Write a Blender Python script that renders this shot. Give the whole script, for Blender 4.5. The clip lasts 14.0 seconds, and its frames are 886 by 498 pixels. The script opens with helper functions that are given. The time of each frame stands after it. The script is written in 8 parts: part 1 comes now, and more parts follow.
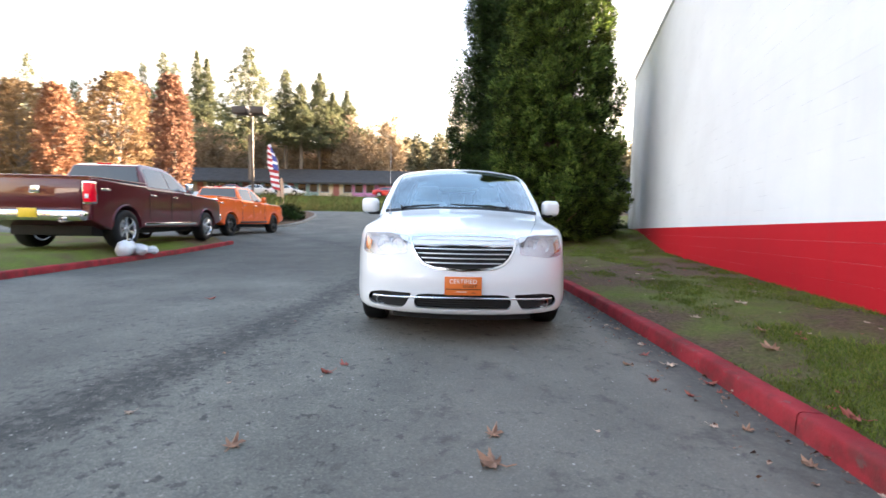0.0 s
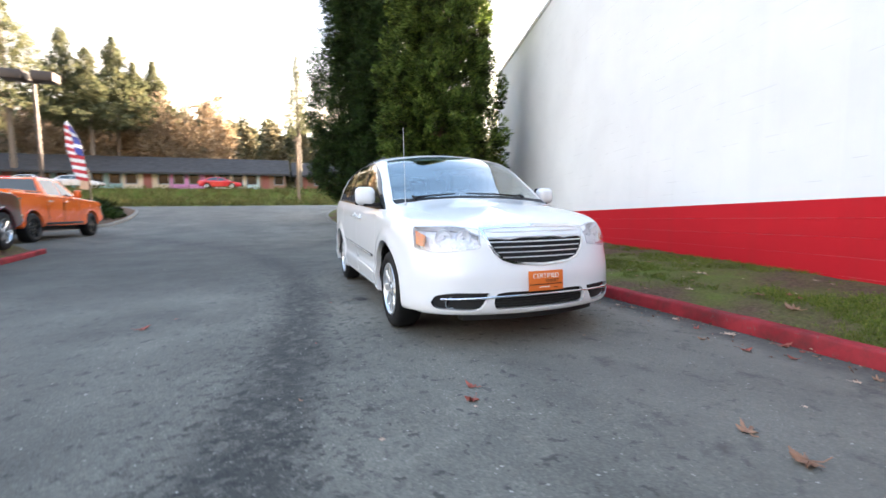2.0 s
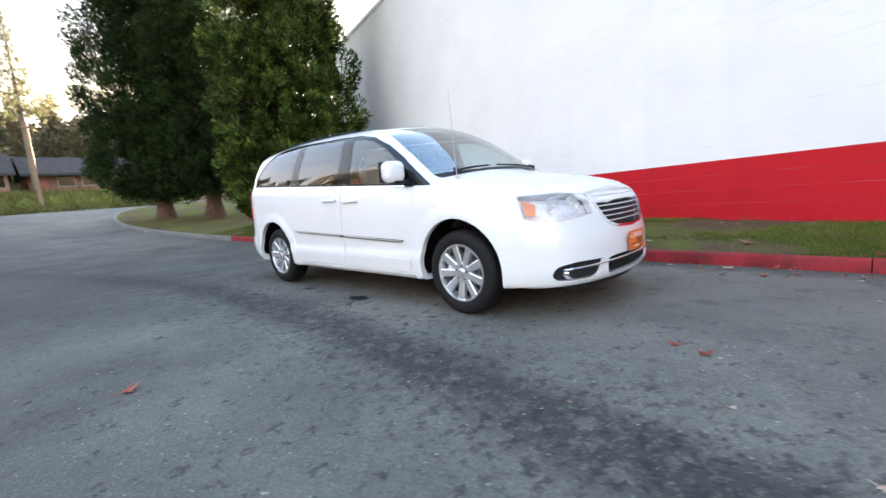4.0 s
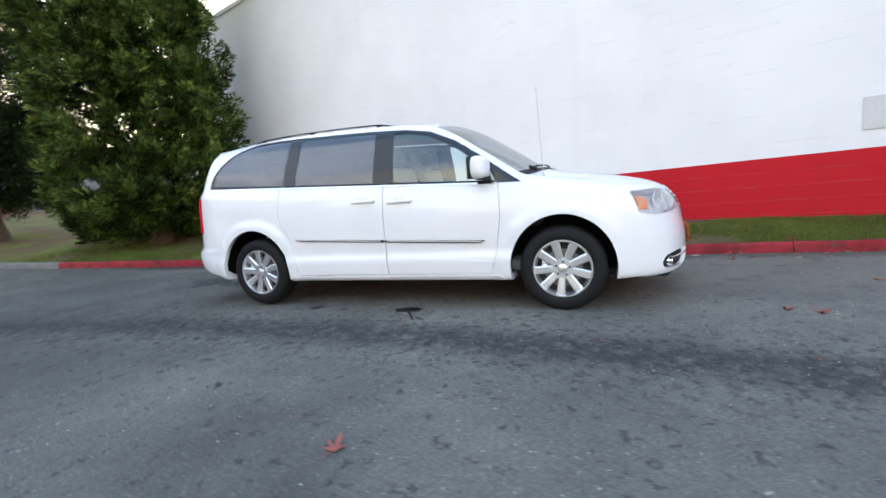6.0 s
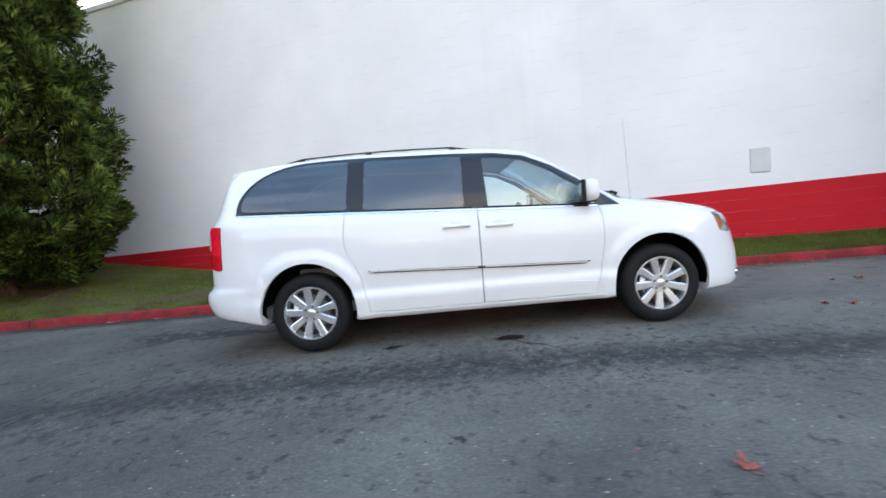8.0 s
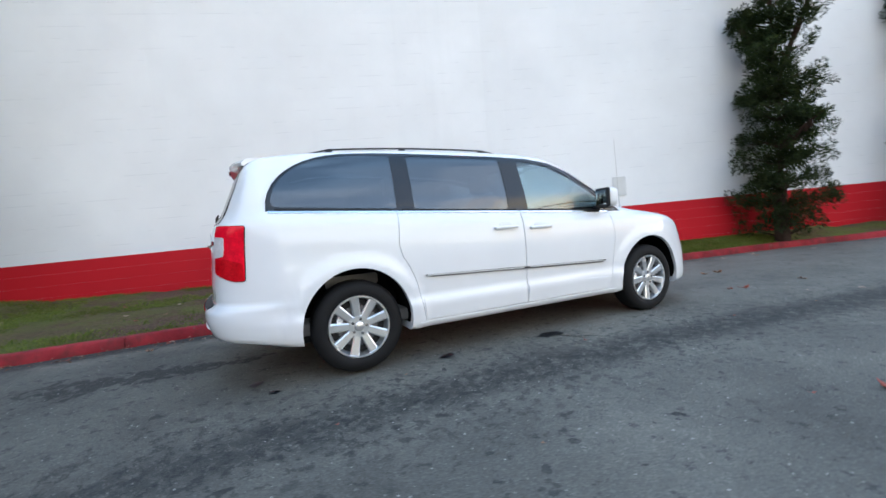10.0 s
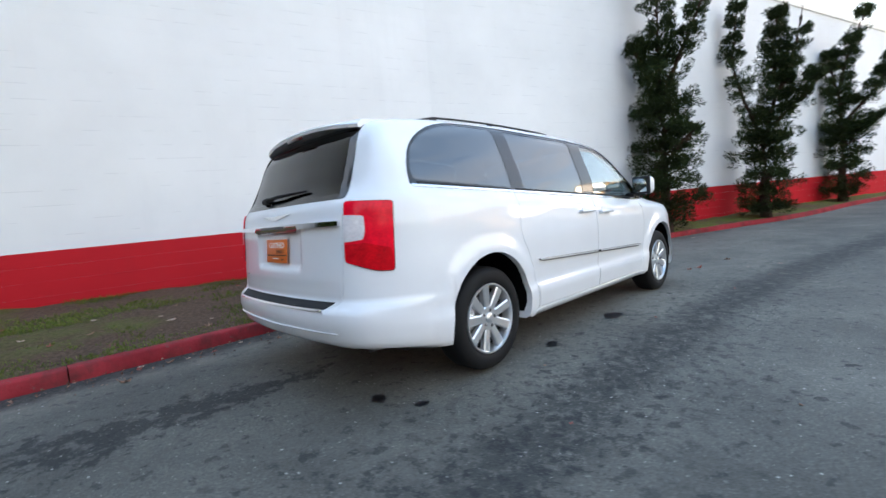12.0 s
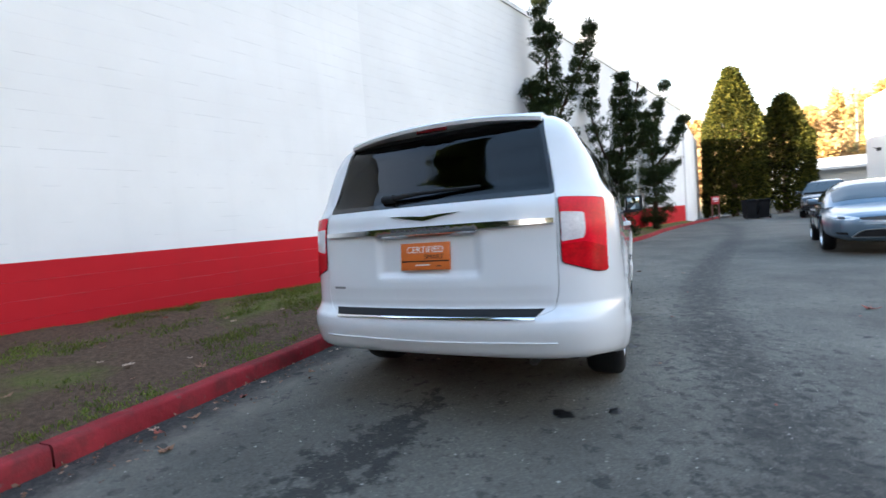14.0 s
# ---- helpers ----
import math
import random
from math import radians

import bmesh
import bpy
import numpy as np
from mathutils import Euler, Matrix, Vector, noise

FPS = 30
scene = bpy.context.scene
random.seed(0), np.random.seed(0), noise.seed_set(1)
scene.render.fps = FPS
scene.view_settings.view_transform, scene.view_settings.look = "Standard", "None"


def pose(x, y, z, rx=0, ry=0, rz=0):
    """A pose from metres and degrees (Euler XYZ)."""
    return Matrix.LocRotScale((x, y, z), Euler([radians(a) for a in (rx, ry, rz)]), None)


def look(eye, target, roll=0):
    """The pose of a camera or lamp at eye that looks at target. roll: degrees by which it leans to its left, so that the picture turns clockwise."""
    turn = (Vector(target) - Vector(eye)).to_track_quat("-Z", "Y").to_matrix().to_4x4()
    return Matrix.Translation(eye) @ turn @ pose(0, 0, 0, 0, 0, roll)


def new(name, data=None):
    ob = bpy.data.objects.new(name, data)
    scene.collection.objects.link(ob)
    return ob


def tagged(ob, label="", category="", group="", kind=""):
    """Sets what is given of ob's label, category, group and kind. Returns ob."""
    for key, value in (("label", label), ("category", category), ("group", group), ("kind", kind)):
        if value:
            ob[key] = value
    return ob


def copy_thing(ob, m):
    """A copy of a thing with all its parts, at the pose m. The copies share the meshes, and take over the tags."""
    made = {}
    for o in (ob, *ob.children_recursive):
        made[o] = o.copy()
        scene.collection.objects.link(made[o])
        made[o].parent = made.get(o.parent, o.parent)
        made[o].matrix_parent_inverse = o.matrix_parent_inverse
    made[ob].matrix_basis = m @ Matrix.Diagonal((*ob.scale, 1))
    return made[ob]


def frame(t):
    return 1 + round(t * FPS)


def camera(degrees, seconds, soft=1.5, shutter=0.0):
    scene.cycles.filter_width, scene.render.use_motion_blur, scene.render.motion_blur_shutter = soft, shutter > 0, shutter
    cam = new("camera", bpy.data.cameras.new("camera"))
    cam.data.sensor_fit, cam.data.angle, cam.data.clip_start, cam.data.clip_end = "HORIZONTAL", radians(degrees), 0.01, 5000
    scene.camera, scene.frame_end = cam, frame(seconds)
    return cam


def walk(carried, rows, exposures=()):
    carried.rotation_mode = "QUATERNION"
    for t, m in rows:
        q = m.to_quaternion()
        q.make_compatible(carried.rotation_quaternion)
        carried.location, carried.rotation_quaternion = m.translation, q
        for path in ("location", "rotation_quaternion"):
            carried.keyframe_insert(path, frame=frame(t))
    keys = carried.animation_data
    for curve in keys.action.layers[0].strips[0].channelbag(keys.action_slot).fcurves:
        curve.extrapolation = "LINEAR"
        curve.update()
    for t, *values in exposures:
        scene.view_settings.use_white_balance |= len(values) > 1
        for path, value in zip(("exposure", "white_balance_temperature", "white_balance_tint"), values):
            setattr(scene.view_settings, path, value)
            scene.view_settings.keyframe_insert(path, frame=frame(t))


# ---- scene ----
cam = camera(91.6, 14.0, shutter=0.5)
PATH = [
    (0, (-0.12, -4.538, 1.053), (-0.149, -2.543, 0.916), 1.1),
    (0.5, (-0.523, -4.475, 1.055), (-0.374, -2.485, 0.915), -0.4),
    (1, (-0.943, -4.262, 1.025), (-0.753, -2.285, 0.787), -0.9),
    (1.5, (-1.4, -4.064, 1.026), (-0.993, -2.121, 0.784), 1.4),
    (2, (-1.874, -3.798, 1.053), (-1.175, -1.933, 0.873), -0.7),
    (2.5, (-2.343, -3.47, 1.068), (-1.389, -1.722, 0.881), -2.1),
    (2.7, (-2.568, -3.349, 1.063), (-1.496, -1.671, 0.88), -3.8),
    (4.8, (-3.943, -1.499, 0.997), (-2.293, -0.399, 0.745), -1.6),
    (5, (-4.066, -1.324, 0.996), (-2.342, -0.335, 0.771), -1.5),
    (5.5, (-4.342, -0.841, 1.002), (-2.537, -0.02, 0.736), -2.0),
    (6, (-4.489, -0.301, 1.018), (-2.63, 0.391, 0.763), -4.5),
    (6.5, (-4.668, 0.251, 1.049), (-2.733, 0.71, 0.837), -4.8),
    (7, (-4.71, 0.784, 1.045), (-2.745, 1.071, 0.807), -4.8),
    (7.5, (-4.735, 1.33, 1.059), (-2.742, 1.42, 0.913), -4.3),
    (8, (-4.699, 1.878, 1.054), (-2.703, 1.877, 0.923), -5.0),
    (8.2, (-4.655, 2.08, 1.058), (-2.663, 2.045, 0.892), -4.1),
    (10.3, (-3.979, 4.076, 1.046), (-2.225, 3.129, 0.891), -5.3),
    (10.5, (-3.841, 4.239, 1.05), (-2.118, 3.243, 0.848), -5.6),
    (11, (-3.515, 4.61, 1.059), (-1.879, 3.468, 0.918), -4.6),
    (11.5, (-3.189, 4.97, 1.047), (-1.669, 3.678, 0.909), -4.0),
    (12, (-2.792, 5.261, 1.051), (-1.365, 3.868, 0.898), -4.5),
    (12.5, (-2.416, 5.565, 1.034), (-1.151, 4.022, 0.888), -4.1),
    (13, (-1.972, 5.782, 1.024), (-0.833, 4.146, 0.865), -4.4),
    (13.5, (-1.531, 5.994, 1.027), (-0.542, 4.258, 0.933), -2.8),
    (14, (-1.082, 6.204, 1.041), (-0.258, 4.383, 0.956), -4.0),
]
# seconds, stops, white balance
EXPOSURES = ((0, 4.08, 6060, 14), (2.5, 4.08, 6020, 14), (5, 3.93, 5940, 14), (8, 3.76, 5890, 13), (11, 3.72, 5810, 11), (14, 3.82, 5800, 11))
walk(cam, [(t, look(eye, target, roll)) for t, eye, target, roll in PATH], EXPOSURES)

# ---- light: late afternoon, the yard in the shade of the hall and an added eastern ridge ----
SUN_FROM = Vector((0.76, 0.51, 0.149)).normalized()
world = bpy.data.worlds.new("world")
scene.world = world
world.use_nodes = True
_wn = world.node_tree.nodes
_sky = _wn.new("ShaderNodeTexSky")
_sky.sky_type = "NISHITA"
_sky.sun_disc = False
_sky.sun_elevation = math.asin(SUN_FROM.z)
_sky.sun_rotation = math.atan2(SUN_FROM.x, SUN_FROM.y)
_sky.air_density, _sky.dust_density, _sky.ozone_density = 1.0, 1.5, 1.0
_bg = _wn["Background"]
_bg.inputs["Strength"].default_value = 0.062
_wl = world.node_tree.links
_tc, _map, _cl = _wn.new("ShaderNodeTexCoord"), _wn.new("ShaderNodeMapping"), _wn.new("ShaderNodeTexNoise")
_map.inputs["Scale"].default_value = (1.0, 1.6, 5.0)
_cl.inputs["Scale"].default_value, _cl.inputs["Detail"].default_value = 1.6, 4
_wl.new(_tc.outputs["Generated"], _map.inputs["Vector"])
_wl.new(_map.outputs["Vector"], _cl.inputs["Vector"])
_cr = _wn.new("ShaderNodeValToRGB")
_cr.color_ramp.elements[0].position, _cr.color_ramp.elements[0].color = 0.40, (0.30, 0.30, 0.30, 1)
_cr.color_ramp.elements[1].position, _cr.color_ramp.elements[1].color = 0.64, (0.80, 0.80, 0.80, 1)
_wl.new(_cl.outputs["Fac"], _cr.inputs["Fac"])
_mx = _wn.new("ShaderNodeMix")
_mx.data_type = "RGBA"
# clouds: cool overhead, cream-coloured low down
_sx = _wn.new("ShaderNodeVectorMath")
_sx.operation = "DOT_PRODUCT"
_sx.inputs[1].default_value = (0, 0, 1)
_wl.new(_tc.outputs["Generated"], _sx.inputs[0])
_wr = _wn.new("ShaderNodeValToRGB")
_wr.color_ramp.elements[0].position, _wr.color_ramp.elements[0].color = 0.26, (4.8, 3.4, 1.9, 1)
_wr.color_ramp.elements[1].position, _wr.color_ramp.elements[1].color = 0.54, (2.9, 3.0, 3.1, 1)
_zen = _wr.color_ramp.elements.new(0.85)
_zen.color = (1.35, 2.05, 2.85, 1)
_wl.new(_sx.outputs["Value"], _wr.inputs["Fac"])
_wl.new(_wr.outputs["Color"], _mx.inputs[7])
_wl.new(_cr.outputs["Color"], _mx.inputs[0])
_wl.new(_sky.outputs["Color"], _mx.inputs[6])
_wl.new(_mx.outputs[2], _bg.inputs["Color"])
sun = new("sun", bpy.data.lights.new("sun", "SUN"))
sun.data.energy, sun.data.angle, sun.data.color = 5.0, radians(0.6), (1.0, 0.765, 0.52)
sun.matrix_world = look(SUN_FROM * 50, (0, 0, 0))

# ---- materials ----
def nodes_of(name):
    m = bpy.data.materials.new(name)
    m.use_nodes = True
    return m, m.node_tree.nodes, m.node_tree.links, m.node_tree.nodes["Principled BSDF"]


def noise_node(N, L, scale, detail=4, rough=0.55, coord="Object", stretch=None):
    tc = N.new("ShaderNodeTexCoord")
    n = N.new("ShaderNodeTexNoise")
    n.inputs["Scale"].default_value, n.inputs["Detail"].default_value, n.inputs["Roughness"].default_value = scale, detail, rough
    if stretch:
        mp = N.new("ShaderNodeMapping")
        mp.inputs["Scale"].default_value = stretch
        L.new(tc.outputs[coord], mp.inputs["Vector"])
        L.new(mp.outputs["Vector"], n.inputs["Vector"])
    else:
        L.new(tc.outputs[coord], n.inputs["Vector"])
    return n.outputs["Fac"]


def ramp(N, L, fac, stops):
    r = N.new("ShaderNodeValToRGB")
    while len(r.color_ramp.elements) < len(stops):
        r.color_ramp.elements.new(0.5)
    for e, (pos, c) in zip(r.color_ramp.elements, stops):
        e.position, e.color = pos, (*c, 1) if len(c) == 3 else c
    L.new(fac, r.inputs["Fac"])
    return r.outputs["Color"]


def mix(N, L, a, b, fac, mode="MIX"):
    n = N.new("ShaderNodeMix")
    n.data_type, n.blend_type = "RGBA", mode
    for s, v in ((n.inputs[6], a), (n.inputs[7], b), (n.inputs[0], fac)):
        if isinstance(v, (int, float)):
            s.default_value = v
        elif isinstance(v, tuple):
            s.default_value = (*v, 1)
        else:
            L.new(v, s)
    return n.outputs[2]


def mth(N, L, op, a, b=None, c=None, clamp=False):
    n = N.new("ShaderNodeMath")
    n.operation, n.use_clamp = op, clamp
    for s, v in zip(n.inputs, (a, b, c)):
        if v is None:
            continue
        if isinstance(v, (int, float)):
            s.default_value = v
        else:
            L.new(v, s)
    return n.outputs[0]


def bump(N, L, height, strength, dist, target):
    b = N.new("ShaderNodeBump")
    b.inputs["Strength"].default_value, b.inputs["Distance"].default_value = strength, dist
    L.new(height, b.inputs["Height"])
    L.new(b.outputs["Normal"], target.inputs["Normal"])


def surf(name, colour, rough=0.6, metal=0.0, var=0.15, scale=3.0, fine=60.0, bumpy=0.1, coat=0.0, dist=0.004, spec=0.5):
    """A plain surface with broad and fine variation of tone and gloss."""
    m, N, L, B = nodes_of(name)
    dark = tuple(c * (1 - var) for c in colour)
    lite = tuple(min(1, c * (1 + var)) for c in colour)
    broad = ramp(N, L, noise_node(N, L, scale), [(0.3, dark), (0.7, lite)])
    fin = noise_node(N, L, fine, 3)
    col = mix(N, L, broad, ramp(N, L, fin, [(0.3, dark), (0.7, lite)]), 0.4)
    L.new(col, B.inputs["Base Color"])
    L.new(mth(N, L, "MULTIPLY_ADD", fin, 0.2 * rough, rough * 0.9), B.inputs["Roughness"])
    B.inputs["Metallic"].default_value = metal
    B.inputs["Coat Weight"].default_value = coat
    B.inputs["Coat Roughness"].default_value = 0.03
    B.inputs["Specular IOR Level"].default_value = spec
    if bumpy:
        bump(N, L, fin, bumpy, dist, B)
    return m


def island(N, L):
    return N.new("ShaderNodeNewGeometry").outputs["Random Per Island"]


def leafy(name, dark, mid, lite, thin=0.25, rough=0.6, broad_scale=0.9, broken=0.6, crisp=(0.35, 0.7, 1.15)):
    m, N, L, B = nodes_of(name)
    c = ramp(N, L, island(N, L), [(0.0, dark), (0.5, mid), (1.0, lite)])
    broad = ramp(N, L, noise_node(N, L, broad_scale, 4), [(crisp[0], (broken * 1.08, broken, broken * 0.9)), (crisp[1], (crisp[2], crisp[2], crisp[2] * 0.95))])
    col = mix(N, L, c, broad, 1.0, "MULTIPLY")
    L.new(col, B.inputs["Base Color"])
    B.inputs["Roughness"].default_value = rough
    B.inputs["Specular IOR Level"].default_value = 0.12
    if thin:
        t = N.new("ShaderNodeBsdfTranslucent")
        L.new(col, t.inputs["Color"])
        ms = N.new("ShaderNodeMixShader")
        ms.inputs[0].default_value = thin
        L.new(B.outputs[0], ms.inputs[1])
        L.new(t.outputs[0], ms.inputs[2])
        L.new(ms.outputs[0], N["Material Output"].inputs["Surface"])
    return m


def asphalt():
    m, N, L, B = nodes_of("asphalt")
    tc = N.new("ShaderNodeTexCoord")
    sep = N.new("ShaderNodeSeparateXYZ")
    L.new(tc.outputs["Object"], sep.inputs[0])
    x, y = sep.outputs[0], sep.outputs[1]
    # aggregate
    vo = N.new("ShaderNodeTexVoronoi")
    vo.inputs["Scale"].default_value = 105
    L.new(tc.outputs["Object"], vo.inputs["Vector"])
    stones = ramp(N, L, vo.outputs["Color"], [(0.0, (0.106, 0.103, 0.091)), (0.70, (0.156, 0.151, 0.134)), (0.92, (0.195, 0.188, 0.168)), (1.0, (0.44, 0.43, 0.40))])
    broad = ramp(N, L, noise_node(N, L, 0.8, 7, 0.66), [(0.33, (0.68, 0.68, 0.675)), (0.67, (1.25, 1.24, 1.20))])
    col = mix(N, L, stones, broad, 1.0, "MULTIPLY")
    # the driven lane is darker than the dusty parking strip
    lane = mth(N, L, "ADD", x, mth(N, L, "MULTIPLY_ADD", noise_node(N, L, 0.7, 5, 0.6), 1.6, -0.8))
    col = mix(N, L, col, ramp(N, L, mth(N, L, "MULTIPLY_ADD", lane, 0.4, 1.35, clamp=True), [(0.0, (0.78, 0.775, 0.765)), (1.0, (1.10, 1.08, 1.04))]), 1.0, "MULTIPLY")
    # darker tone from the back of the parking place on
    rear_tone = mth(N, L, "ADD", y, mth(N, L, "MULTIPLY_ADD", noise_node(N, L, 0.5, 5, 0.6), 3.0, -1.5))
    col = mix(N, L, col, (0.70, 0.70, 0.70), mth(N, L, "MULTIPLY", mth(N, L, "MULTIPLY_ADD", rear_tone, 0.5, -1.1, clamp=True), mth(N, L, "MULTIPLY_ADD", y, -0.2, 3.0, clamp=True)), "MULTIPLY")
    # dark tyre-worn, oil-darkened line that sweeps past the van
    c = mth(N, L, "MULTIPLY_ADD", y, LINE[1], LINE[0])
    c = mth(N, L, "ADD", c, mth(N, L, "MULTIPLY", mth(N, L, "MULTIPLY", y, y), LINE[2]))
    c = mth(N, L, "ADD", c, mth(N, L, "MULTIPLY", mth(N, L, "MULTIPLY", y, mth(N, L, "MULTIPLY", y, y)), LINE[3]))
    wob = mth(N, L, "MULTIPLY_ADD", noise_node(N, L, 2.4, 6, 0.7), 0.5, -0.25)
    d = mth(N, L, "ABSOLUTE", mth(N, L, "ADD", mth(N, L, "SUBTRACT", x, c), wob))
    band = mth(N, L, "SUBTRACT", 1.4, mth(N, L, "DIVIDE", d, 0.25), clamp=True)
    speck = ramp(N, L, noise_node(N, L, 9, 10, 0.78), [(0.42, (0.12, 0.12, 0.12)), (0.50, (1, 1, 1))])
    band = mth(N, L, "MULTIPLY", band, speck)
    # pale grit along the kerb
    grit = mth(N, L, "MULTIPLY", mth(N, L, "MULTIPLY_ADD", x, 1.6, -1.5, clamp=True), mth(N, L, "MULTIPLY_ADD", mth(N, L, "ABSOLUTE", y), -0.5, 5.0, clamp=True))
    grit = mth(N, L, "MULTIPLY", grit, ramp(N, L, noise_node(N, L, 2.2, 7, 0.7), [(0.38, (0, 0, 0)), (0.60, (1, 1, 1))]))
    col = mix(N, L, col, (0.235, 0.195, 0.160), mth(N, L, "MULTIPLY", grit, 0.80))
    # damp, dirty gutter along the foot of the kerb, the kerb's shade painted in with it
    back = mth(N, L, "MAXIMUM", y, 0.0)
    fore = mth(N, L, "MINIMUM", y, 0.0)
    foot = mth(N, L, "SUBTRACT", mth(N, L, "MULTIPLY_ADD", mth(N, L, "MULTIPLY", fore, fore), -0.0150, 1.70), mth(N, L, "MULTIPLY", mth(N, L, "MULTIPLY", back, back), 0.0022))
    gut = mth(N, L, "ADD", mth(N, L, "SUBTRACT", x, foot), mth(N, L, "MULTIPLY_ADD", noise_node(N, L, 3.0, 6, 0.7), 0.5, -0.25))
    damp_shade = mth(N, L, "MULTIPLY", mth(N, L, "MULTIPLY_ADD", gut, 4.5, 1.7, clamp=True), mth(N, L, "MULTIPLY_ADD", mth(N, L, "ABSOLUTE", y), -0.5, 5.0, clamp=True))
    ragged = ramp(N, L, noise_node(N, L, 26, 6, 0.75), [(0.36, (0.62, 0.62, 0.62)), (0.56, (1, 1, 1))])
    col = mix(N, L, col, (0.022, 0.020, 0.019), mth(N, L, "MULTIPLY", mth(N, L, "MULTIPLY", damp_shade, ragged), 0.9))
    band = mth(N, L, "MULTIPLY", band, mth(N, L, "MULTIPLY_ADD", y, -0.06, 1.15, clamp=True))
    keep = ramp(N, L, vo.outputs["Color"], [(0.80, (1, 1, 1)), (0.93, (0.3, 0.3, 0.3))])
    col = mix(N, L, col, (0.024, 0.025, 0.023), mth(N, L, "MULTIPLY", mth(N, L, "MULTIPLY", band, keep), 0.80))
    # scattered dark flecks and a few damp blotches
    fl = ramp(N, L, noise_node(N, L, 10, 6, 0.70), [(0.585, (0, 0, 0)), (0.635, (1, 1, 1))])
    col = mix(N, L, col, (0.022, 0.022, 0.024), mth(N, L, "MULTIPLY", fl, 0.62))
    # a wider drift of dark flecks either side of the line
    near = mth(N, L, "SUBTRACT", 1.25, mth(N, L, "DIVIDE", d, 0.75), clamp=True)
    fw = ramp(N, L, noise_node(N, L, 12, 7, 0.76), [(0.52, (0, 0, 0)), (0.575, (1, 1, 1))])
    col = mix(N, L, col, (0.020, 0.020, 0.021), mth(N, L, "MULTIPLY", mth(N, L, "MULTIPLY", fw, near), 0.75))
    # a blotched oil patch that fans out behind the parking place
    d2 = mth(N, L, "ABSOLUTE", mth(N, L, "ADD", mth(N, L, "SUBTRACT", x, mth(N, L, "MULTIPLY_ADD", y, 0.06, -0.06)), mth(N, L, "MULTIPLY", wob, 0.7)))
    wide = mth(N, L, "MAXIMUM", mth(N, L, "MINIMUM", mth(N, L, "MULTIPLY_ADD", y, 0.30, -1.02), 0.50), 0.035)
    b2 = mth(N, L, "SUBTRACT", 1.15, mth(N, L, "DIVIDE", d2, wide), clamp=True)
    b2 = mth(N, L, "MULTIPLY", b2, mth(N, L, "MULTIPLY_ADD", y, 1.2, -3.8, clamp=True))
    b2 = mth(N, L, "MULTIPLY", b2, mth(N, L, "MULTIPLY_ADD", y, -0.8, 5.0, clamp=True))
    blot = mth(N, L, "MULTIPLY", mth(N, L, "SUBTRACT", mth(N, L, "MULTIPLY_ADD", b2, 0.26, 0.36), noise_node(N, L, 7, 8, 0.70)), 14, clamp=True)
    blot = mth(N, L, "MULTIPLY", blot, mth(N, L, "MULTIPLY", b2, 3.0, clamp=True))
    col = mix(N, L, col, (0.016, 0.016, 0.016), mth(N, L, "MULTIPLY", mth(N, L, "MULTIPLY", blot, keep), 0.74))
    # pits where stones have come out, each with its own ragged rim, and pale pebbles
    warp = N.new("ShaderNodeVectorMath")
    warp.operation = "MULTIPLY_ADD"
    wn = N.new("ShaderNodeTexNoise")
    wn.inputs["Scale"].default_value, wn.inputs["Detail"].default_value = 14, 5
    L.new(tc.outputs["Object"], wn.inputs["Vector"])
    L.new(wn.outputs["Color"], warp.inputs[0])
    warp.inputs[1].default_value = (0.16, 0.16, 0.0)
    L.new(tc.outputs["Object"], warp.inputs[2])
    pit = N.new("ShaderNodeTexVoronoi")
    pit.inputs["Scale"].default_value = 8.5
    L.new(warp.outputs[0], pit.inputs["Vector"])
    pc = N.new("ShaderNodeSeparateColor")
    L.new(pit.outputs["Color"], pc.inputs[0])
    size = mth(N, L, "ADD", mth(N, L, "MULTIPLY_ADD", pc.outputs[0], 0.46, -0.19), mth(N, L, "MULTIPLY", mth(N, L, "MULTIPLY_ADD", rear_tone, 0.5, -0.8, clamp=True), 0.05), clamp=True)
    pits = mth(N, L, "MULTIPLY", mth(N, L, "SUBTRACT", size, pit.outputs["Distance"]), 22, clamp=True)
    pits = mth(N, L, "MULTIPLY", pits, mth(N, L, "MULTIPLY_ADD", noise_node(N, L, 0.9, 4, 0.6), 3.0, -0.85, clamp=True))
    # the strip in front of the parking place is worn smooth and brown, with soft smudges
    smooth = mth(N, L, "MULTIPLY", mth(N, L, "MULTIPLY_ADD", lane, 1.2, 1.1, clamp=True), mth(N, L, "MULTIPLY_ADD", y, -0.9, -0.2, clamp=True))
    pits = mth(N, L, "MULTIPLY", pits, mth(N, L, "MULTIPLY_ADD", smooth, -0.75, 1.0))
    col = mix(N, L, col, (0.150, 0.132, 0.112), mth(N, L, "MULTIPLY", smooth, 0.45))
    smudge = ramp(N, L, noise_node(N, L, 2.6, 8, 0.68), [(0.55, (0, 0, 0)), (0.66, (1, 1, 1))])
    col = mix(N, L, col, (0.050, 0.045, 0.041), mth(N, L, "MULTIPLY", mth(N, L, "MULTIPLY", smudge, smooth), 0.65))
    col = mix(N, L, col, (0.026, 0.026, 0.025), mth(N, L, "MULTIPLY", pits, 0.82))
    peb = N.new("ShaderNodeTexVoronoi")
    peb.inputs["Scale"].default_value = 26
    L.new(tc.outputs["Object"], peb.inputs["Vector"])
    pb = N.new("ShaderNodeSeparateColor")
    L.new(peb.outputs["Color"], pb.inputs[0])
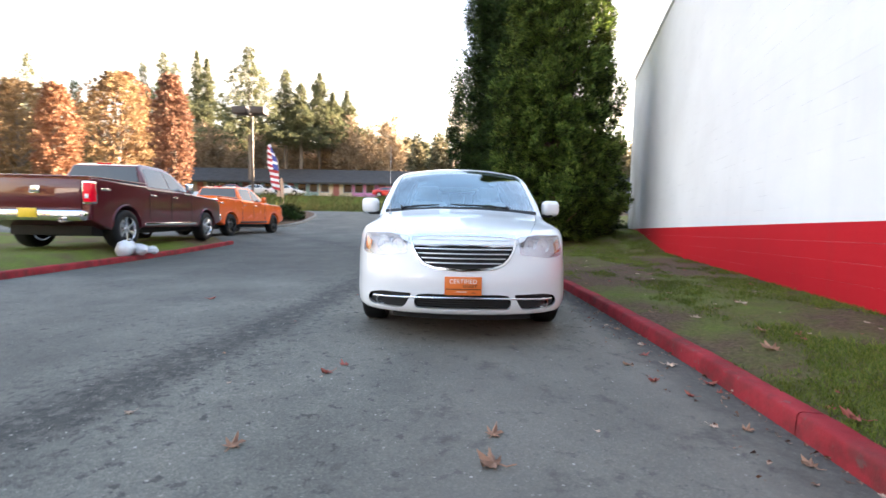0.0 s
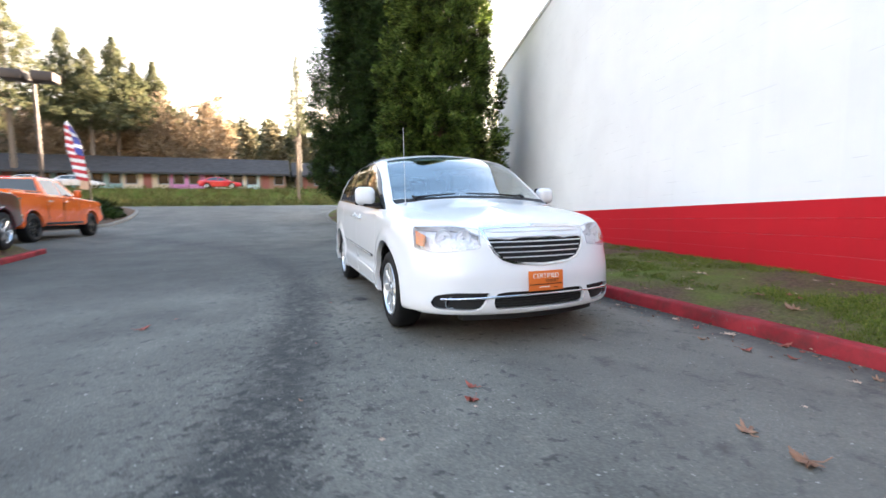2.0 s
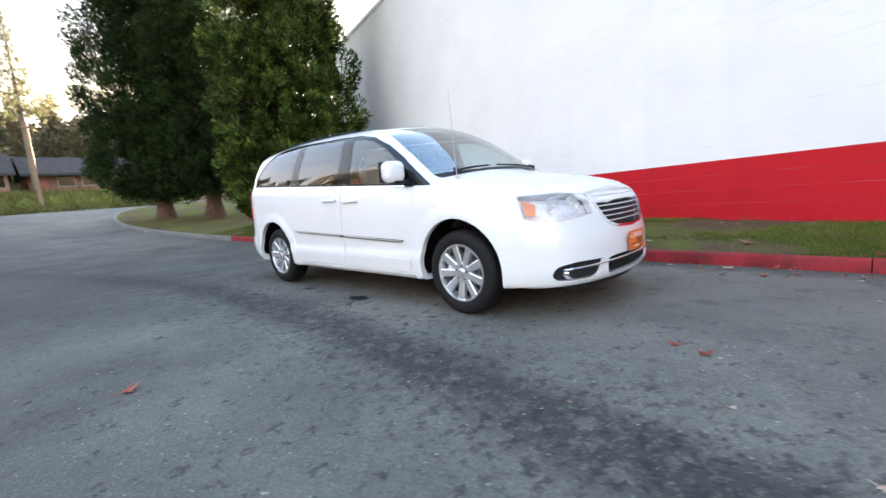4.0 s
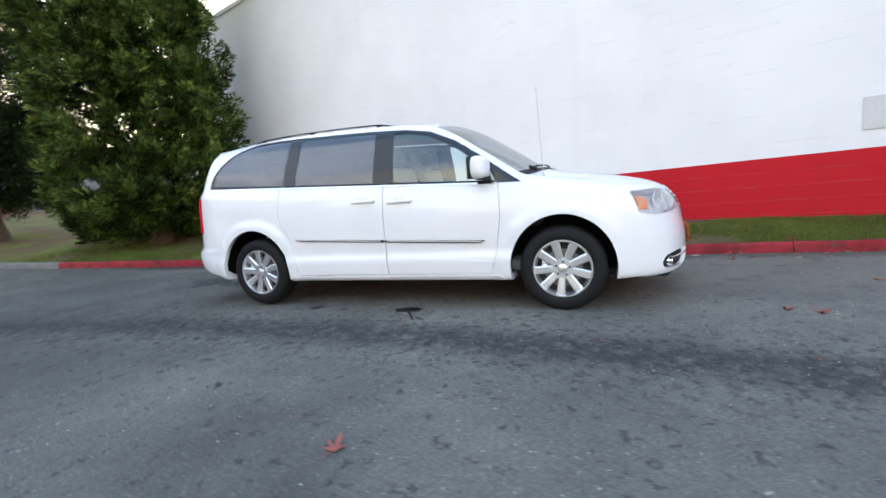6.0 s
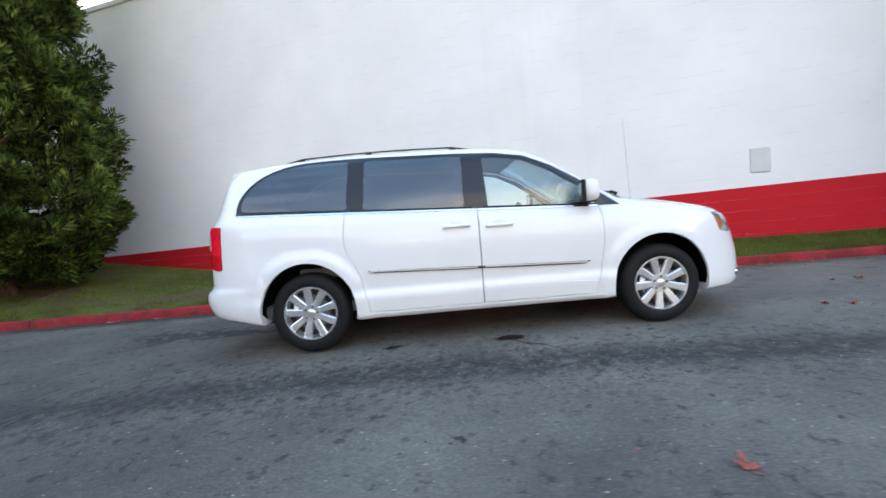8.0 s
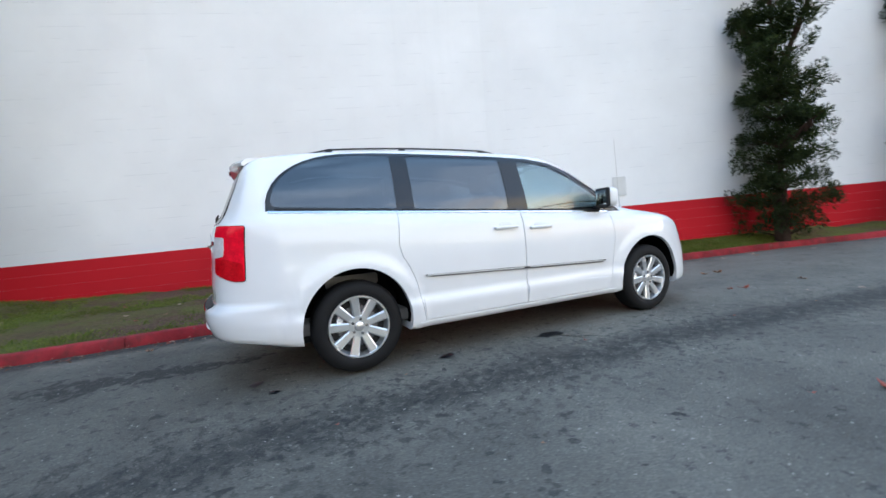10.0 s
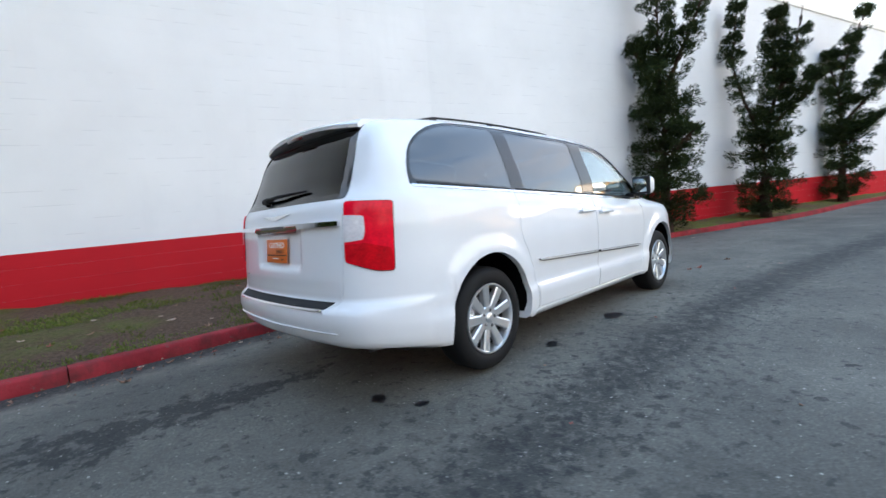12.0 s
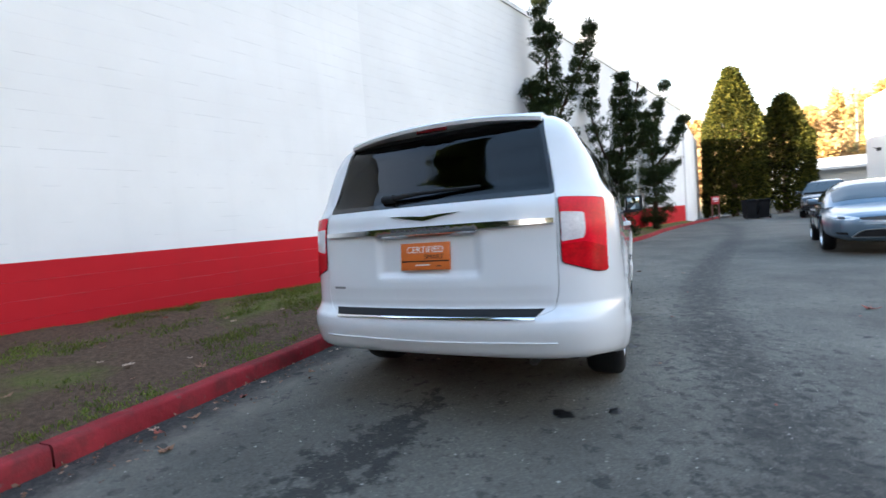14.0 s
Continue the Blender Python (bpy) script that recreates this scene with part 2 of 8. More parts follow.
    dot = mth(N, L, "MULTIPLY", mth(N, L, "SUBTRACT", mth(N, L, "MULTIPLY_ADD", pb.outputs[1], 1.4, -1.19, clamp=True), peb.outputs["Distance"]), 30, clamp=True)
    col = mix(N, L, col, (0.42, 0.40, 0.36), mth(N, L, "MULTIPLY", dot, 0.8))
    bl = ramp(N, L, noise_node(N, L, 0.55, 3, 0.6), [(0.60, (0, 0, 0)), (0.72, (1, 1, 1))])
    col = mix(N, L, col, (0.10, 0.092, 0.082), mth(N, L, "MULTIPLY", bl, 0.35))
    L.new(col, B.inputs["Base Color"])
    L.new(mth(N, L, "MULTIPLY_ADD", band, -0.10, 0.86), B.inputs["Roughness"])
    B.inputs["Specular IOR Level"].default_value = 0.30
    h = mth(N, L, "ADD", vo.outputs["Distance"], mth(N, L, "MULTIPLY_ADD", pits, -0.9, mth(N, L, "MULTIPLY", noise_node(N, L, 30, 3), 0.6)))
    bump(N, L, h, 0.38, 0.006, B)
    return m


LINE = (-1.786, 0.1066, -0.0195, -0.00091)
ASPHALT = asphalt()


def lawn_mat(name, soil=0.5, bare=0.0):
    m, N, L, B = nodes_of(name)
    g = ramp(N, L, noise_node(N, L, 40, 4, 0.7), [(0.25, (0.060, 0.094, 0.014)), (0.55, (0.140, 0.185, 0.030)), (0.8, (0.23, 0.245, 0.062))])
    e = ramp(N, L, noise_node(N, L, 25, 5, 0.7), [(0.3, (0.062, 0.040, 0.028)), (0.7, (0.185, 0.122, 0.082))])
    f = noise_node(N, L, 0.8, 6, 0.65)
    if bare:
        tc = N.new("ShaderNodeTexCoord")
        sep = N.new("ShaderNodeSeparateXYZ")
        L.new(tc.outputs["Object"], sep.inputs[0])
        near = mth(N, L, "SUBTRACT", 1.0, mth(N, L, "DIVIDE", mth(N, L, "ABSOLUTE", mth(N, L, "SUBTRACT", sep.outputs[1], 3.6)), 2.4), clamp=True)
        f = mth(N, L, "MULTIPLY_ADD", near, bare, f)
    s = ramp(N, L, f, [(0.42 - 0.22 * soil, (0, 0, 0)), (0.70 - 0.19 * soil, (1, 1, 1))])
    L.new(mix(N, L, g, e, s), B.inputs["Base Color"])
    B.inputs["Roughness"].default_value = 0.95
    B.inputs["Specular IOR Level"].default_value = 0.08
    bump(N, L, noise_node(N, L, 60, 5, 0.7), 0.8, 0.03, B)
    return m


LAWN = lawn_mat("lawn_soil", 0.44, 0.26)


def painted_block(name, colour, wear, stain, hairline):
    """Paint over block masonry: broad fading, drips, chips along the courses."""
    m, N, L, B = nodes_of(name)
    lite, dark = tuple(min(1, c * 1.06) for c in colour), tuple(c * 0.95 for c in colour)
    col = ramp(N, L, noise_node(N, L, 0.6, 6), [(0.3, dark), (0.7, lite)])
    drip = ramp(N, L, noise_node(N, L, 1.0, 5, 0.6, stretch=(2.2, 2.2, 0.12)), [(0.58, (0, 0, 0)), (0.75, (1, 1, 1))])
    col = mix(N, L, col, stain, mth(N, L, "MULTIPLY", drip, wear))
    fleck = ramp(N, L, noise_node(N, L, 7, 3, 0.6), [(0.74, (0, 0, 0)), (0.77, (1, 1, 1))])
    col = mix(N, L, col, stain, mth(N, L, "MULTIPLY", fleck, 0.35))
    # broken hairlines along the courses
    tj = N.new("ShaderNodeTexCoord")
    sj = N.new("ShaderNodeSeparateXYZ")
    L.new(tj.outputs["Object"], sj.inputs[0])
    v = mth(N, L, "DIVIDE", mth(N, L, "ADD", mth(N, L, "SUBTRACT", sj.outputs[2], 1.102), mth(N, L, "MULTIPLY", sj.outputs[1], 0.0217)), 0.203)
    near = mth(N, L, "ABSOLUTE", mth(N, L, "SUBTRACT", mth(N, L, "FRACT", mth(N, L, "ADD", v, 0.5)), 0.5))
    hair = mth(N, L, "SUBTRACT", 1.0, mth(N, L, "DIVIDE", near, 0.022), clamp=True)
    broken = ramp(N, L, noise_node(N, L, 1.0, 3, 0.6, stretch=(2.2, 2.2, 4.9)), [(0.54, (0, 0, 0)), (0.60, (1, 1, 1))])
    col = mix(N, L, col, hairline, mth(N, L, "MULTIPLY", mth(N, L, "MULTIPLY", hair, broken), 0.5))
    # tree shade painted on to the end of the wall that stands behind the trees
    tc = N.new("ShaderNodeTexCoord")
    sep = N.new("ShaderNodeSeparateXYZ")
    L.new(tc.outputs["Object"], sep.inputs[0])
    wob = mth(N, L, "MULTIPLY_ADD", noise_node(N, L, 0.7, 5, 0.6), 2.4, -1.2)
    d = mth(N, L, "ABSOLUTE", mth(N, L, "SUBTRACT", mth(N, L, "ADD", sep.outputs[1], wob), 12.4))
    tree_shade = mth(N, L, "SUBTRACT", 1.0, mth(N, L, "DIVIDE", d, 1.5), clamp=True)
    tree_shade = mth(N, L, "MULTIPLY", tree_shade, mth(N, L, "SUBTRACT", 1.0, mth(N, L, "MULTIPLY", sep.outputs[2], 0.17), clamp=True))
    col = mix(N, L, col, (0.16, 0.15, 0.09), mth(N, L, "MULTIPLY", tree_shade, 0.9))
    L.new(col, B.inputs["Base Color"])
    L.new(mth(N, L, "MULTIPLY_ADD", noise_node(N, L, 20, 3), 0.2, 0.62), B.inputs["Roughness"])
    B.inputs["Specular IOR Level"].default_value = 0.15
    bump(N, L, noise_node(N, L, 55, 4, 0.65), 0.25, 0.006, B)
    return m


WALL_WHITE = painted_block("white_wall_paint", (0.80, 0.81, 0.82), 0.10, (0.55, 0.57, 0.58), (0.40, 0.42, 0.44))
WALL_RED = painted_block("red_wall_paint", (0.50, 0.014, 0.022), 0.25, (0.30, 0.03, 0.03), (0.62, 0.22, 0.22))


def kerb_mat():
    m, N, L, B = nodes_of("red_kerb_paint")
    r = ramp(N, L, noise_node(N, L, 2.5, 5), [(0.3, (0.20, 0.017, 0.022)), (0.7, (0.38, 0.040, 0.048))])
    chip = ramp(N, L, noise_node(N, L, 11, 6, 0.72), [(0.60, (0, 0, 0)), (0.68, (1, 1, 1))])
    col = mix(N, L, r, (0.15, 0.10, 0.09), mth(N, L, "MULTIPLY", chip, 0.7))
    dirt = ramp(N, L, noise_node(N, L, 3.6, 6, 0.68), [(0.46, (0, 0, 0)), (0.64, (1, 1, 1))])
    col = mix(N, L, col, (0.07, 0.035, 0.03), mth(N, L, "MULTIPLY", dirt, 0.6))
    L.new(col, B.inputs["Base Color"])
    B.inputs["Roughness"].default_value = 0.8
    B.inputs["Specular IOR Level"].default_value = 0.15
    bump(N, L, noise_node(N, L, 28, 5, 0.7), 0.5, 0.012, B)
    return m


KERB_RED = kerb_mat()
CONCRETE = surf("weathered_concrete", (0.17, 0.165, 0.15), 0.85, 0, 0.3, 2.5, 40, 0.4, dist=0.01)
BARK = surf("bark", (0.12, 0.075, 0.05), 0.9, 0, 0.4, 6, 30, 0.9, dist=0.03)
BARK_DARK = surf("dark_juniper_bark", (0.045, 0.030, 0.022), 0.95, 0, 0.4, 6, 30, 0.8, dist=0.02, spec=0.1)
BARK_GREY = surf("grey_bark", (0.17, 0.14, 0.11), 0.9, 0, 0.35, 6, 30, 0.6, dist=0.02)
# strong noise contrast in both cypress colours paints lit plumes and shaded hollows
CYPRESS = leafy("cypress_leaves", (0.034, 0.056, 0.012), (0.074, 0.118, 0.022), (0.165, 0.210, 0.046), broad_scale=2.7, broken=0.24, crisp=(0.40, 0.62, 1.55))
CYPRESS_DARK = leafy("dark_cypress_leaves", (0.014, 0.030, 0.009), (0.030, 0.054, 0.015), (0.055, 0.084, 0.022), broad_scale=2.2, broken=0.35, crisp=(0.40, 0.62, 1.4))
JUNIPER = leafy("juniper_leaves", (0.014, 0.026, 0.010), (0.030, 0.050, 0.018), (0.066, 0.090, 0.032))
# distance haze is put into the pale, greyed tones of FIR and FAR_FIR
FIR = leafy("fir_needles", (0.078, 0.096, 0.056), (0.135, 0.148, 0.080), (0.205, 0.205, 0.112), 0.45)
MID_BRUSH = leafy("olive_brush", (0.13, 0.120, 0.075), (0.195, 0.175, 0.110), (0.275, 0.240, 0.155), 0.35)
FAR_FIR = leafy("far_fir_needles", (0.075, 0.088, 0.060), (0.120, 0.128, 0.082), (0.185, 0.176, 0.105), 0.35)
HEDGE = leafy("hedge_leaves", (0.014, 0.022, 0.005), (0.046, 0.056, 0.010), (0.150, 0.140, 0.024), 0.45)
ORANGE_LEAF = leafy("orange_leaves", (0.245, 0.110, 0.060), (0.320, 0.165, 0.095), (0.370, 0.225, 0.140))
RUST_LEAF = leafy("rust_leaves", (0.185, 0.092, 0.062), (0.260, 0.138, 0.092), (0.315, 0.185, 0.122))
GOLD_LEAF = leafy("gold_leaves", (0.235, 0.150, 0.076), (0.310, 0.210, 0.112), (0.360, 0.265, 0.155))
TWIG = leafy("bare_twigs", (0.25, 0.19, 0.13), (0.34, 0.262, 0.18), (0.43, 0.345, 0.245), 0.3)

# ---- building helpers ----
def empty(name, loc=(0, 0, 0), rz=0.0):
    ob = new(name)
    ob.empty_display_size = 0.2
    ob.matrix_world = pose(*loc, 0, 0, rz)
    return ob


def finish(bm, name, material, parent=None, label="", smooth=None):
    me = bpy.data.meshes.new(name)
    bm.to_mesh(me)
    bm.free()
    return mesh_ob(me, name, material, parent, label, smooth)


def mesh_ob(me, name, material, parent=None, label="", smooth=None):
    me.materials.append(material)
    if smooth is not None:
        me.polygons.foreach_set("use_smooth", np.ones(len(me.polygons), bool))
        me.set_sharp_from_angle(angle=radians(smooth))
    ob = new(name, me)
    if parent is not None:
        ob.parent = parent
    return tagged(ob, label)


def part(name, bm, material, parent, label="", smooth=35):
    return finish(bm, name, material, parent, label, smooth)


def np_mesh(name, V, F):
    """A mesh from arrays of points and of faces that all have one count of corners."""
    V, F = np.asarray(V, np.float32), np.asarray(F, np.int32)
    me = bpy.data.meshes.new(name)
    me.vertices.add(len(V))
    me.vertices.foreach_set("co", V.ravel())
    k = F.shape[1]
    me.loops.add(F.size)
    me.loops.foreach_set("vertex_index", F.ravel())
    me.polygons.add(len(F))
    me.polygons.foreach_set("loop_start", np.arange(0, F.size, k, dtype=np.int32))
    me.update(calc_edges=True)
    me.validate()
    return me


def box(bm, c, s, bev=0.0, rz=0.0, seg=2, m=None):
    r = bmesh.ops.create_cube(bm, size=1.0)
    M = Matrix.Translation(c) @ Matrix.Rotation(rz, 4, "Z") @ Matrix.Diagonal((*s, 1))
    if m is not None:
        M = m @ M
    bmesh.ops.transform(bm, matrix=M, verts=r["verts"])
    if bev:
        es = list({e for v in r["verts"] for e in v.link_edges})
        bmesh.ops.bevel(bm, geom=es, offset=bev, segments=seg, profile=0.5, affect="EDGES")
    return bm


def tube(bm, pts, radii, sides=8, caps=True):
    """A tapered round bar along pts."""
    pts = [Vector(p) for p in pts]
    rings = []
    for i, p in enumerate(pts):
        d = (pts[min(i + 1, len(pts) - 1)] - pts[max(i - 1, 0)]).normalized()
        u = d.cross(Vector((0.31, 0.17, 0.93))).normalized()
        if u.length < 0.5:
            u = Vector((1, 0, 0))
        w = d.cross(u)
        r = float(radii[i] if hasattr(radii, "__len__") else radii)
        rings.append([bm.verts.new(p + r * (math.cos(a) * u + math.sin(a) * w)) for a in (2 * math.pi * k / sides for k in range(sides))])
    for a, b in zip(rings, rings[1:]):
        for k in range(sides):
            bm.faces.new((a[k], a[(k + 1) % sides], b[(k + 1) % sides], b[k]))
    if caps:
        bm.faces.new(rings[0][::-1])
        bm.faces.new(rings[-1])
    return bm


def lathe(bm, profile, axis="x", centre=(0, 0, 0), sides=32, closed=False):
    """Turns (radius, along) pairs round an axis."""
    c = Vector(centre)
    rings = []
    for r, h in profile:
        ring = []
        for k in range(sides):
            a = 2 * math.pi * k / sides
            u, v = r * math.cos(a), r * math.sin(a)
            p = (h, u, v) if axis == "x" else (u, h, v) if axis == "y" else (u, v, h)
            ring.append(bm.verts.new(c + Vector(p)))
        rings.append(ring)
    pairs = list(zip(rings, rings[1:])) + ([(rings[-1], rings[0])] if closed else [])
    for a, b in pairs:
        for k in range(sides):
            bm.faces.new((a[k], a[(k + 1) % sides], b[(k + 1) % sides], b[k]))
    if not closed:
        for ring in (rings[0], rings[-1]):
            bm.faces.new(ring)
    bmesh.ops.recalc_face_normals(bm, faces=bm.faces)
    return bm


def hermite(xs, ys, v):
    xs, ys = np.asarray(xs, float), np.asarray(ys, float)
    m = np.gradient(ys, xs)
    v = np.clip(v, xs[0], xs[-1])
    i = np.clip(np.searchsorted(xs, v) - 1, 0, len(xs) - 2)
    h = xs[i + 1] - xs[i]
    t = (v - xs[i]) / h
    return (2 * t**3 - 3 * t**2 + 1) * ys[i] + (t**3 - 2 * t**2 + t) * h * m[i] + (3 * t**2 - 2 * t**3) * ys[i + 1] + (t**3 - t**2) * h * m[i + 1]


def sstep(t):
    t = np.clip(t, 0, 1)
    return t * t * (3 - 2 * t)


# ---- ground ----
HY = (-300, -60, -40, -21, -15, -10, -7, -4, 0, 8, 14, 20, 30, 42, 50, 60, 300)
HZ = (2.0, 1.0, 0.8, 0.47, 0.36, 0.20, 0.09, 0.02, 0, 0, 0.18, 0.55, 1.38, 1.70, 1.75, 1.8, 2.5)
KY = (-40, -27, -21, -14.8, -9.7, -8, -6, -4, -2, 0, 5, 8, 11, 14, 17, 20, 24, 28, 32, 36)
KX = (-9.2, -6.0, -4.1, -2.3, -0.85, 0.05, 0.9, 1.45, 1.65, 1.70, 1.65, 1.55, 1.25, 0.92, 0.62, 0.5, 0.9, 2.4, 6.0, 12)


def ground_z(x, y):
    base = hermite(HY, HZ, y) + 0 * np.asarray(x)
    shelf = sstep((np.asarray(y) - 10.1) / 0.9) * (1 - sstep((np.asarray(y) - 17) / 2)) * sstep((-7.5 - np.asarray(x)) / 0.8)
    return base + np.clip(0.275 - base, 0, None) * shelf


def kerb_x(y):
    return hermite(KY, KX, y)


def wall_x(y):
    return 3.888 + 0.2524 * y if y > -1 else 3.636 + 0.3596 * (y + 1)


def axis_steps(fine0, fine1, step, far):
    a = list(np.arange(fine0, fine1 + 1e-6, step))
    lo, hi, s = [], [], step
    v = fine1
    while v < far:
        s *= 1.35
        v += s
        hi.append(v)
    s, v = step, fine0
    while v > -far:
        s *= 1.35
        v -= s
        lo.append(v)
    return np.array(lo[::-1] + a + hi)


def sheet(name, xs, ys, zf, material):
    X, Y = np.meshgrid(xs, ys)
    V = np.stack([X, Y, zf(X, Y)], -1).reshape(-1, 3)
    n, k = len(xs), len(ys)
    i = (np.arange(k - 1)[:, None] * n + np.arange(n - 1)).ravel()
    me = np_mesh(name, V, np.stack([i, i + 1, i + n + 1, i + n], 1))
    return mesh_ob(me, name, material, smooth=60)


ground = sheet("ground", axis_steps(-20, 14, 0.5, 1500), axis_steps(-30, 44, 0.5, 1500), ground_z, ASPHALT)
tagged(ground, "worn grey asphalt yard with a dark tyre-worn line", "asphalt", kind="structure")


def strip(name, ys, x0, x1, z0, z1, material, cols=14, rough=0.0):
    """A strip of ground between two lines along y, closed by a skirt."""
    rng = np.random.RandomState(3)
    V, k = [], cols + 1
    for y in ys:
        for j in range(k):
            u = j / cols
            x = x0(y) * (1 - u) + x1(y) * u
            V.append((x, y, z0(x, y) * (1 - u) + z1(x, y) * u + (rough * rng.randn() if 0 < j else 0)))
    i = (np.arange(len(ys) - 1)[:, None] * k + np.arange(cols)).ravel()
    return mesh_ob(np_mesh(name, V, np.stack([i, i + 1, i + k + 1, i + k], 1)), name, material, smooth=70)


def lawn_edge(y):
    return kerb_x(y) + 0.12


def lawn_back(y):
    return wall_x(y) + 0.1 if y < 13.6 else wall_x(13.6) + (y - 13.6) * 1.5 + 8


def lawn_z1(x, y):
    g = float(ground_z(x, y))
    if y > 7:
        return g + 0.30 + 0.40 * min(1, (y - 7) / 4)
    return g + (0.30 if y > -8 else 0.22)


lawn = strip("lawn", list(np.arange(-21.2, 30.01, 0.3)), lawn_edge, lawn_back, lambda x, y: float(ground_z(x, y)) + 0.094, lawn_z1, LAWN, 16, 0.012)
tagged(lawn, "patchy mossy lawn with bare soil beside the wall", "lawn", kind="structure")


# ---- kerbs ----
def kerb_piece(bm, line, y0, y1, n=26, w=0.135, h=0.122, side=1):
    """A length of kerb with a rounded road edge; side 1: lawn on the +x side."""
    prof = [(0.0, -0.12), (0.005, 0.045), (0.009, h - 0.020), (0.016, h - 0.005), (0.030, h), (w, h - 0.003), (w, -0.12)]
    rings = []
    for i in range(n + 1):
        y = y0 + (y1 - y0) * i / n
        e = 1e-3
        t = Vector((float(line(y + e) - line(y - e)), 2 * e, 0)).normalized()
        nrm = Vector((t.y, -t.x, 0)) * side
        z = float(ground_z(0, y))
        jit = 0.002 * math.sin(7 * y) + 0.001 * math.sin(17.3 * y + 1) + 0.002 * noise.noise(Vector((y * 6, 0.3, 0)))
        rings.append([bm.verts.new(Vector((float(line(y)) + jit, y, z + dz + jit)) + nrm * dx) for dx, dz in prof])
    for a, b in zip(rings, rings[1:]):
        for k in range(len(prof) - 1):
            bm.faces.new((a[k], b[k], b[k + 1], a[k + 1]) if side > 0 else (a[k], a[k + 1], b[k + 1], b[k]))
    for r in (rings[0], rings[-1]):
        bm.faces.new(r)
    bmesh.ops.recalc_face_normals(bm, faces=bm.faces)
    return bm


kerb = empty("kerb", (float(kerb_x(0)), 0, 0))
tagged(kerb, "chipped red-painted concrete kerb along the lawn", "kerb", kind="structure")
kerb.matrix_world = Matrix.Identity(4)
JOINTS = (-27, -23.6, -20, -16.3, -12.6, -9.2, -5.9, -2.42, 1.35, 5.1, 8.0, 10.7)
for a, b in zip(JOINTS, JOINTS[1:]):
    part("kerb_length", kerb_piece(bmesh.new(), kerb_x, a + 0.005, b - 0.005), KERB_RED, kerb, smooth=50)
for a, b in zip((10.7, 13.8, 17, 20, 24, 28), (13.8, 17, 20, 24, 28, 33)):
    part("kerb_length", kerb_piece(bmesh.new(), kerb_x, a + 0.005, b - 0.005), CONCRETE, kerb, "bare grey concrete kerb length", smooth=50)

WK_Y, WK_X = (-14, -6, 0, 3.9, 7.2, 10.4), (-6.2, -6.45, -6.85, -7.2, -7.42, -7.66)


def west_kerb_x(y):
    return hermite(WK_Y, WK_X, y)


west_kerb = empty("kerb_west")
tagged(west_kerb, "red-painted kerb of the display lawn", "kerb", kind="structure")
for a, b in ((-2, 1.6), (1.6, 5.2), (5.2, 8.1), (8.1, 10.4)):
    part("kerb_length", kerb_piece(bmesh.new(), west_kerb_x, a + 0.005, b - 0.005, side=-1), KERB_RED, west_kerb, smooth=50)


def west_lawn_z(x, y):
    """A short bank behind the kerb, then level under the trucks."""
    return float(ground_z(0, y)) + 0.106 + 0.17 * float(sstep((west_kerb_x(y) - 0.12 - x) / 0.42))


west_lawn = strip("lawn_west", list(np.arange(-2, 10.5, 0.5)), lambda y: west_kerb_x(y) - 0.12, lambda y: -16.0, west_lawn_z, west_lawn_z, lawn_mat("display_lawn", 0.30), 44, 0.01)
tagged(west_lawn, "green display lawn under the parked trucks", "lawn", kind="structure")


# ---- the long block wall ----
def band_z(y):
    return 1.102 - 0.0217 * y if y > -1 else 1.124 - 0.0194 * (y + 1)


def roof_z(y):
    return 7.40 - 0.032 * y if y > -1 else 7.43 + 0.033 * (y + 1)


def wall_pt(y, off, z):
    s = 0.2524 if y > -1 else 0.3596
    k = 1 / math.hypot(1, s)
    return (wall_x(y) - off * k, y + off * k * s, z)


wall = empty("wall_east")
tagged(wall, "tall white block wall with a red painted base band", "wall", kind="structure")
LEFT, RIGHT = 13.6, -21.0


def wall_panel(name, z0, z1, material, off, y0, y1, thick=0.3):
    """A flat length of wall between two sloping lines, with thickness."""
    bm = bmesh.new()
    n = max(1, int(abs(y1 - y0) / 2))
    ring = []
    for i in range(n + 1):
        y = y0 + (y1 - y0) * i / n
        ring.append([bm.verts.new(wall_pt(y, o, z)) for o, z in ((off, z0(y)), (off, z1(y)), (off - thick, z1(y)), (off - thick, z0(y)))])
    for a, b in zip(ring, ring[1:]):
        for k in range(4):
            bm.faces.new((a[k], a[(k + 1) % 4], b[(k + 1) % 4], b[k]))
    bm.faces.new(ring[0])
    bm.faces.new(ring[-1])
    bmesh.ops.recalc_face_normals(bm, faces=bm.faces)
    return part(name, bm, material, wall, smooth=30)


COPING = surf("coping_metal", (0.62, 0.62, 0.60), 0.45, 0.3, 0.1)
for y0, y1 in ((LEFT, -1.0), (-1.0, RIGHT)):
    wall_panel("wall_core", lambda y: -0.3, lambda y: roof_z(y) - 0.125, WALL_WHITE, -0.002, y0, y1)
    k = 0
    while 0.203 * k < 7.2:
        lo = lambda y, k=k: min(band_z(y) + 0.203 * k + 0.0007, roof_z(y) - 0.124)
        hi = lambda y, k=k: min(band_z(y) + 0.203 * (k + 1) - 0.0007, roof_z(y) - 0.122)
        wall_panel("block_course", lo, hi, WALL_WHITE, 0.0, y0, y1, 0.05)
        k += 1
    for k in range(7):
        wall_panel("block_course", lambda y, k=k: band_z(y) - 0.203 * (k + 1) + 0.0005, lambda y, k=k: band_z(y) - 0.203 * k - (0.0005 if k else 0), WALL_RED, 0.003, y0, y1, 0.05)
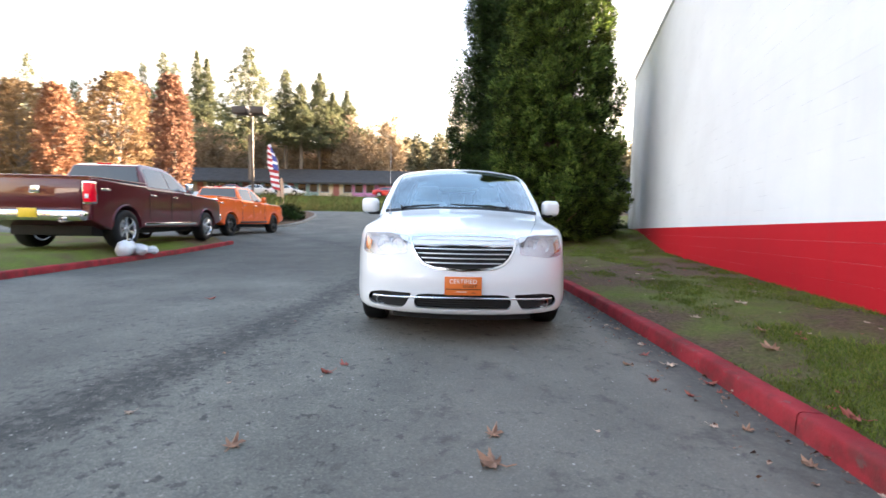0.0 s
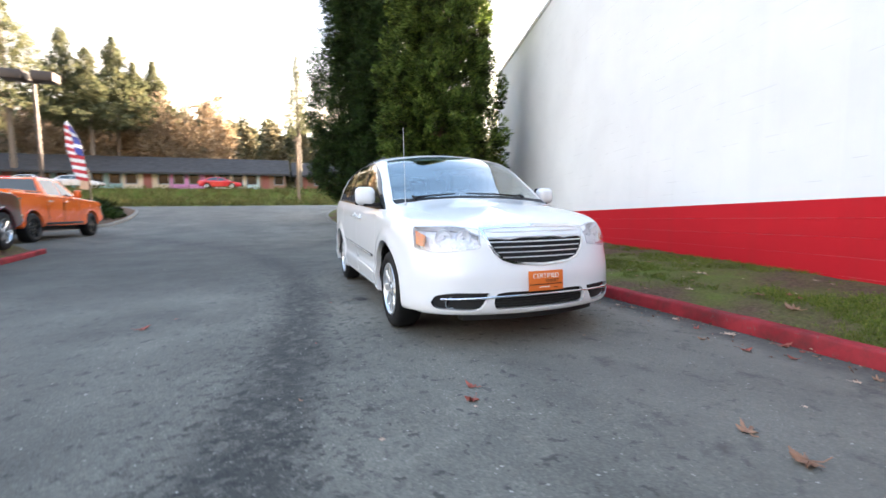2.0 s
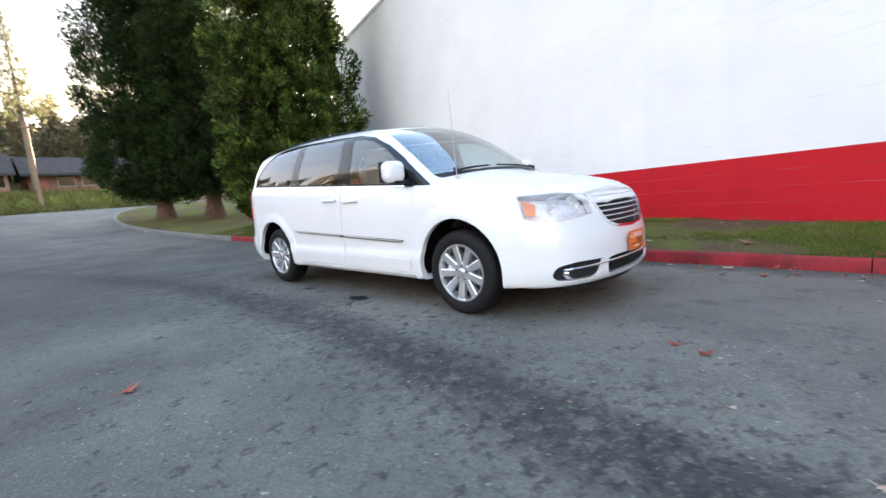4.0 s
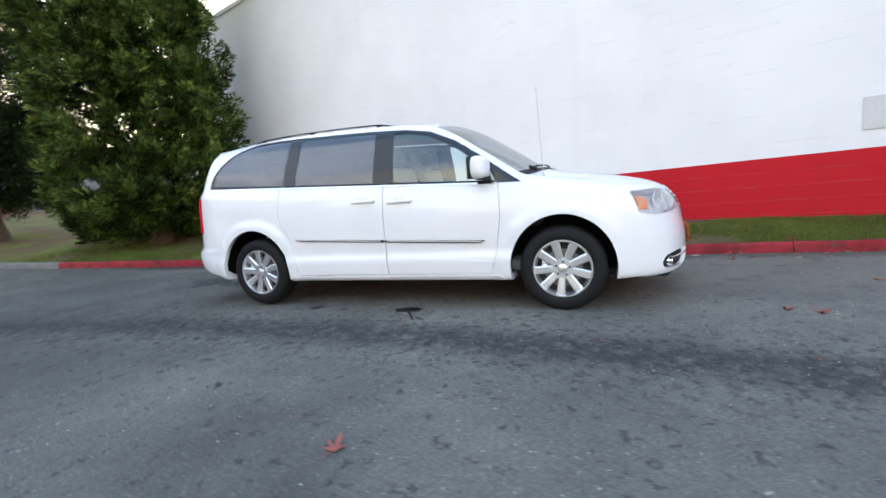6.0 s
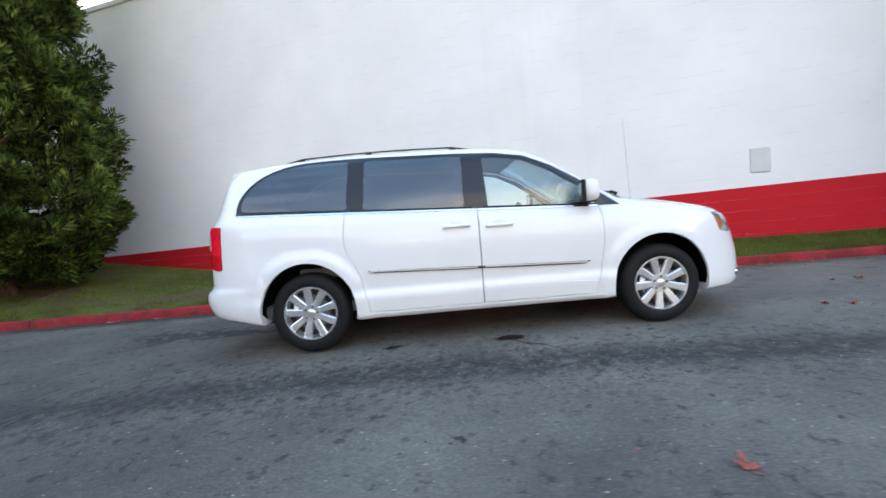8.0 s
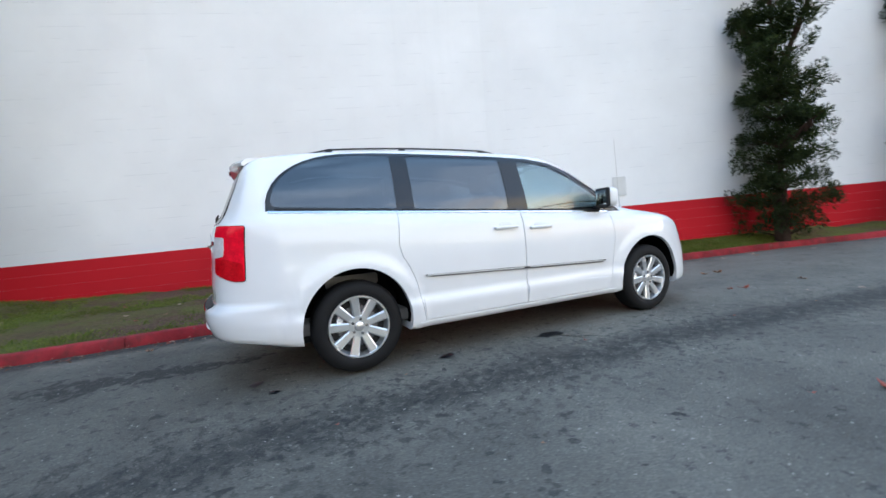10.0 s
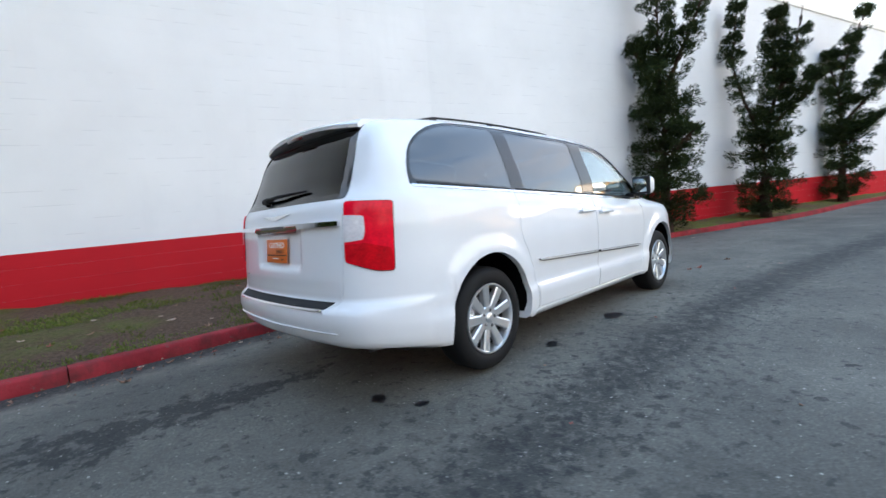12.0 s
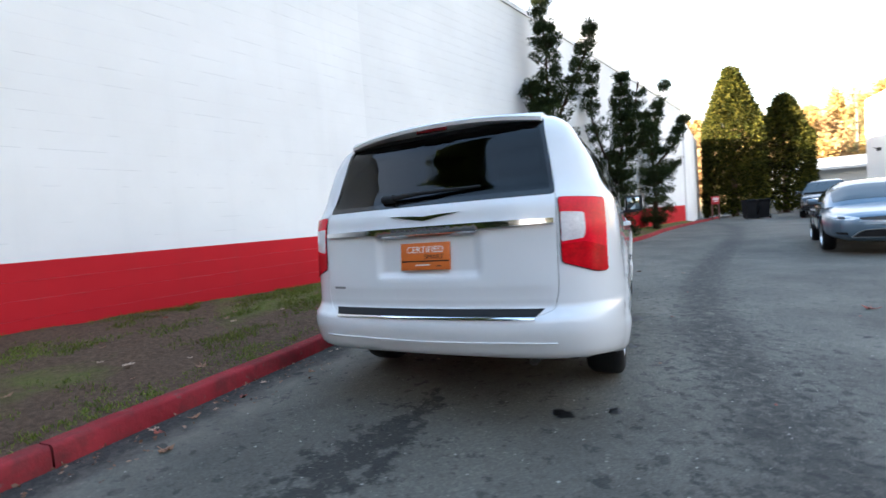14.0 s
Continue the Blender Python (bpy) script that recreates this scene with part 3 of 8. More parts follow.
    wall_panel("coping", lambda y: roof_z(y) - 0.12, roof_z, COPING, 0.035, y0, y1, 0.38)

# ---- wooded ridges: an unseen high one added in the east to keep the low sun off the yard, a low one in the west ----
RIDGE_WOODS = surf("ridge_woods", (0.045, 0.055, 0.025), 0.9, 0, 0.5, 0.3, 2, 0.8, dist=0.6)


def ridge_z(x0, height, ys, hs):
    def z(X, Y):
        crest = height * np.interp(Y, ys, hs)
        u = np.clip(1 - np.abs(X - x0) / 34, 0, 1)
        return crest * sstep(u * 1.6) * (1 + 0.02 * np.sin(0.9 * Y) + 0.015 * np.sin(2.3 * Y + X)) - 0.5

    return z


ridge = sheet("shade_ridge_east", np.linspace(84, 154, 38), np.linspace(-75, 200, 125), ridge_z(118, 26.8, (-75, -45, 160, 200), (0, 1, 1, 0)), RIDGE_WOODS)
tagged(ridge, "added unseen ridge that keeps the low sun off the yard", "hill", kind="structure")
ridge = sheet("ridge_west", np.linspace(-155, -82, 38), np.linspace(-240, 40, 125), ridge_z(-118, 9.0, (-240, -150, -60, 0, 40), (0.9, 1, 0.7, 1, 0)), RIDGE_WOODS)
tagged(ridge, "low dark wooded ridge across the yard", "hill", kind="structure")

from mathutils import geometry


# ---- car surfaces ----
def paint(name, colour, flake=0.0, rough=0.28):
    m, N, L, B = nodes_of(name)
    c2 = tuple(c * 0.96 for c in colour)
    L.new(ramp(N, L, noise_node(N, L, 1.3, 4), [(0.35, c2), (0.65, colour)]), B.inputs["Base Color"])
    B.inputs["Metallic"].default_value = flake
    L.new(mth(N, L, "MULTIPLY_ADD", noise_node(N, L, 5, 5, 0.6), 0.12, rough), B.inputs["Roughness"])
    B.inputs["Coat Weight"].default_value, B.inputs["Coat Roughness"].default_value = 1.0, 0.02
    B.inputs["Specular IOR Level"].default_value = 0.2
    return m


def glass(name, tint, gloss=0.02, shine=0.075):
    """A tinted pane: it lets tinted light through and mirrors by Fresnel."""
    m, N, L, B = nodes_of(name)
    t = N.new("ShaderNodeBsdfTransparent")
    t.inputs["Color"].default_value = (*tint, 1)
    g = N.new("ShaderNodeBsdfGlossy")
    g.inputs["Roughness"].default_value = gloss
    f = N.new("ShaderNodeLayerWeight")
    f.inputs["Blend"].default_value = 0.5
    k = mth(N, L, "MULTIPLY_ADD", mth(N, L, "POWER", f.outputs["Facing"], 4.0), 0.9, shine)
    ms = N.new("ShaderNodeMixShader")
    L.new(k, ms.inputs[0])
    L.new(t.outputs[0], ms.inputs[1])
    L.new(g.outputs[0], ms.inputs[2])
    L.new(ms.outputs[0], N["Material Output"].inputs["Surface"])
    return m


VAN_WHITE = paint("white_car_paint", (0.80, 0.81, 0.82))
CHROME = surf("chrome", (0.80, 0.81, 0.83), 0.10, 1.0, 0.05, 4, 40, 0)
ALLOY = surf("polished_alloy", (0.78, 0.79, 0.80), 0.30, 0.85, 0.05, 6, 60, 0.02, dist=0.001)
BLACK_GLOSS = surf("black_gloss_trim", (0.012, 0.012, 0.013), 0.16, 0, 0.2, 5, 40, 0)
BLACK_TRIM = surf("black_plastic", (0.018, 0.018, 0.019), 0.62, 0, 0.3, 5, 160, 0.15, dist=0.001, spec=0.22)
BRAKE_STEEL = surf("brake_steel", (0.16, 0.16, 0.165), 0.45, 0.7, 0.25, 12, 80, 0.1, dist=0.001)
DARK = surf("dark_cavity", (0.012, 0.012, 0.012), 0.8, 0, 0.2, 5, 40, 0)
LINER = surf("wheel_arch_felt", (0.006, 0.006, 0.006), 0.95, 0, 0.2, 5, 40, 0, spec=0.05)
RUBBER = surf("tyre_rubber", (0.009, 0.009, 0.0095), 0.7, 0, 0.3, 5, 90, 0.25, dist=0.002, spec=0.25)
HEADLINER = surf("grey_cabin_lining", (0.16, 0.155, 0.15), 0.9, 0, 0.15, 6, 120, 0.2, dist=0.002)
SEAT = surf("light_grey_seat_leather", (0.30, 0.29, 0.28), 0.6, 0, 0.12, 5, 90, 0.25, dist=0.002)
DASH = surf("charcoal_dashboard", (0.035, 0.035, 0.037), 0.6, 0, 0.2, 6, 160, 0.3, dist=0.001)
GLASS_CLEAR = glass("clear_car_glass", (0.92, 0.97, 0.965))
GLASS_DARK = glass("privacy_glass", (0.22, 0.25, 0.27), shine=0.15)
GLASS_REAR = glass("dark_rear_glass", (0.14, 0.15, 0.16), shine=0.035)
GLASS_SHIELD = glass("windshield_glass", (0.74, 0.84, 0.87), shine=0.17)
BAR_SILVER = surf("bright_grille_bar", (0.72, 0.73, 0.74), 0.34, 0.55, 0.08, 6, 60, 0)
GLASS_LAMP = glass("lamp_lens", (0.97, 0.97, 0.98), shine=0.03)
MIRROR = surf("mirror_glass", (0.42, 0.50, 0.54), 0.02, 1.0, 0.0, 4, 40, 0)
RED_LENS = surf("red_lamp_lens", (0.80, 0.004, 0.024), 0.18, 0, 0.28, 14, 70, 0.25, 0.10, 0.004, 0.2)
RED_DEEP = surf("deep_red_lamp_lens", (0.55, 0.003, 0.010), 0.12, 0, 0.40, 14, 80, 0.35, 0.12, 0.004, 0.2)
RED_DARK = paint("dark_red_brake_lens", (0.10, 0.004, 0.007), 0.0, 0.16)
CLEAR_LENS = surf("frosted_white_lens", (0.72, 0.69, 0.70), 0.15, 0, 0.22, 16, 90, 0.4, 0.6, 0.004)
AMBER = surf("amber_lens", (0.62, 0.17, 0.025), 0.2, 0, 0.35, 14, 70, 0.4, 0.3, 0.004)
LAMP_SILVER = surf("silver_reflector", (0.86, 0.86, 0.88), 0.20, 0.50, 0.25, 22, 50, 0.8, dist=0.02)
AERIAL = surf("pale_aerial", (0.5, 0.5, 0.5), 0.4)
SIGN_ORANGE = surf("orange_sign_card", (0.72, 0.17, 0.025), 0.45, 0, 0.06, 5, 60, 0)
SIGN_WHITE = surf("white_sign_ink", (0.85, 0.84, 0.80), 0.5, 0, 0.03)
SIGN_DARK = surf("dark_sign_ink", (0.03, 0.012, 0.008), 0.5, 0, 0.1)

# ---- the minivan: one smooth body, cut into its panels ----
# x across, y to the rear from the front axle, z up.
SZ = (0.10, 0.20, 0.27, 0.36, 0.47, 0.50, 0.60, 0.72, 0.85, 0.98, 1.06, 1.10, 1.14, 1.20, 1.30, 1.45, 1.60, 1.68, 1.80, 2.0)
SW = (0.895, 0.935, 0.973, 0.991, 0.999, 0.991, 0.997, 1.004, 1.005, 0.994, 0.977, 0.950, 0.926, 0.906, 0.872, 0.820, 0.768, 0.730, 0.66, 0.47)
FZ = (0.10, 0.20, 0.26, 0.32, 0.45, 0.55, 0.62, 0.70, 0.80, 0.88, 0.95, 1.05, 1.3)
FO = (0.12, 0.06, 0.025, 0.0, 0.0, 0.005, 0.018, 0.038, 0.062, 0.092, 0.14, 0.25, 0.6)
RZ = (0.10, 0.30, 0.36, 0.44, 0.54, 0.575, 0.615, 0.66, 0.75, 0.90, 1.05, 1.18, 1.22, 1.40, 1.62, 1.70, 1.80, 2.0)
RO = (3.87, 4.00, 4.085, 4.130, 4.145, 4.135, 4.090, 4.082, 4.077, 4.065, 4.055, 4.022, 3.99, 3.90, 3.795, 3.73, 3.60, 3.2)
TY = (-1.3, -0.98, -0.92, -0.86, -0.72, -0.37, 0.0, 0.10, 0.17, 0.25, 0.55, 0.88, 1.02, 1.25, 1.6, 2.1, 2.8, 3.3, 3.6, 3.8, 4.3)
TZ = (0.55, 0.855, 0.910, 0.944, 0.996, 1.080, 1.143, 1.165, 1.186, 1.23, 1.430, 1.630, 1.684, 1.724, 1.748, 1.766, 1.767, 1.743, 1.706, 1.655, 1.47)
FRONT_AXLE, REAR_AXLE, HUB_Z = 0.0, 3.078, 0.345


def belt(y):
    return 1.045 + 0.054 * y


def smax(a, b, k):
    h = np.maximum(k - np.abs(a - b), 0) / k
    return np.maximum(a, b) + h * h * k * 0.25


def van_f(P):
    """Below zero inside the body."""
    x, y, z = np.abs(P[..., 0]), P[..., 1], P[..., 2]
    zz = z - (belt(np.clip(y, 0.2, 3.8)) - 1.13) * sstep((z - 0.85) / 0.2) * (1 - sstep((z - 1.35) / 0.3))
    w = hermite(SZ, SW, zz)
    for ax in (FRONT_AXLE, REAR_AXLE):
        r = np.hypot(y - ax, z - HUB_Z)
        w = w + 0.020 * sstep((0.575 - r) / 0.10)
    w = w + 0.010 * sstep((y - 3.44) / 0.03) * sstep((0.70 - z) / 0.012)
    w = w + 0.060 * sstep((z - 1.02) / 0.28) * (1 - sstep((y - 0.7) / 2.3))
    w = w - 0.012 * sstep((y - 2.9) / 1.0) * sstep((z - 0.7) / 0.2)
    fr = -1.010 + 0.29 * x**2 + 0.33 * x**8 + hermite(FZ, FO, z)
    re = hermite(RZ, RO, z) - 0.10 * x**2 - 0.34 * x**10
    # hollow round the rear plate, and the fold along the foot of the tailgate
    re = re - 0.024 * sstep((0.335 - x) / 0.055) * sstep((z - 0.770) / 0.055) * sstep((1.040 - z) / 0.015)
    re = re - 0.085 * np.clip(0.728 - z, 0, 0.14) * sstep((z - 0.575) / 0.02) * sstep((0.71 - x) / 0.05)
    ye = y - 0.15 * x**2
    crown = 0.085 + 0.030 * sstep((y - 0.0) / 1.2)
    top = hermite(TY, TZ, ye) - crown * x**2
    bot = 0.255 + 0.09 * sstep((y - 3.3) / 0.7) + 0.0 * y
    f = smax(x - w, z - top, 0.10)
    f = smax(f, fr - y, 0.11)
    f = smax(f, y - re, 0.075)
    return smax(f, bot - z, 0.035)


def van_n(P, e=2e-3):
    g = np.stack([van_f(P + d) - van_f(P - d) for d in np.eye(3) * e], -1)
    return g / np.maximum(np.linalg.norm(g, axis=-1, keepdims=True), 1e-9)


def cast(O, D, far=2.4, steps=90):
    """First places where rays from outside meet the body."""
    done = np.zeros(len(O), bool)
    lo, hi = np.zeros(len(O)), np.full(len(O), far)
    for i in range(1, steps + 1):
        s = far * i / steps
        inside = (van_f(O + D * s) < 0) & ~done
        lo[inside], hi[inside] = far * (i - 1) / steps, s
        done |= inside
    lo[~done] = hi[~done] = far * 0.6
    for _ in range(26):
        mid = (lo + hi) / 2
        ins = van_f(O + D * mid[:, None]) < 0
        hi = np.where(ins, mid, hi)
        lo = np.where(ins, lo, mid)
    return O + D * hi[:, None]


def shell_grid(offset, step):
    """The closed body surface at an offset, as points and quads: a box whose points slide inwards to it."""
    nx, ny, nz = int(2.0 / step), int(5.5 / step), int(1.6 / step)
    X, Y, Z = np.linspace(-1, 1, nx + 1), np.linspace(-1.25, 4.3, ny + 1), np.linspace(0.2, 1.8, nz + 1)
    index, pts, faces = {}, [], []

    def vid(i, j, k):
        key = (i, j, k)
        if key not in index:
            index[key] = len(pts)
            pts.append((X[i], Y[j], Z[k]))
        return index[key]

    for i in range(nx):
        for j in range(ny):
            faces.append([vid(i, j, 0), vid(i, j + 1, 0), vid(i + 1, j + 1, 0), vid(i + 1, j, 0)])
            faces.append([vid(i, j, nz), vid(i + 1, j, nz), vid(i + 1, j + 1, nz), vid(i, j + 1, nz)])
    for j in range(ny):
        for k in range(nz):
            faces.append([vid(0, j, k), vid(0, j, k + 1), vid(0, j + 1, k + 1), vid(0, j + 1, k)])
            faces.append([vid(nx, j, k), vid(nx, j + 1, k), vid(nx, j + 1, k + 1), vid(nx, j, k + 1)])
    for i in range(nx):
        for k in range(nz):
            faces.append([vid(i, 0, k), vid(i + 1, 0, k), vid(i + 1, 0, k + 1), vid(i, 0, k + 1)])
            faces.append([vid(i, ny, k), vid(i, ny, k + 1), vid(i + 1, ny, k + 1), vid(i + 1, ny, k)])
    P = np.array(pts)
    C = np.stack([np.zeros(len(P)), np.clip(P[:, 1], -0.3, 3.3), np.full(len(P), 0.65)], 1)
    lo, hi = np.zeros(len(P)), np.full(len(P), 1.25)
    for _ in range(34):
        mid = (lo + hi) / 2
        ins = van_f(C + (P - C) * mid[:, None]) < offset
        lo = np.where(ins, mid, lo)
        hi = np.where(ins, hi, mid)
    return C + (P - C) * lo[:, None], np.array(faces)


def round_poly(poly, r, n=5):
    """The polygon with its corners rounded by about r (one radius, or one for each corner)."""
    out = []
    for i, p in enumerate(poly):
        a, p, b = np.array(poly[i - 1], float), np.array(p, float), np.array(poly[(i + 1) % len(poly)], float)
        ri = r[i] if hasattr(r, "__len__") else r
        la, lb = np.linalg.norm(a - p), np.linalg.norm(b - p)
        if ri <= 0:
            out.append(tuple(p))
            continue
        pa, pb = p + (a - p) * min(ri / la, 0.48), p + (b - p) * min(ri / lb, 0.48)
        for k in range(n + 1):
            t = k / n
            out.append(tuple((1 - t) ** 2 * pa + 2 * t * (1 - t) * p + t * t * pb))
    return out


def inset(poly, d):
    """The polygon shrunk by d."""
    P = np.array(poly, float)
    area = 0.5 * np.sum(P[:, 0] * np.roll(P[:, 1], -1) - np.roll(P[:, 0], -1) * P[:, 1])
    e = np.roll(P, -1, 0) - P
    n = np.stack([-e[:, 1], e[:, 0]], 1) / np.maximum(np.linalg.norm(e, axis=1, keepdims=True), 1e-9)
    n *= 1 if area > 0 else -1
    m = n + np.roll(n, 1, 0)
    m /= np.maximum((m * m).sum(1, keepdims=True), 0.5)
    return [tuple(p) for p in P + 2 * m * d]


def dense(poly, step):
    out = []
    for a, b in zip(poly, list(poly[1:]) + [poly[0]]):
        a, b = np.array(a, float), np.array(b, float)
        k = max(1, int(np.ceil(np.linalg.norm(b - a) / step)))
        out += [tuple(a + (b - a) * i / k) for i in range(k)]
    return out


def within_poly(P, poly):
    Q = np.array(poly, float)
    x, y = P[:, 0], P[:, 1]
    ins = np.zeros(len(P), bool)
    for a, b in zip(Q, np.roll(Q, -1, 0)):
        c = (a[1] > y) != (b[1] > y)
        with np.errstate(divide="ignore", invalid="ignore"):
            ins ^= c & (x < (b[0] - a[0]) * (y - a[1]) / (b[1] - a[1]) + a[0])
    return ins


def view_of(kind, way=None):
    """Axes u, v and the way of looking for a projection on to the body."""
    if kind == "right":
        return np.array((0, 1.0, 0)), np.array((0, 0, 1.0)), np.array((1.0, 0, 0)), np.array((-2.0, 0, 0))
    if kind == "left":
        return np.array((0, 1.0, 0)), np.array((0, 0, 1.0)), np.array((-1.0, 0, 0)), np.array((2.0, 0, 0))
    if kind == "front":
        return np.array((1.0, 0, 0)), np.array((0, 0, 1.0)), np.array((0, 1.0, 0)), np.array((0, -2.0, 0))
    if kind == "rear":
        return np.array((1.0, 0, 0)), np.array((0, 0, 1.0)), np.array((0, -1.0, 0)), np.array((0, 5.0, 0))
    if kind == "top":
        return np.array((1.0, 0, 0)), np.array((0, 1.0, 0)), np.array((0, 0, -1.0)), np.array((0, 0, 2.4))
    d = np.array(way, float)
    d /= np.linalg.norm(d)
    u = np.cross(d, (0, 0, 1.0))
    u /= np.linalg.norm(u)
    return u, np.cross(u, d), d, -1.6 * d + np.array((0, 1.5, 0.8)) * 0


def panel(name, poly, kind, off0, off1, material, parent, label="", step=0.05, holes=(), way=None, origin=None):
    """A curved, thick panel: the polygon laid on the body from one side, between two offsets."""
    u, v, d, o = view_of(kind, way)
    if origin is not None:
        o = np.array(origin, float) - d * 1.2
        o = o - u * (o @ u) - v * (o @ v)
    ring = dense(poly, step)
    rings = [ring] + [dense(h, step) for h in holes]
    pts, edges = [], []
    for r in rings:
        n0 = len(pts)
        pts += r
        edges += [(n0 + i, n0 + (i + 1) % len(r)) for i in range(len(r))]
    R = np.array(pts)
    lo, hi = R.min(0), R.max(0)
    gx, gy = np.meshgrid(np.arange(lo[0] + step / 2, hi[0], step), np.arange(lo[1] + step / 2, hi[1], step))
    G = np.stack([gx.ravel(), gy.ravel()], 1)
    if len(G):
        G = G[within_poly(G, ring)]
    for h in holes:
        if len(G):
            G = G[~within_poly(G, h)]
    if len(G):
        far = np.array([np.min(np.hypot(*(R - g).T)) for g in G])
        G = G[far > 0.45 * step]
        pts = pts + [tuple(g) for g in G]
    from_cdt = geometry.delaunay_2d_cdt([Vector(p) for p in pts], edges, [], 0, 1e-6)
    V2 = np.array([tuple(p) for p in from_cdt[0]])
    T = np.array([f for f in from_cdt[2] if len(f) == 3])
    cen = V2[T].mean(1)
    keep = within_poly(cen, ring)
    for h in holes:
        keep &= ~within_poly(cen, h)
    T = T[keep]
    a = V2[T]
    ccw = np.cross(a[:, 1] - a[:, 0], a[:, 2] - a[:, 0]) > 0
    T[~ccw] = T[~ccw][:, ::-1]
    O = o + V2[:, :1] * u + V2[:, 1:] * v
    H = cast(O, np.broadcast_to(d, O.shape))
    nrm = van_n(H)
    flip = np.cross(u, v) @ d > 0
    if flip:
        T = T[:, ::-1]
    n = len(V2)
    V = np.concatenate([H + nrm * off0, H + nrm * off1])
    F = [tuple(t) for t in T] + [tuple(t[::-1] + n) for t in T]
    count = {}
    for t in T:
        for e in ((t[0], t[1]), (t[1], t[2]), (t[2], t[0])):
            count[e] = 1
    for p, q in list(count):
        if (q, p) not in count:
            F += [(q, p, p + n), (q, p + n, q + n)]
    me = np_mesh(name, V, F)
    ob = mesh_ob(me, name, material, parent, label, smooth=40)
    N3 = np.zeros((len(F), 3, 3), np.float32)
    F = np.array(F)
    fn = np.cross(V[F[:, 1]] - V[F[:, 0]], V[F[:, 2]] - V[F[:, 0]])
    fn /= np.maximum(np.linalg.norm(fn, axis=1, keepdims=True), 1e-12)
    N3[:] = fn[:, None]
    k = len(T)
    N3[:k] = nrm[F[:k]]
    N3[k : 2 * k] = -nrm[F[k : 2 * k] - n]
    if len(me.polygons) == len(F):
        me.normals_split_custom_set(N3.reshape(-1, 3).tolist())
    return ob


def prism(bm, poly, kind, a, b):
    """A straight bar with the polygon as its section, from a to b along the looking axis."""
    at = {"x": lambda p, w: (w, p[0], p[1]), "y": lambda p, w: (p[0], w, p[1]), "z": lambda p, w: (p[0], p[1], w)}[kind]
    A = [bm.verts.new(at(p, a)) for p in poly]
    B = [bm.verts.new(at(p, b)) for p in poly]
    for i in range(len(poly)):
        j = (i + 1) % len(poly)
        bm.faces.new((A[i], A[j], B[j], B[i]))
    bm.faces.new(A[::-1])
    bm.faces.new(B)


def cut(me, cutter_bm):
    """The mesh less the cutters."""
    bmesh.ops.recalc_face_normals(cutter_bm, faces=cutter_bm.faces)
    cm = bpy.data.meshes.new("cutter")
    cutter_bm.to_mesh(cm)
    cutter_bm.free()
    a, b = new("cut_a", me), new("cut_b", cm)
    mod = a.modifiers.new("cut", "BOOLEAN")
    mod.operation, mod.object, mod.solver = "DIFFERENCE", b, "EXACT"
    dg = bpy.context.evaluated_depsgraph_get()
    out = bpy.data.meshes.new_from_object(a.evaluated_get(dg))
    for ob in (a, b):
        m = ob.data
        bpy.data.objects.remove(ob)
        bpy.data.meshes.remove(m)
    return out


# side view lines (y, z)
DOOR_F = [(0.575, 0.312), (0.525, 0.50), (0.478, 0.80), (0.482, 0.98), (0.495, belt(0.495)), (1.548, belt(1.548)), (1.553, 0.312)]
DOOR_S = [(1.557, 0.312), (1.553, belt(1.553)), (2.700, belt(2.70)), (2.725, 0.93), (2.70, 0.83), (2.655, 0.76), (2.60, 0.62), (2.545, 0.312)]
DLO_TOP = [(0.30, belt(0.30) + 0.004), (0.46, 1.185), (0.65, 1.328), (0.87, 1.468), (1.10, 1.572), (1.35, 1.618), (1.70, 1.645), (2.50, 1.683), (2.80, 1.690)] + [(2.95 + 0.705 * math.sin(a) ** 0.93, belt(3.655) + 0.004 + (1.688 - belt(3.655) - 0.004) * math.cos(a) ** 0.93) for a in np.linspace(0, math.pi / 2 - 1e-6, 12)]
DLO = DLO_TOP + [(2.70, belt(2.70) + 0.004), (1.55, belt(1.55) + 0.004)]
OPENING = [(0.575, 0.309), (0.522, 0.50), (0.475, 0.80), (0.479, 0.98), (0.492, belt(0.492))] + DLO_TOP + [(2.703, belt(2.70)), (2.728, 0.93), (2.703, 0.83), (2.658, 0.76), (2.603, 0.62), (2.548, 0.309)]
WIN_F = round_poly([(1.455, belt(1.455) + 0.012), (0.515, belt(0.515) + 0.016), (0.545, 1.165), (0.70, 1.305), (0.88, 1.425), (1.12, 1.545), (1.30, 1.585), (1.470, 1.603)], (0.03, 0.01, 0.02, 0, 0, 0, 0, 0.03), 3)
WIN_S = round_poly([(2.545, belt(2.545) + 0.024), (1.660, belt(1.66) + 0.022), (1.650, 1.622), (2.525, 1.662)], 0.03, 3)
WIN_Q = round_poly([(3.600, belt(3.600) + 0.036), (2.690, belt(2.69) + 0.026), (2.665, 1.668)] + [(2.95 + 0.668 * math.sin(a) ** 0.93, belt(3.6) + 0.05 + (1.672 - belt(3.6) - 0.05) * math.cos(a) ** 0.93) for a in np.linspace(0, math.pi / 2 - 0.05, 11)], [0.02, 0.02, 0.03] + [0] * 11, 3)


def arch_poly(ay, r=0.422):
    return [(ay + r * math.cos(a) * 0.985, 0.36 + r * math.sin(a) * 1.02) for a in np.linspace(-0.75, math.pi + 0.75, 40)]


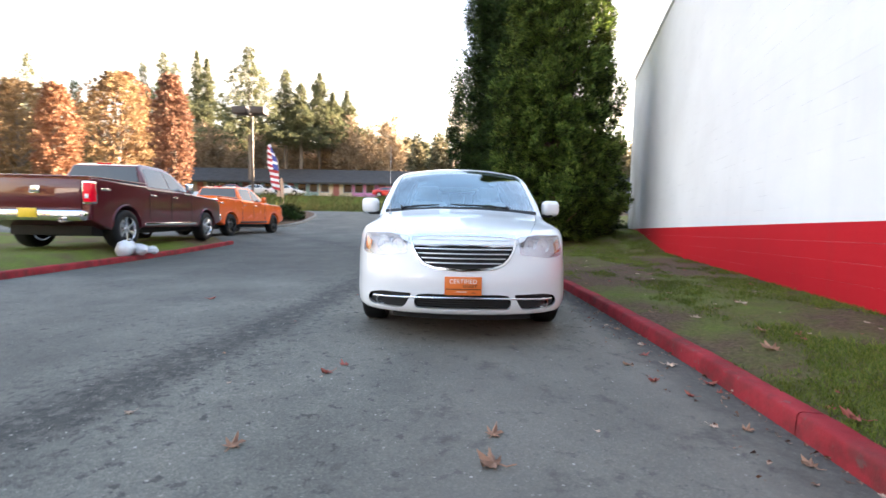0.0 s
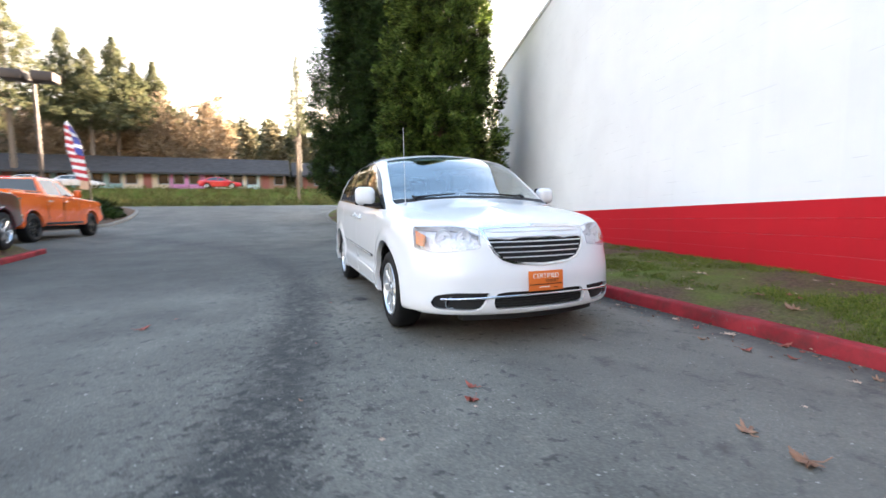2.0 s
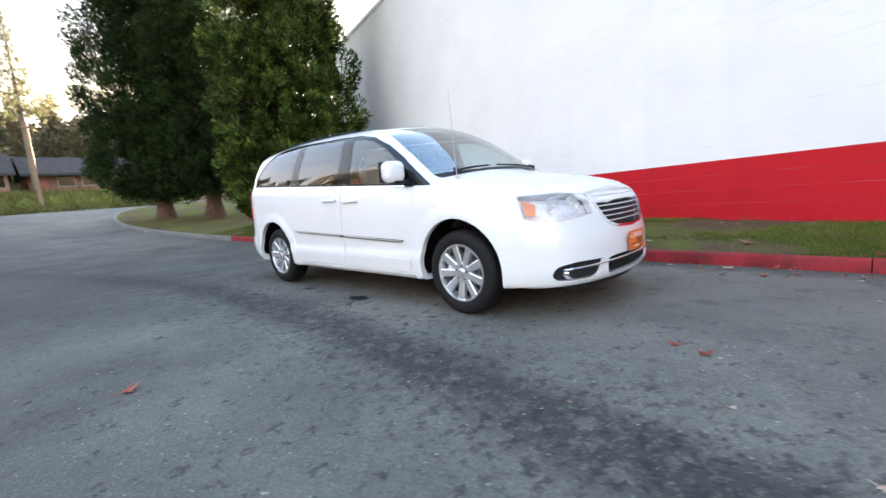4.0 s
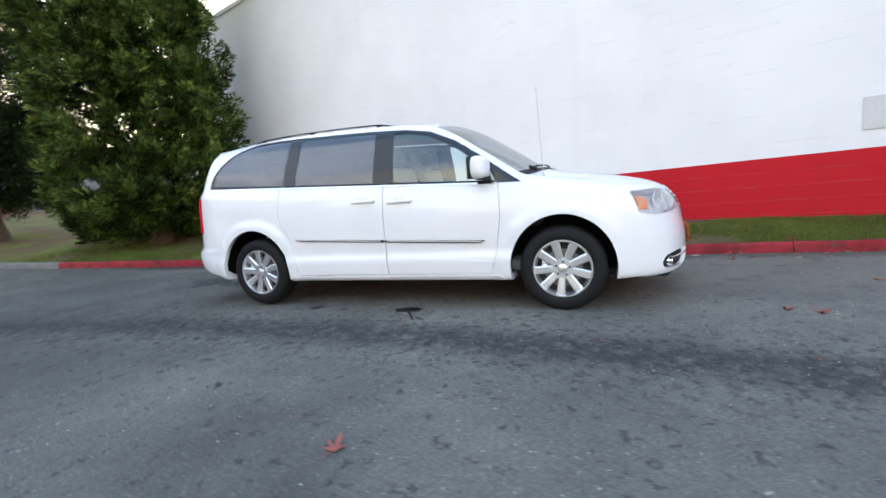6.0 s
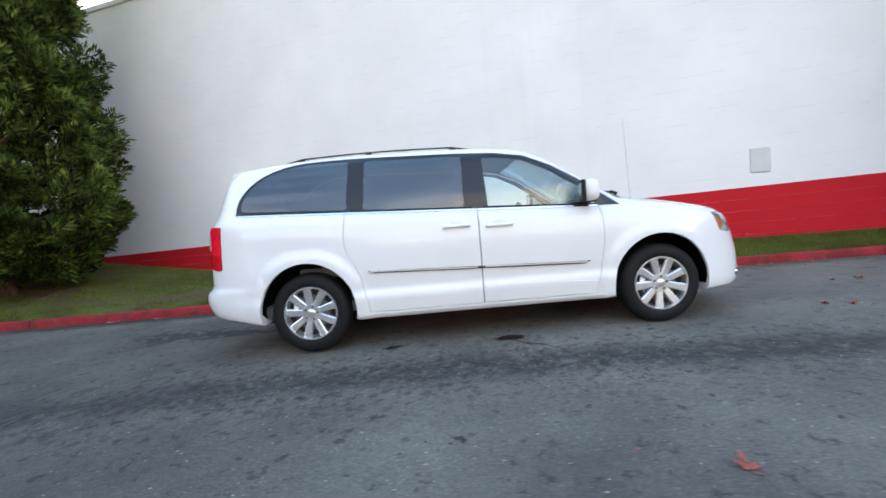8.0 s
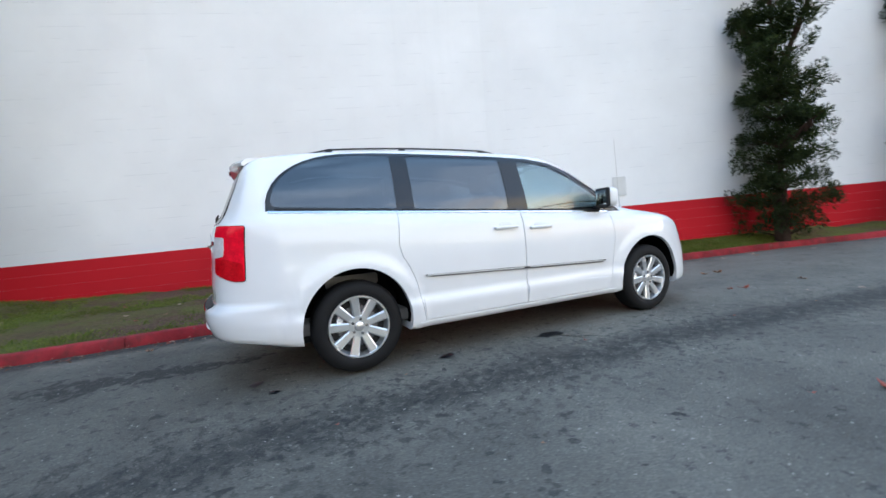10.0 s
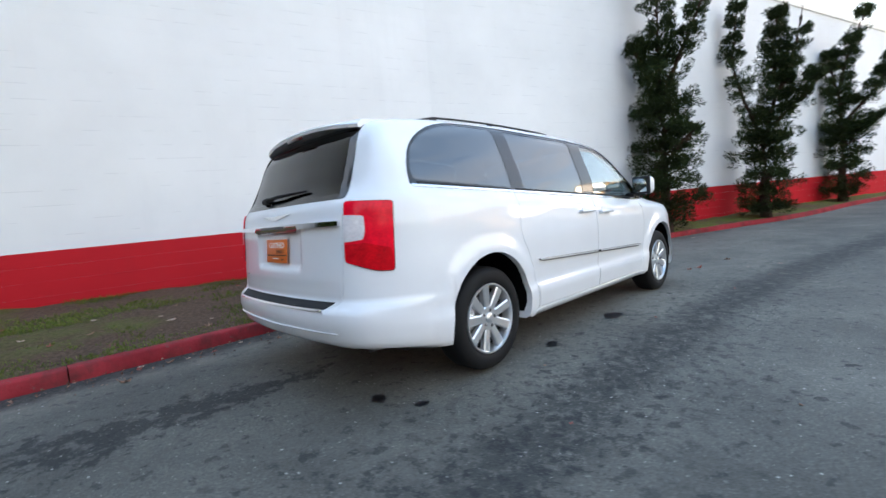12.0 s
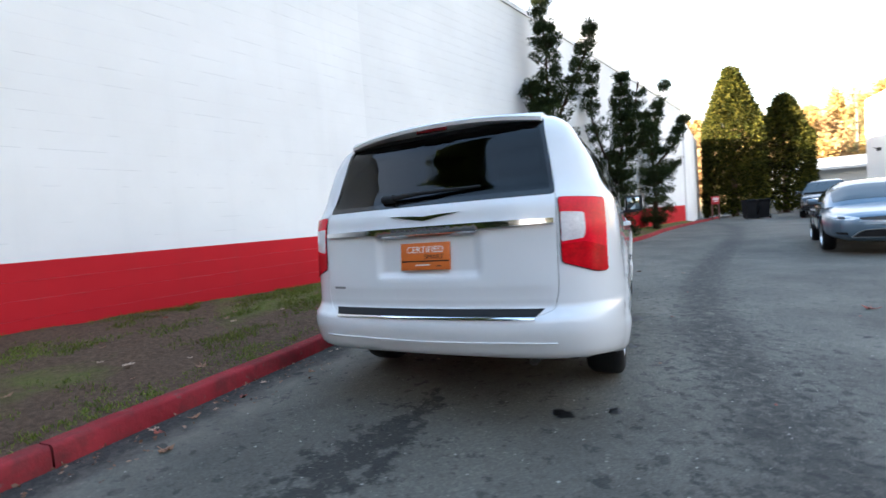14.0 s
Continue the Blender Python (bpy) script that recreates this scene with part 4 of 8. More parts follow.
# front view lines (x, z)
GRILLE = [(-0.458, 0.905), (-0.30, 0.921), (0, 0.928), (0.30, 0.921), (0.458, 0.905), (0.425, 0.80), (0.385, 0.73), (0.33, 0.675), (0.24, 0.645), (0, 0.630), (-0.24, 0.645), (-0.33, 0.675), (-0.385, 0.73), (-0.425, 0.80)]
INTAKE = round_poly([(-0.385, 0.424), (-0.30, 0.434), (0.30, 0.434), (0.385, 0.424), (0.412, 0.36), (0.390, 0.305), (-0.390, 0.305), (-0.412, 0.36)], 0.02, 3)
FOG_R = round_poly([(-0.430, 0.432), (-0.69, 0.434), (-0.805, 0.412), (-0.838, 0.352), (-0.805, 0.306), (-0.50, 0.298)], (0.02, 0.03, 0.03, 0.03, 0.04, 0.05), 3)
FOG_L = [(-x, z) for x, z in FOG_R][::-1]
# top view lines (x, y)
HOOD_H = [(0.0, -0.930), (0.25, -0.918), (0.43, -0.880), (0.53, -0.815), (0.60, -0.70), (0.69, -0.40), (0.765, -0.05), (0.820, 0.235), (0.70, 0.205), (0.40, 0.125), (0.0, 0.095)]
HOOD = HOOD_H + [(-x, y) for x, y in HOOD_H[-2:0:-1]]
WS_H = [(0.0, 0.185), (0.40, 0.215), (0.70, 0.295), (0.838, 0.350), (0.820, 0.46), (0.778, 0.75), (0.732, 1.03), (0.70, 1.085), (0.40, 1.035), (0.0, 1.005)]
SHIELD = WS_H + [(-x, y) for x, y in WS_H[-2:0:-1]]
# rear view lines (x, z)
GATE_H = [(0.0, 0.585), (0.62, 0.585), (0.69, 0.61), (0.712, 0.70), (0.715, 1.15), (0.70, 1.25), (0.635, 1.60), (0.61, 1.645), (0.0, 1.655)]
GATE = round_poly(GATE_H + [(-x, z) for x, z in GATE_H[-2:0:-1]], 0.02, 3)
BACKLIGHT = round_poly([(0.696, 1.205), (0.626, 1.615), (-0.626, 1.615), (-0.696, 1.205)], 0.018, 4)

minivan = empty("minivan", (0, 0, 0))
tagged(minivan, "white minivan with chrome wheels parked by the red kerb", "minivan")


def LAMP_WAY(s):
    return (-0.62 * s, 0.78, 0)


def uv_of(way, pts):
    u, v, d, o = view_of("way", way)
    return [(float(np.dot(p, u)), float(np.dot(p, v))) for p in pts]


def lamp_poly(s):
    """Outline of a headlight, seen along its own way."""
    P = [(0.845, -0.45, 0.925), (0.68, -0.76, 0.930), (0.515, -0.885, 0.902), (0.495, -0.905, 0.768), (0.60, -0.85, 0.752), (0.72, -0.76, 0.738), (0.82, -0.66, 0.740), (0.885, -0.55, 0.760)]
    return round_poly(uv_of(LAMP_WAY(s), [(x * s, y, z) for x, y, z in P]), 0.02, 3)


def way_prism(bm, poly, way, origin, a, b):
    """A straight bar along a way through the place origin."""
    u, v, d, o = view_of("way", way)
    c = d * float(np.dot(origin, d))
    A = [bm.verts.new(c + u * p + v * q + d * a) for p, q in poly]
    B = [bm.verts.new(c + u * p + v * q + d * b) for p, q in poly]
    for i in range(len(poly)):
        j = (i + 1) % len(poly)
        bm.faces.new((A[i], A[j], B[j], B[i]))
    bm.faces.new(A[::-1])
    bm.faces.new(B)


def van_body():
    V, F = shell_grid(0.0, 0.04)
    Vi, Fi = shell_grid(-0.045, 0.08)
    me = np_mesh("body", np.concatenate([V, Vi]), np.concatenate([F, Fi[:, ::-1] + len(V)]))
    c = bmesh.new()
    for s in (-1, 1):
        prism(c, OPENING, "x", 0.50 * s, 1.4 * s)
        for ay in (FRONT_AXLE, REAR_AXLE):
            prism(c, arch_poly(ay), "x", 0.62 * s, 1.4 * s)
    for poly in (GRILLE, INTAKE, FOG_R, FOG_L):
        prism(c, poly, "y", -1.6, -0.55)
    me = cut(me, c)
    c = bmesh.new()
    for s in (-1, 1):
        way_prism(c, inset(lamp_poly(s), -0.004), LAMP_WAY(s), (0.70 * s, -0.72, 0.82), -0.40, 0.16)
    me = cut(me, c)
    c = bmesh.new()
    prism(c, inset(HOOD, -0.003), "z", 0.84, 1.9)
    prism(c, SHIELD, "z", 1.02, 1.9)
    prism(c, inset(GATE, -0.003), "y", 3.62, 4.6)
    me = cut(me, c)
    nv, nl, nf = len(me.vertices), len(me.loops), len(me.polygons)
    co = np.empty(nv * 3, np.float32)
    me.vertices.foreach_get("co", co)
    co = co.reshape(-1, 3).astype(float)
    fn = np.empty(nf * 3, np.float32)
    me.polygons.foreach_get("normal", fn)
    fn = fn.reshape(-1, 3)
    ls, lt, lv = np.empty(nf, np.int32), np.empty(nf, np.int32), np.empty(nl, np.int32)
    me.polygons.foreach_get("loop_start", ls)
    me.polygons.foreach_get("loop_total", lt)
    me.loops.foreach_get("vertex_index", lv)
    face_of = np.repeat(np.arange(nf), lt)
    g, f = van_n(co), van_f(co)
    ln = fn[face_of].copy()
    surf_loop = (np.abs(f[lv]) < 4e-3) & ((g[lv] * fn[face_of]).sum(1) > 0.55)
    ln[surf_loop] = g[lv][surf_loop]
    me.materials.clear()
    me.materials.append(VAN_WHITE)
    me.materials.append(HEADLINER)
    inner = np.zeros(nf, np.int32)
    worst = np.full(nf, 9.0)
    np.minimum.at(worst, face_of, -f[lv])
    inner[worst > 0.02] = 1
    me.polygons.foreach_set("material_index", inner)
    me.polygons.foreach_set("use_smooth", np.ones(nf, bool))
    me.normals_split_custom_set(ln.tolist())
    ob = new("body", me)
    ob.parent = minivan
    return ob


van_body()


# doors, window frames and panes on both sides
SEAL = [(0.53, 0.285), (0.44, 0.55), (0.44, 1.03), (2.76, 1.15), (2.78, 0.93), (2.72, 0.75), (2.60, 0.285)]
for kind, s in (("right", -1), ("left", 1)):
    panel("door_seal", SEAL, kind, -0.038, -0.045, DARK, minivan, "black door rubber", 0.08)
    d1 = panel("front_door", inset(DOOR_F, 0.0014), kind, 0.0, -0.035, VAN_WHITE, minivan)
    d2 = panel("sliding_door", inset(DOOR_S, 0.0014), kind, 0.0, -0.035, VAN_WHITE, minivan)
    panel("window_frame", inset(DLO, 0.003), kind, -0.004, -0.030, BLACK_GLOSS, minivan, "gloss black window frame", holes=(WIN_F, WIN_S, WIN_Q))
    panel("window", inset(WIN_F, 0.002), kind, -0.008, -0.012, GLASS_CLEAR, d1, "lightly tinted side window", step=0.06)
    panel("window", inset(WIN_S, 0.002), kind, -0.007, -0.011, GLASS_DARK, d2, "dark privacy glass", step=0.06)
    panel("quarter_window", inset(WIN_Q, 0.002), kind, -0.006, -0.010, GLASS_DARK, minivan, "dark privacy glass", step=0.06)
    # bright strip under the windows
    strip_pts = [(0.50, 1.548), (1.556, 2.70), (2.704, 3.64)]
    for (a, b), par in zip(strip_pts, (d1, d2, minivan)):
        panel("belt_moulding", [(a, belt(a) - 0.010), (b, belt(b) - 0.010), (b, belt(b) + 0.004), (a, belt(a) + 0.004)], kind, 0.006, -0.004, CHROME, par, "bright belt moulding")
        panel("belt_seal", [(a + 0.03, belt(a + 0.03) + 0.006), (b - 0.05, belt(b - 0.05) + 0.006), (b - 0.05, belt(b - 0.05) + 0.024), (a + 0.03, belt(a + 0.03) + 0.020)], kind, 0.001, -0.004, BLACK_TRIM, par, "matt black window seal", step=0.05)
    # rub strips: black with a bright inlay
    for (a, b, za, zb), par in (((0.615, 1.548, 0.592, 0.628), d1), ((1.560, 2.535, 0.628, 0.668), d2)):
        tip = 0.05
        lo, up = 0.010, 0.010
        poly = [(a + (tip if par is d1 else 0), za - lo), (b - (tip if par is d2 else 0), zb - lo), (b, zb + up), (a, za + up)]
        m1 = panel("rub_strip", poly, kind, 0.013, -0.002, BLACK_TRIM, par, "dark rub strip with a bright inlay", step=0.04)
        panel("inlay", [(a + 0.03, za - 0.002), (b - 0.02, zb - 0.002), (b - 0.02, zb + 0.0095), (a + 0.03, za + 0.0095)], kind, 0.017, 0.008, BAR_SILVER, m1, "", step=0.04)
    # lower cladding line
    for par, zone in ((d1, [(0.548, 0.425), (1.0, 0.452), (1.543, 0.470), (1.547, 0.320), (0.580, 0.320)]), (d2, [(1.562, 0.470), (2.10, 0.480), (2.560, 0.486), (2.538, 0.320), (1.563, 0.320)])):
        panel("lower_cladding", zone, kind, 0.006, -0.004, VAN_WHITE, par, step=0.06)
    # handles: a flat cup, its recess shade painted in grey, with a bar across
    for yc, zc, par in ((1.376, 0.978, d1), (1.742, 0.998, d2)):
        panel("handle_cup", round_poly([(yc - 0.06, zc - 0.012), (yc + 0.06, zc - 0.010), (yc + 0.06, zc + 0.045), (yc - 0.06, zc + 0.043)], 0.03, 4), kind, 0.0025, -0.004, surf("handle_shadow_paint", (0.70, 0.71, 0.72), 0.35), par, step=0.03)
        x = s * 1.019
        bm = bmesh.new()
        box(bm, (x, yc, zc), (0.022, 0.235, 0.026), 0.010, seg=3)
        for e in (-0.10, 0.10):
            box(bm, (x - s * 0.014, yc + e, zc), (0.03, 0.035, 0.022), 0.006)
        part("door_handle", bm, VAN_WHITE, par, smooth=50)
    # lower sill line
    panel("sill_moulding", [(0.46, 0.262), (2.64, 0.262), (2.60, 0.303), (0.50, 0.303)], kind, 0.006, -0.01, VAN_WHITE, minivan, "body-coloured sill")

panel("hood", HOOD, "top", 0.0, -0.02, VAN_WHITE, minivan)
panel("windshield", inset(SHIELD, 0.003), "top", -0.003, -0.008, GLASS_SHIELD, minivan, "wide clear windshield", step=0.07)
COWL_H = [(0.0, 0.102), (0.40, 0.132), (0.70, 0.212), (0.832, 0.255), (0.846, 0.340), (0.70, 0.287), (0.40, 0.207), (0.0, 0.178)]
panel("cowl", COWL_H + [(-x, y) for x, y in COWL_H[-1:0:-1]][0:-1] + [(-0.0001, 0.102)], "top", 0.004, -0.02, BLACK_TRIM, minivan, "black wiper cowl")
tailgate = panel("tailgate", GATE, "rear", 0.0, -0.03, VAN_WHITE, minivan, step=0.018, holes=(BACKLIGHT,))
panel("rear_window", inset(BACKLIGHT, 0.002), "rear", 0.002, -0.004, GLASS_REAR, tailgate, "dark rear window", step=0.07)
BORDER = round_poly([(0.708, 1.190), (0.634, 1.634), (-0.634, 1.634), (-0.708, 1.190)], 0.02, 4)
panel("window_border", BORDER, "rear", 0.003, -0.001, BLACK_GLOSS, tailgate, "black ceramic border", holes=(inset(BACKLIGHT, 0.012),))

# front: grille, intake, lamps
panel("grille_back", inset(GRILLE, -0.004), "front", -0.036, -0.05, DARK, minivan)
GR_IN = inset(GRILLE, 0.018)
grille = panel("grille_frame", inset(GRILLE, -0.006), "front", 0.008, -0.03, CHROME, minivan, "chrome grille surround", step=0.03, holes=([(x, min(z, 0.914)) for x, z in inset(GRILLE, 0.011)],))
for i in range(6):
    z = 0.884 - 0.0385 * i
    xs = [x for x in np.linspace(-0.46, 0.46, 231) if within_poly(np.array([[x, z]]), [(px, min(pz, 0.914)) for px, pz in GR_IN])[0]]
    if len(xs) > 3:
        a, b = xs[0], xs[-1]
        panel("grille_bar", [(a, z - 0.0040), (b, z - 0.0040), (b, z + 0.0040), (a, z + 0.0040)], "front", 0.004, -0.008, BAR_SILVER, grille, step=0.05)
panel("intake_back", inset(INTAKE, -0.004), "front", -0.034, -0.05, DARK, minivan)
for z in (0.328, 0.350, 0.372):
    panel("intake_slat", [(-0.39, z - 0.004), (0.39, z - 0.004), (0.39, z + 0.004), (-0.39, z + 0.004)], "front", -0.018, -0.034, DARK, minivan, step=0.08)
strip_x = np.linspace(-0.775, 0.775, 33)
q = cast(np.array([[x, -2.4, 0.4065 - 0.023 * (abs(x) / 0.8) ** 1.6] for x in strip_x]), np.array([[0, 1.0, 0]] * 33))
bm = bmesh.new()
tube(bm, [p + np.array((0, -0.001, 0)) for p in q], 0.0085, 10)
part("bumper_strip", bm, CHROME, minivan, "chrome bumper strip", 60)
for s, poly in ((-1, FOG_R), (1, FOG_L)):
    fb = panel("fog_lamp_housing", inset(poly, -0.004), "front", -0.030, -0.048, DARK, minivan, "black fog lamp recess")
    c = cast(np.array([[0.715 * s, -2.0, 0.352]]), np.array([[0, 1.0, 0]]))[0] + np.array((-0.012 * s, 0.036, 0))
    bm = bmesh.new()
    lathe(bm, [(0.045, 0.03), (0.045, -0.012), (0.036, -0.014), (0.032, 0.0), (0.012, 0.018)], "y", c, 24)
    part("fog_lamp", bm, CHROME, fb, "round fog lamp", 40)
    bm = bmesh.new()
    lathe(bm, [(0.033, -0.006), (0.030, -0.009), (0.015, -0.012), (0.001, -0.013)], "y", c, 24)
    part("lens", bm, GLASS_LAMP, fb, "", 60)
# black lip below the bumper
bm = bmesh.new()
lipx = np.linspace(-0.60, 0.60, 25)
prev = None
for x in lipx:
    y = -1.010 + 0.29 * x * x + 0.33 * abs(x) ** 8 + 0.08
    ring = [bm.verts.new(p) for p in ((x, y, 0.275), (x, y + 0.02, 0.205), (x, y + 0.10, 0.200), (x, y + 0.12, 0.275))]
    if prev:
        for k in range(4):
            bm.faces.new((prev[k], prev[(k + 1) % 4], ring[(k + 1) % 4], ring[k]))
    else:
        bm.faces.new(ring)
    prev = ring
bm.faces.new(prev[::-1])
bmesh.ops.recalc_face_normals(bm, faces=bm.faces)
part("air_dam", bm, DARK, minivan, "black air dam", 40)


def headlight(s):
    way = LAMP_WAY(s)
    org = (0.70 * s, -0.72, 0.82)
    poly = lamp_poly(s)
    lamp = panel("headlight", poly, "way", 0.003, -0.004, GLASS_LAMP, minivan, "clear headlight with amber corner", 0.04, way=way, origin=org)
    panel("housing", inset(poly, 0.004), "way", -0.055, -0.07, LAMP_SILVER, lamp, "silver reflector bowl", 0.04, way=way, origin=org)
    panel("surround", inset(poly, -0.003), "way", 0.002, -0.05, LAMP_SILVER, lamp, "silver lamp rim", 0.04, way=way, origin=org, holes=(inset(poly, 0.003),))
    A = [(0.838, -0.480, 0.896), (0.872, -0.55, 0.790), (0.846, -0.625, 0.776), (0.808, -0.595, 0.862)]
    panel("turn_signal", uv_of(way, [(x * s, y, z) for x, y, z in A]), "way", -0.006, -0.028, AMBER, lamp, "amber turn signal", 0.04, way=way, origin=org)
    for x, z, r in ((0.715, 0.836, 0.070), (0.580, 0.838, 0.060)):
        y = float(cast(np.array([[x * s, -2.0, z]]), np.array([[0, 1.0, 0]]))[0][1]) + 0.045
        bm = bmesh.new()
        lathe(bm, [(r, 0.016), (r * 0.97, 0.006), (r * 0.92, 0.006), (r * 0.72, 0.020), (r * 0.40, 0.036), (r * 0.22, 0.040), (r * 0.20, 0.012), (r * 0.12, 0.004), (0.003, 0.002)], "y", (0, 0, 0), 26)
        bmesh.ops.transform(bm, matrix=pose(x * s, y, z, 0, 0, 22 * s), verts=bm.verts)
        part("reflector", bm, LAMP_SILVER, lamp, "bright lamp bowl", 40)
    return lamp


headlight(-1)
headlight(1)


def taillight(s):
    way = (-0.62 * s, -0.78, 0)
    org = (0.82 * s, 3.86, 0.97)
    lin = lambda a, b, t: tuple(np.array(a) * (1 - t) + np.array(b) * t)
    it, ot, ob_, ib = (0.722, 3.965, 1.168), (0.908, 3.775, 1.155), (0.914, 3.803, 0.782), (0.718, 3.98, 0.842)
    bowed = (0.865, 3.875, 0.785)
    conv = lambda pts: uv_of(way, [(x * s, y, z) for x, y, z in pts])
    poly = round_poly(conv([it, ot, ob_, bowed, ib]), (0.02, 0.015, 0.015, 0.03, 0.015), 3)
    lamp = panel("taillight", poly, "way", 0.010, -0.03, RED_LENS, minivan, "red taillight with a clear reversing lens", 0.03, way=way, origin=org)
    panel("lamp_seal", inset(poly, -0.005), "way", 0.003, -0.03, DARK, lamp, "black lamp seal", 0.03, way=way, origin=org)
    W = round_poly(conv([lin(it, ib, 0.22), lin(lin(it, ib, 0.22), lin(ot, ob_, 0.22), 0.44), lin(lin(it, ib, 0.45), lin(ot, ob_, 0.42), 0.46), lin(lin(it, ib, 0.61), lin(ot, ob_, 0.57), 0.42), lin(it, ib, 0.68)]), 0.012, 3)
    panel("reversing_lens", W, "way", 0.0125, 0.004, CLEAR_LENS, lamp, "clear reversing lens", 0.03, way=way, origin=org)
    D = round_poly(conv([lin(it, ib, 0.72), lin(lin(it, ib, 0.66), lin(ot, ob_, 0.62), 0.45), lin(lin(it, ib, 0.73), lin(ot, ob_, 0.68), 0.96), lin(ot, ob_, 0.98), lin(bowed, ob_, 0.1), lin(it, ib, 0.98)]), 0.01, 3)
    panel("lower_lens", D, "way", 0.0118, 0.004, RED_DEEP, lamp, "dark red lower lens", 0.03, way=way, origin=org)
    return lamp


taillight(-1)
taillight(1)

# tailgate brightwork, plate, badge, wiper
bar = panel("tailgate_bar", [(-0.70, 1.040), (-0.33, 1.036), (0, 1.034), (0.33, 1.036), (0.70, 1.040), (0.70, 1.066), (0.30, 1.069), (-0.30, 1.069), (-0.70, 1.066)], "rear", 0.022, -0.002, CHROME, tailgate, "chrome tailgate bar", step=0.05)
for i in range(11):
    a = -0.16 + 0.034 * i
    panel("script_bar", [(a, 1.044), (a + 0.022, 1.044), (a + 0.022, 1.060), (a, 1.060)], "rear", 0.0235, 0.018, BRAKE_STEEL, bar, "", step=0.05)
WING = [(-0.215, 1.136), (-0.07, 1.112), (0, 1.100), (0.07, 1.112), (0.215, 1.136), (0.07, 1.131), (0, 1.125), (-0.07, 1.131)]
panel("badge", WING, "rear", 0.008, -0.002, CHROME, tailgate, "winged chrome badge", step=0.03)
panel("badge_script", [(0.57, 0.725), (0.66, 0.725), (0.66, 0.738), (0.57, 0.738)], "rear", 0.003, -0.002, surf("grey_badge", (0.25, 0.25, 0.26), 0.4), tailgate, "small grey script", step=0.03)


def text_mesh(words, size, parent, m, material, name="lettering", label=""):
    cu = bpy.data.curves.new(name, "FONT")
    cu.body, cu.size, cu.align_x, cu.align_y, cu.extrude = words, size, "CENTER", "CENTER", 0.0006
    t = new("t", cu)
    dg = bpy.context.evaluated_depsgraph_get()
    me = bpy.data.meshes.new_from_object(t.evaluated_get(dg))
    bpy.data.objects.remove(t)
    me.transform(m)
    return mesh_ob(me, name, material, parent, label)


def plate(at, rz, tilt):
    M = pose(*at, 90 + tilt, 0, rz)
    bm = bmesh.new()
    box(bm, (0, 0, 0), (0.305, 0.152, 0.004), 0.001, m=M)
    p = part("plate", bm, SIGN_ORANGE, minivan, "orange dealer plate insert with white lettering")
    text_mesh("CERTIFIED", 0.050, p, M @ pose(0, 0.036, 0.0026), SIGN_WHITE, label="white block capitals")
    text_mesh("SMART", 0.038, p, M @ pose(0.055, -0.004, 0.0026), SIGN_DARK, label="dark block capitals")
    for x0, x1, y, h, mat in ((-0.145, 0.145, -0.027, 0.007, SIGN_DARK), (-0.06, 0.03, -0.048, 0.006, SIGN_WHITE), (0.07, 0.10, -0.055, 0.006, SIGN_DARK)):
        bm = bmesh.new()
        box(bm, ((x0 + x1) / 2, y, 0.0026), (x1 - x0, h, 0.001), m=M)
        part("printed_bar", bm, mat, p)


plate((0.0, -1.030, 0.510), 0, -3)
plate((0.0, 4.062, 0.905), 180, -6)
STEP = [(-0.60, 0.578), (0.60, 0.578), (0.64, 0.612), (-0.64, 0.612)]
panel("step_pad", STEP, "rear", 0.006, -0.002, BLACK_TRIM, minivan, "black ribbed bumper step pad", step=0.03)
panel("step_trim", [(-0.60, 0.566), (0.60, 0.566), (0.60, 0.576), (-0.60, 0.576)], "rear", 0.008, -0.002, CHROME, minivan, "thin bright step edge", step=0.04)
panel("bumper_crease", [(-0.70, 0.452), (-0.45, 0.438), (0, 0.432), (0.45, 0.438), (0.70, 0.452), (0.45, 0.452), (0, 0.447), (-0.45, 0.452)], "rear", 0.008, -0.004, VAN_WHITE, minivan, "", step=0.04)
bm = bmesh.new()
tube(bm, [(-0.60, 3.8, 0.340), (-0.60, 3.93, 0.340)], 0.02, 14)
part("tailpipe", bm, CHROME, minivan, "bright tailpipe tip", 60)


def spoiler():
    """A lip that carries the roof line out over the rear window."""
    bm = bmesh.new()
    prev = None
    xs = np.linspace(-0.63, 0.63, 31)
    roof = cast(np.array([[x, 3.52, 2.4] for x in xs]), np.array([[0, 0, -1.0]] * 31), 1.6)
    glassy = cast(np.array([[x, 5.0, 1.60] for x in xs]), np.array([[0, -1.0, 0]] * 31))
    for x, top, gl in zip(xs, roof, glassy):
        zt = top[2]
        k = 1 - abs(x / 0.63) ** 4
        ye = gl[1] + 0.014 + 0.042 * k
        ring = [bm.verts.new(p) for p in ((x, 3.50, zt - 0.004), (x, 3.62, zt + 0.004 * k - 0.008), (x, 3.74, zt - 0.020), (x, ye - 0.012, zt - 0.038), (x, ye, zt - 0.050), (x, ye - 0.006, zt - 0.070), (x, 3.72, zt - 0.072))]
        if prev:
            for i in range(7):
                bm.faces.new((prev[i], ring[i], ring[(i + 1) % 7], prev[(i + 1) % 7]))
        else:
            bm.faces.new(ring)
        prev = ring
    bm.faces.new(prev[::-1])
    bmesh.ops.recalc_face_normals(bm, faces=bm.faces)
    return part("spoiler", bm, VAN_WHITE, tailgate, "white roof spoiler", 50)


